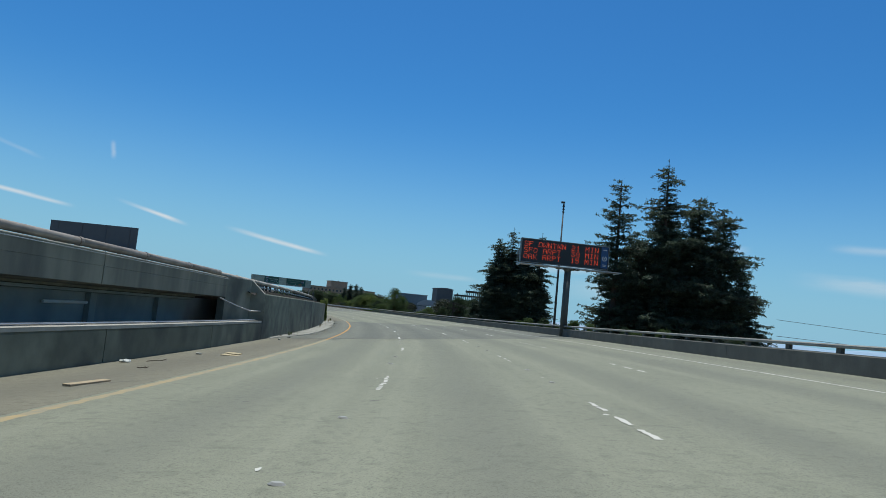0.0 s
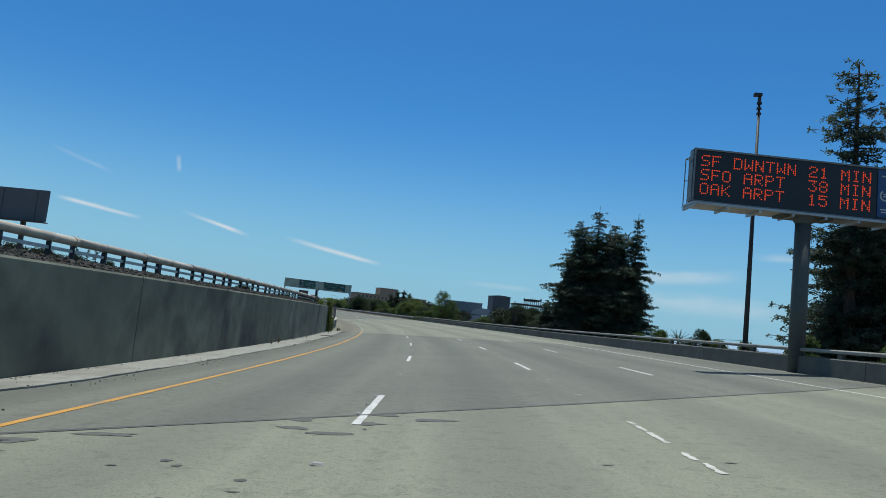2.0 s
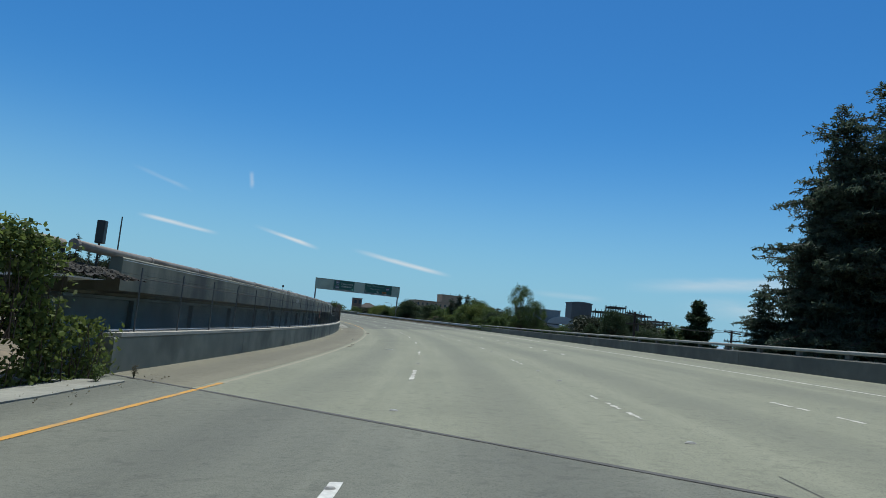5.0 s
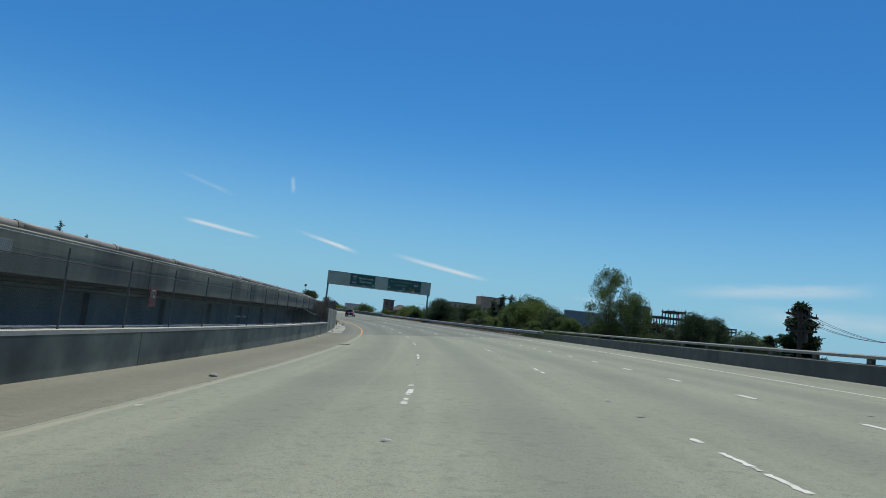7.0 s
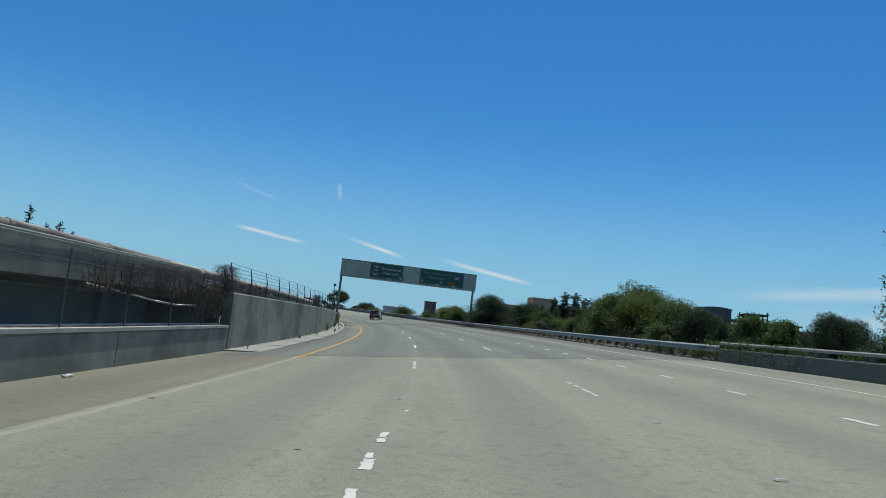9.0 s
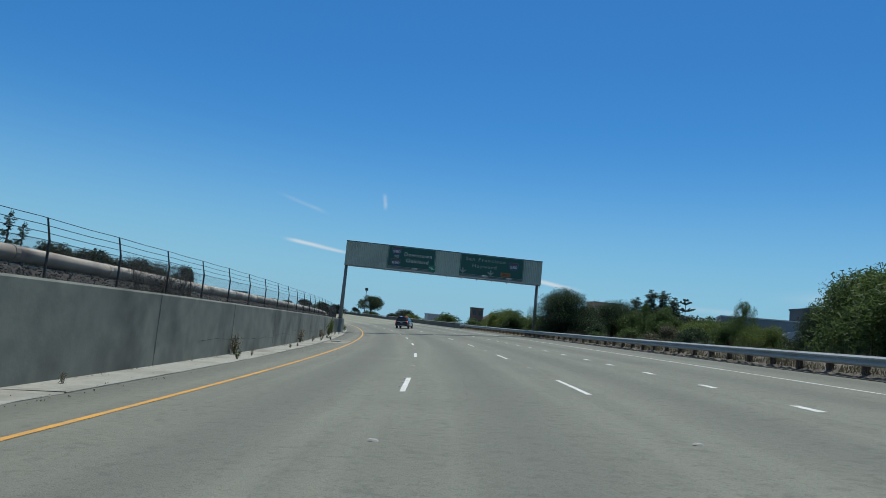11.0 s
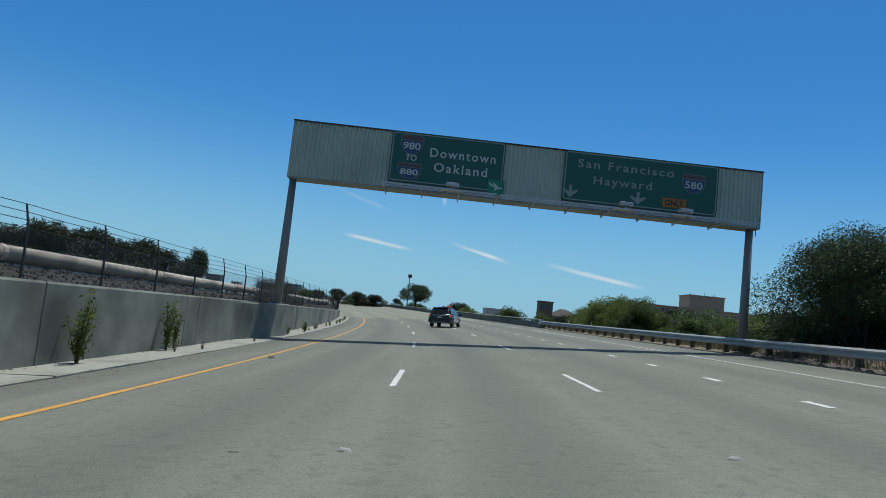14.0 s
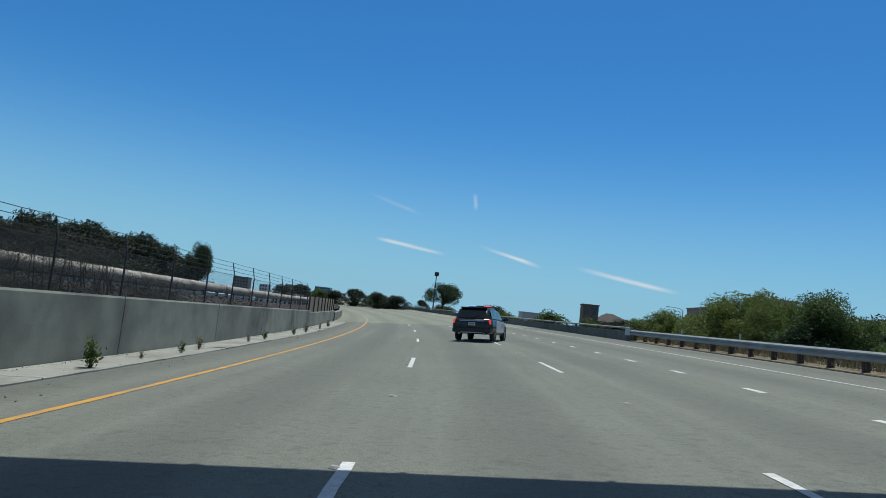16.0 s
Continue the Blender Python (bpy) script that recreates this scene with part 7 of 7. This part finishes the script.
TEAL = material("teal_cladding", (0.10, 0.24, 0.28), 0.4, 0.1, (0.08, 0.2, 0.24), 0.3, 0.05, 0.5)
PANE = material("dark_window_glass", (0.035, 0.045, 0.055), 0.15, 0, (0.05, 0.06, 0.07), 2, 0.5, 0.5)
building("hospital_wing", "long beige building with window bands, far off", -92.0, 459.0, -50.5, 480.5, 16, -6, 12.8, BEIGE, PANE, 5, 18, win=(0.4, 0.35), group="hospital buildings")
pent = building("hospital_block", "tall beige rooftop block with aerials, far off", -79.0, 466.0, -68.6, 471.2, 10, 12.8, 17.3, BEIGE, PANE, 0, 0, group="hospital buildings")
for dx, h in ((0.6, 0.9), (2.0, 0.8), (5.2, 1.1), (8.0, 0.7), (8.6, 1.2)):
    part("aerial", rod((dx, 1.0, 4.5 + 12.8), (dx, 1.0, 17.6 + h), 0.08, 0.05, 5), DARK_STEEL, pent)
tower = building("clad_tower", "windowless dark grey ribbed metal-clad block, far off", -6.8, 435.0, 3.2, 438.6, 9, -6, 17.9, GREY_CLAD, PANE, 0, 0)
bm, rows = bmesh.new(), []
for i in range(13):
    u = i / 12
    rows.append([bm.verts.new((-0.25 + 11.1 * u, y, z)) for y, z in ((-0.25, 17.9), (-0.25, 18.45 + 0.5 * math.sin(math.pi * u)), (9.2, 18.45 + 0.5 * math.sin(math.pi * u)), (9.2, 17.9))])
for a, b in zip(rows, rows[1:]):
    for i in range(3):
        bm.faces.new((a[i], a[i + 1], b[i + 1], b[i]))
bm.faces.new(rows[0])
bm.faces.new(rows[-1])
part("curved_parapet", bm, GREY_CLAD, tower)
for i in range(17):
    part("rib", box((0.2 + i * 0.64, -0.12, -6), (0.34 + i * 0.64, 0.0, 17.9)), GREY_CLAD, tower)
building("long_shed", "long low grey industrial building, far off", -31.5, 394.6, -11.5, 396.4, 14, -6, 11.8, SHED_CLAD, PANE, 0, 0, PALE_CLAD)
vault = thing("vaulted_hall", "pale barrel-vaulted hall roof, far off", "building", where=pose(-16.8, 393.2, 0, 0, 0, 4))
bm = bmesh.new()
rows = []
for i in range(13):
    a = math.pi * i / 12
    rows.append([bm.verts.new((6.5 - 6.5 * math.cos(a), y, 6.0 + 3.5 * math.sin(a))) for y in (0, 5)])
for a, b in zip(rows, rows[1:]):
    bm.faces.new((a[0], b[0], b[1], a[1]))
bm.faces.new([r[0] for r in rows])
part("vault", bm, PALE_CLAD, vault)
part("wall", box((0, 0.1, -6), (13, 4.9, 5.62)), PALE_CLAD, vault)
frame_ob = thing("steel_frame", "bare dark steel frame of a building under construction", "steel frame", where=pose(7.0, 500.5, 0, 0, 0, 9))
for i in range(11):
    for y in (0, 7, 14):
        h = 17.6 if i < 2 else (20.9 if i < 5 else 17.4 if i < 8 else 15.0)
        part("column", box((i * 4.4 - 0.25, y - 0.25, -6), (i * 4.4 + 0.25, y + 0.25, h + (1.3 if (i * 3 + y) % 4 == 0 else 0.3))), DARK_STEEL, frame_ob)
for z, x0, x1 in ((6.0, 0, 44), (9.5, 0, 44), (13.2, 0, 44), (14.7, 30.8, 44), (17.3, 0, 8.8), (17.3, 8.8, 17.6), (20.6, 8.8, 17.6), (17.1, 17.6, 33)):
    for y in (0, 7, 14):
        part("beam", box((x0, y - 0.22, z - 0.38), (x1, y + 0.22, z + 0.38)), DARK_STEEL, frame_ob)
for z, x0, x1 in ((13.55, 0, 33), (20.95, 8.0, 18.4), (17.5, -0.8, 9.0)):
    part("deck", box((x0, -0.6, z), (x1, 14.6, z + 0.25)), DARK_STEEL, frame_ob, "dark metal floor deck")
for i in range(20):
    x, z = i * 1.7, 17.5 if i < 5 else 20.9 if i < 11 else 17.2
    part("guard_post", box((x - 0.06, -0.5, z), (x + 0.06, -0.38, z + 1.25)), DARK_STEEL, frame_ob)
chapel = building("church_tower", "square dark brown tower with a flat cap", -126.2, 452.4, -121.9, 454.6, 4.6, -5, 10.4, BROWN, PANE, 4, 2)
hall = building("church_hall", "dark brown hall with a hipped roof beside the tower", -122.0, 454.2, -112.0, 459.5, 9, -5, 5.6, BROWN, PANE, 2, 4)
bm = bmesh.new()
vs = [bm.verts.new(q) for q in ((-0.6, -0.6, 5.9), (11.9, -0.6, 5.9), (11.9, 9.6, 5.9), (-0.6, 9.6, 5.9), (3.5, 4.5, 8.7), (5.5, 4.5, 8.7))]
for q in ((0, 1, 5, 4), (1, 2, 5), (2, 3, 4, 5), (3, 0, 4)):
    bm.faces.new([vs[i] for i in q])
part("hipped_roof", bm, material("dark_roof_tiles", (0.075, 0.064, 0.058), 0.9, 0, (0.05, 0.043, 0.04), 3.0, 0.3, 0.6), hall)
building("concrete_block", "plain pale concrete block beyond the trees", -158.5, 483.5, -149.0, 489.5, 8, -5, 7.0, PALE_CLAD, PANE, 0, 0)
for x0, y0, x1, y1, base, top, mat, fl, by in ((-782, 953, -765, 962.5, -5, 29, GREY_CLAD, 8, 5), (-752, 972, -742, 977, -5, 22, PALE_CLAD, 6, 3), (-720, 988.5, -699.5, 999.5, -5, 25.5, PALE_CLAD, 8, 6), (-684, 1008, -665, 1018.5, -5, 27, TEAL, 9, 6), (-660, 1021, -646, 1030, -5, 21.5, PALE_CLAD, 6, 4), (-700, 1004, -690, 1008, -5, 18, BEIGE, 5, 3)):
    building("downtown_block", "hazy downtown office block on the skyline", x0, y0, x1, y1, 18, base, top, mat, PANE, fl, by, group="downtown blocks")

# ---- poles, billboard, street lamps ----
bill = thing("billboard", "back of a large grey billboard on steel legs", "billboard", where=pose(-50.2, 83.0, 0, 0, 0, 1))
part("board", box((0, 0, 5.9), (10.9, 0.35, 8.55), None, 0.03), GREY_CLAD, bill)
part("catwalk", box((-0.2, -0.8, 5.75), (11.3, 0.0, 5.83)), DARK_STEEL, bill)
for x in (2.0, 5.4, 8.8):
    part("leg", box((x - 0.15, 0.36, ground_height(-45, 83) - 0.2), (x + 0.15, 0.66, 8.2)), DARK_STEEL, bill)
for x in (1.0, 4.0, 7.0, 10.0):
    part("rib", box((x - 0.05, -0.05, 5.92), (x + 0.05, 0.0, 8.5)), GREY_CLAD, bill)


def utility_pole(x, y, top, turn, busy):
    t = thing("utility_pole", "dark wooden utility pole with crossarms, cutouts and wires", "utility pole", "utility poles", where=pose(x, y, 0, 0, 0, turn))
    part("pole", rod((0, 0, ground_height(x, y) - 0.3), (0, 0, top), 0.21, 0.15, 10), POLE_WOOD, t)
    for z, w, skew in ((top - 0.35, 1.35, 0.07), (top - 1.6, 1.3, -0.05)):
        part("crossarm", box((-w, -0.09, -0.09), (w, 0.09, 0.09), pose(0, -0.2, z, 0, math.degrees(skew), 0), 0.01), POLE_WOOD, t)
        for dx in (-1.2, -0.75, -0.3, 0.3, 0.75, 1.2):
            part("insulator", rod((dx, -0.2, z + 0.05 - dx * skew), (dx, -0.2, z + 0.32 - dx * skew), 0.05, 0.035, 6), DARK_STEEL, t)
        for sx in (-1, 1):
            part("brace", rod((sx * 0.75, -0.14, z - sx * 0.75 * skew), (0, -0.1, z - 0.65), 0.03, None, 5), DARK_STEEL, t)
    if busy:
        part("transformer", rod((0.38, -0.1, top - 2.5), (0.38, -0.1, top - 1.75), 0.2, 0.2, 12), DARK_STEEL, t, "dark steel transformer can")
        for k, dx in enumerate((-0.95, -0.5, 0.5)):
            part("cutout", box((dx - 0.05, -0.36, top - 0.28), (dx + 0.05, -0.26, top + 0.18), None, 0.02), DARK_STEEL, t)
            part("jumper", tube([(dx, -0.3, top - 0.3), (dx - 0.35, -0.3, top - 0.75), (dx - 0.25, -0.3, top - 1.25), (dx * 0.8, -0.2, top - 1.5)], 0.022, 5), DARK_STEEL, t)
    return t


POLE_WOOD = material("dark_creosoted_timber", (0.045, 0.037, 0.031), 0.9, 0, (0.025, 0.021, 0.018), 12, 2, 0.7, 0.4, 30)
utility_pole(1.9, 173.9, 5.1, 20, True)
utility_pole(17.3, 189.6, 4.3, 20, False)
wires = thing("overhead_wires", "thin dark overhead wires between utility poles", "wires")
for dx in (-1.1, -0.6, 0.6, 1.1):
    for (ax, ay, az), (bx, by, bz) in (((1.62, 173.9, 4.9), (17.3, 189.6, 4.3)), ((17.3, 189.6, 4.3), (70, 235, 4.5))):
        bm = bmesh.new()
        prev = None
        for i in range(15):
            u = i / 14
            q = Vector((ax + dx * 0.94 + (bx - ax) * u, ay + dx * 0.34 + (by - ay) * u, az + (bz - az) * u - 1.0 * 4 * u * (1 - u)))
            if prev is not None:
                add_rod(bm, prev, q, 0.016, None, 4, False)
            prev = q
        part("wire", bm, DARK_STEEL, wires)
for (ax, ay, az), (bx, by, bz) in (((33.0, 66, 4.2), (75, 80, 3.4)), ((33.0, 66, 2.6), (75, 80, 2.0))):
    part("wire", rod((ax, ay, az), (bx, by, bz), 0.02, None, 4), DARK_STEEL, wires)


def street_lamp(x, y, top, way, reach, name="street_lamp", label="tall grey street lamp with a curved arm"):
    t = thing(name, label, "street lamp", "street lamps", where=pose(x, y, 0, 0, 0, way))
    part("pole", rod((0, 0, ground_height(x, y) - 0.2), (0, 0, top - 0.4), 0.11, 0.07, 10), POST_STEEL, t)
    pts = [(0, 0, top - 0.45), (-reach * 0.25, 0, top - 0.12), (-reach * 0.6, 0, top), (-reach, 0, top + 0.02)]
    part("arm", tube(pts, 0.05, 6), POST_STEEL, t)
    part("lamp_head", box((-reach - 0.7, -0.15, top - 0.06), (-reach, 0.15, top + 0.08), None, 0.04), STEEL, t)
    return t


street_lamp(-83.0, 372.0, 7.8, 20, 2.2)
flood = thing("flood_mast", "slim mast with a floodlight cluster above the trees", "mast", where=pose(-135.9, 377.0, 0))
part("pole", rod((0, 0, ground_height(-135.9, 377) - 0.2), (0, 0, 10.6), 0.15, 0.09, 8), DARK_STEEL, flood)
part("lamp_cluster", box((-0.35, -0.3, 10.5), (0.45, 0.3, 11.35), None, 0.08), DARK_STEEL, flood)
for s in (287, 294.0):
    dl = thing("delineator", "white marker post behind the guard rail", "marker post", "marker posts", where=road_pose(s, 14.2, -0.2))
    part("blade", box((-0.05, -0.01, -0.3), (0.05, 0.01, 1.15), None, 0.004), SIGN_WHITE, dl)


# ---- patrol car ----
PAINT_BLACK = material("black_car_paint", (0.016, 0.018, 0.020), 0.25, 0.0, (0.014, 0.015, 0.017), 3, 0.8, 0.5, spec=0.6)
PAINT_WHITE = material("white_car_paint", (0.70, 0.71, 0.72), 0.25, 0.0, (0.64, 0.65, 0.66), 3, 0.8, 0.4, spec=0.6)
CAR_GLASS = material("car_glass", (0.012, 0.015, 0.017), 0.06, 0.0, (0.016, 0.019, 0.021), 2, 0.5, 0.4, spec=0.8)
RUBBER = material("tyre_rubber", (0.02, 0.02, 0.02), 0.85, 0.0, (0.03, 0.03, 0.03), 20, 4, 0.5)
PLASTIC = material("black_plastic", (0.022, 0.023, 0.024), 0.6, 0.0, (0.03, 0.03, 0.03), 12, 2, 0.5)
TAIL = glowing("lit_tail_lamp", (1.0, 0.05, 0.04), 0.7)
RED_FLASH = glowing("red_flasher", (1.0, 0.10, 0.08), 1.1)
BLUE_FLASH = glowing("blue_flasher", (0.25, 0.45, 1.0), 1.3)

car = thing("patrol_car", "black patrol SUV with white doors and lit roof flashers", "car", where=road_pose(290.7, 2.42, 0.0, -17) @ pose(0, 0, 0, 0, -3.9, 0) @ Matrix.Diagonal((1.0, 1.0, 0.95, 1)))


def loft(sections, closed_ends=True):
    """Cross-sections of equal point counts along y, joined to a skin."""
    bm = bmesh.new()
    rows = [[bm.verts.new(q) for q in sec] for sec in sections]
    n = len(rows[0])
    for a, b in zip(rows, rows[1:]):
        for i in range(n):
            j = (i + 1) % n
            bm.faces.new((a[i], a[j], b[j], b[i]))
    if closed_ends:
        bm.faces.new(rows[0])
        bm.faces.new(list(reversed(rows[-1])))
    bmesh.ops.recalc_face_normals(bm, faces=bm.faces)
    return bm


def body_section(y, half, low, belt, tuck):
    """Half widths at sill, flank and belt."""
    return [(-half + tuck, y, low), (-half, y, low + 0.22), (-half - 0.005, y, (low + belt) / 2 + 0.08), (-half + 0.05, y, belt - 0.06), (-half + 0.10, y, belt),
            (half - 0.10, y, belt), (half - 0.05, y, belt - 0.06), (half + 0.005, y, (low + belt) / 2 + 0.08), (half, y, low + 0.22), (half - tuck, y, low)]


# rear of the car at y = -2.45, nose at y = 2.5
secs = [body_section(-2.46, 0.88, 0.52, 1.02, 0.06), body_section(-2.36, 0.96, 0.42, 1.14, 0.06), body_section(-1.9, 0.99, 0.36, 1.15, 0.05), body_section(-0.6, 1.0, 0.34, 1.13, 0.05), body_section(0.8, 1.0, 0.34, 1.12, 0.05),
        body_section(1.5, 0.98, 0.36, 1.08, 0.06), body_section(2.2, 0.93, 0.40, 0.98, 0.08), body_section(2.48, 0.80, 0.46, 0.86, 0.1)]
part("body", loft(secs), PAINT_BLACK, car, "", True)


def roof_section(y, belt_half, roof_half, belt, roof):
    return [(-belt_half, y, belt), (-roof_half - 0.05, y, roof - 0.10), (-roof_half + 0.06, y, roof - 0.01), (0, y, roof + 0.015), (roof_half - 0.06, y, roof - 0.01), (roof_half + 0.05, y, roof - 0.10), (belt_half, y, belt)]


cab = [roof_section(-2.34, 0.86, 0.80, 1.10, 1.14), roof_section(-2.02, 0.88, 0.66, 1.12, 1.70), roof_section(-1.2, 0.89, 0.68, 1.12, 1.765), roof_section(-0.1, 0.90, 0.68, 1.11, 1.77), roof_section(0.5, 0.90, 0.66, 1.10, 1.70), roof_section(1.35, 0.88, 0.80, 1.08, 1.12)]
part("cabin", loft(cab), PAINT_BLACK, car, "", True)


def sheet(pts):
    bm = bmesh.new()
    bm.faces.new([bm.verts.new(q) for q in pts])
    return bm


part("rear_window", sheet([(-0.72, -2.335, 1.19), (0.72, -2.335, 1.19), (0.60, -2.085, 1.63), (-0.60, -2.085, 1.63)]), CAR_GLASS, car, "dark tinted rear window")
for sx in (-1, 1):
    for y0, y1, t0, t1 in ((-2.0, -1.35, -1.85, -1.32), (-1.27, -0.30, -1.24, -0.28), (-0.20, 0.95, -0.18, 0.42)):
        part("side_window", sheet([(sx * 0.905, y0, 1.17), (sx * 0.91, y1, 1.17), (sx * 0.765, t1, 1.62), (sx * 0.765, t0, 1.62)]), CAR_GLASS, car)
    part("door", box((sx * 1.0 - 0.012 if sx > 0 else -1.012, -0.24, 0.48), (sx * 1.0 + 0.012 if sx > 0 else -0.988, 0.86, 1.06), None, 0.008), PAINT_WHITE, car, "white front door")
    part("door", box((sx * 1.0 - 0.012 if sx > 0 else -1.012, -1.25, 0.48), (sx * 1.0 + 0.012 if sx > 0 else -0.988, -0.28, 1.06), None, 0.008), PAINT_WHITE, car, "white rear door")
    part("door_badge", sheet([(sx * 1.016, 0.2, 0.72), (sx * 1.016, 0.42, 0.72), (sx * 1.016, 0.42, 0.94), (sx * 1.016, 0.2, 0.94)]), SIGN_BLUE, car)
    m = part("mirror", box((sx * 1.12 - 0.12, 0.72, 1.10), (sx * 1.12 + 0.12, 0.84, 1.28), None, 0.03), PAINT_BLACK, car)
    part("mirror_arm", box((sx * 0.96 - 0.08, 0.75, 1.10), (sx * 0.96 + 0.08, 0.81, 1.15)), PLASTIC, car)
    lamp = part("tail_lamp", box((sx * 0.88 - 0.055, -2.46, 0.86), (sx * 0.88 + 0.055, -2.34, 1.10), None, 0.03), TAIL, car, "lit red tail lamp")
    part("reflector", box((sx * 0.70 - 0.10, -2.50, 0.50), (sx * 0.70 + 0.10, -2.47, 0.54)), SIGN_RED, car)
    part("exhaust_tip", rod((sx * 0.62, -2.50, 0.36), (sx * 0.62, -2.30, 0.36), 0.045, None, 10), STEEL, car)
part("rear_bumper", box((-0.95, -2.54, 0.42), (0.95, -2.38, 0.66), None, 0.05), PLASTIC, car, "black plastic rear bumper")
part("bumper_strip", box((-0.55, -2.55, 0.40), (0.55, -2.50, 0.45), None, 0.01), STEEL, car, "bright lower bumper strip")
part("tailgate_trim", box((-0.62, -2.485, 1.00), (0.62, -2.455, 1.05), None, 0.008), STEEL, car, "bright tailgate strip")
plate = part("number_plate", box((-0.17, -2.49, 0.78), (0.17, -2.462, 0.94)), SIGN_WHITE, car)
bm = bmesh.new()
for i in range(6):
    add_box(bm, (-0.13 + i * 0.045, -2.494, 0.83), (-0.10 + i * 0.045, -2.49, 0.90))
part("plate_bars", bm, SIGN_BLUE, plate)
part("rear_wiper", tube([(0.0, -2.35, 1.18), (0.35, -2.28, 1.32)], 0.012, 5), PLASTIC, car)
part("spoiler", box((-0.66, -2.20, 1.68), (0.66, -1.92, 1.735), None, 0.02), PAINT_BLACK, car)
bar = part("light_bar", box((-0.58, -0.62, 1.79), (0.58, -0.30, 1.83), None, 0.015), PLASTIC, car, "slim roof light bar")
for x0, x1, mat in ((-0.56, -0.22, BLUE_FLASH), (-0.20, -0.02, PLASTIC), (0.0, 0.18, PLASTIC), (0.20, 0.56, RED_FLASH)):
    part("flasher", box((x0, -0.60, 1.83), (x1, -0.32, 1.875), None, 0.02), mat, bar)
for sx in (-0.5, 0.5):
    part("bar_foot", box((sx - 0.03, -0.52, 1.74), (sx + 0.03, -0.40, 1.80)), PLASTIC, bar)
for sx in (-1, 1):
    for y in (-1.45, 1.45):
        bm = bmesh.new()
        pts = [(0.25, 0.0), (0.36, 0.02), (0.385, 0.06), (0.385, 0.19), (0.36, 0.235), (0.25, 0.25)]
        rows = []
        for i in range(28):
            a = 2 * math.pi * i / 28
            rows.append([bm.verts.new((sx * (1.0 - w) if sx > 0 else -(1.0 - w), y + r * math.cos(a), 0.385 + r * math.sin(a))) for r, w in pts])
        for a, b in zip(rows, rows[1:] + rows[:1]):
            for i in range(len(pts) - 1):
                bm.faces.new((a[i], a[i + 1], b[i + 1], b[i]))
        bmesh.ops.recalc_face_normals(bm, faces=bm.faces)
        wheel = part("wheel", bm, RUBBER, car, "black tyre", True)
        bm = bmesh.new()
        bmesh.ops.create_cone(bm, cap_ends=True, segments=20, radius1=0.25, radius2=0.25, depth=0.08, matrix=Matrix.Translation((sx * 0.93, y, 0.385)) @ pose(0, 0, 0, 0, 90, 0))
        part("rim", bm, STEEL, wheel, "grey steel rim")
        part("hub", rod((sx * 0.90, y, 0.385), (sx * 0.985, y, 0.385), 0.07, 0.05, 10), STEEL, wheel)
        part("arch_liner", box((sx * 0.86 - 0.14, y - 0.42, 0.36), (sx * 0.86 + 0.10, y + 0.42, 0.80), None, 0.1), PLASTIC, car)
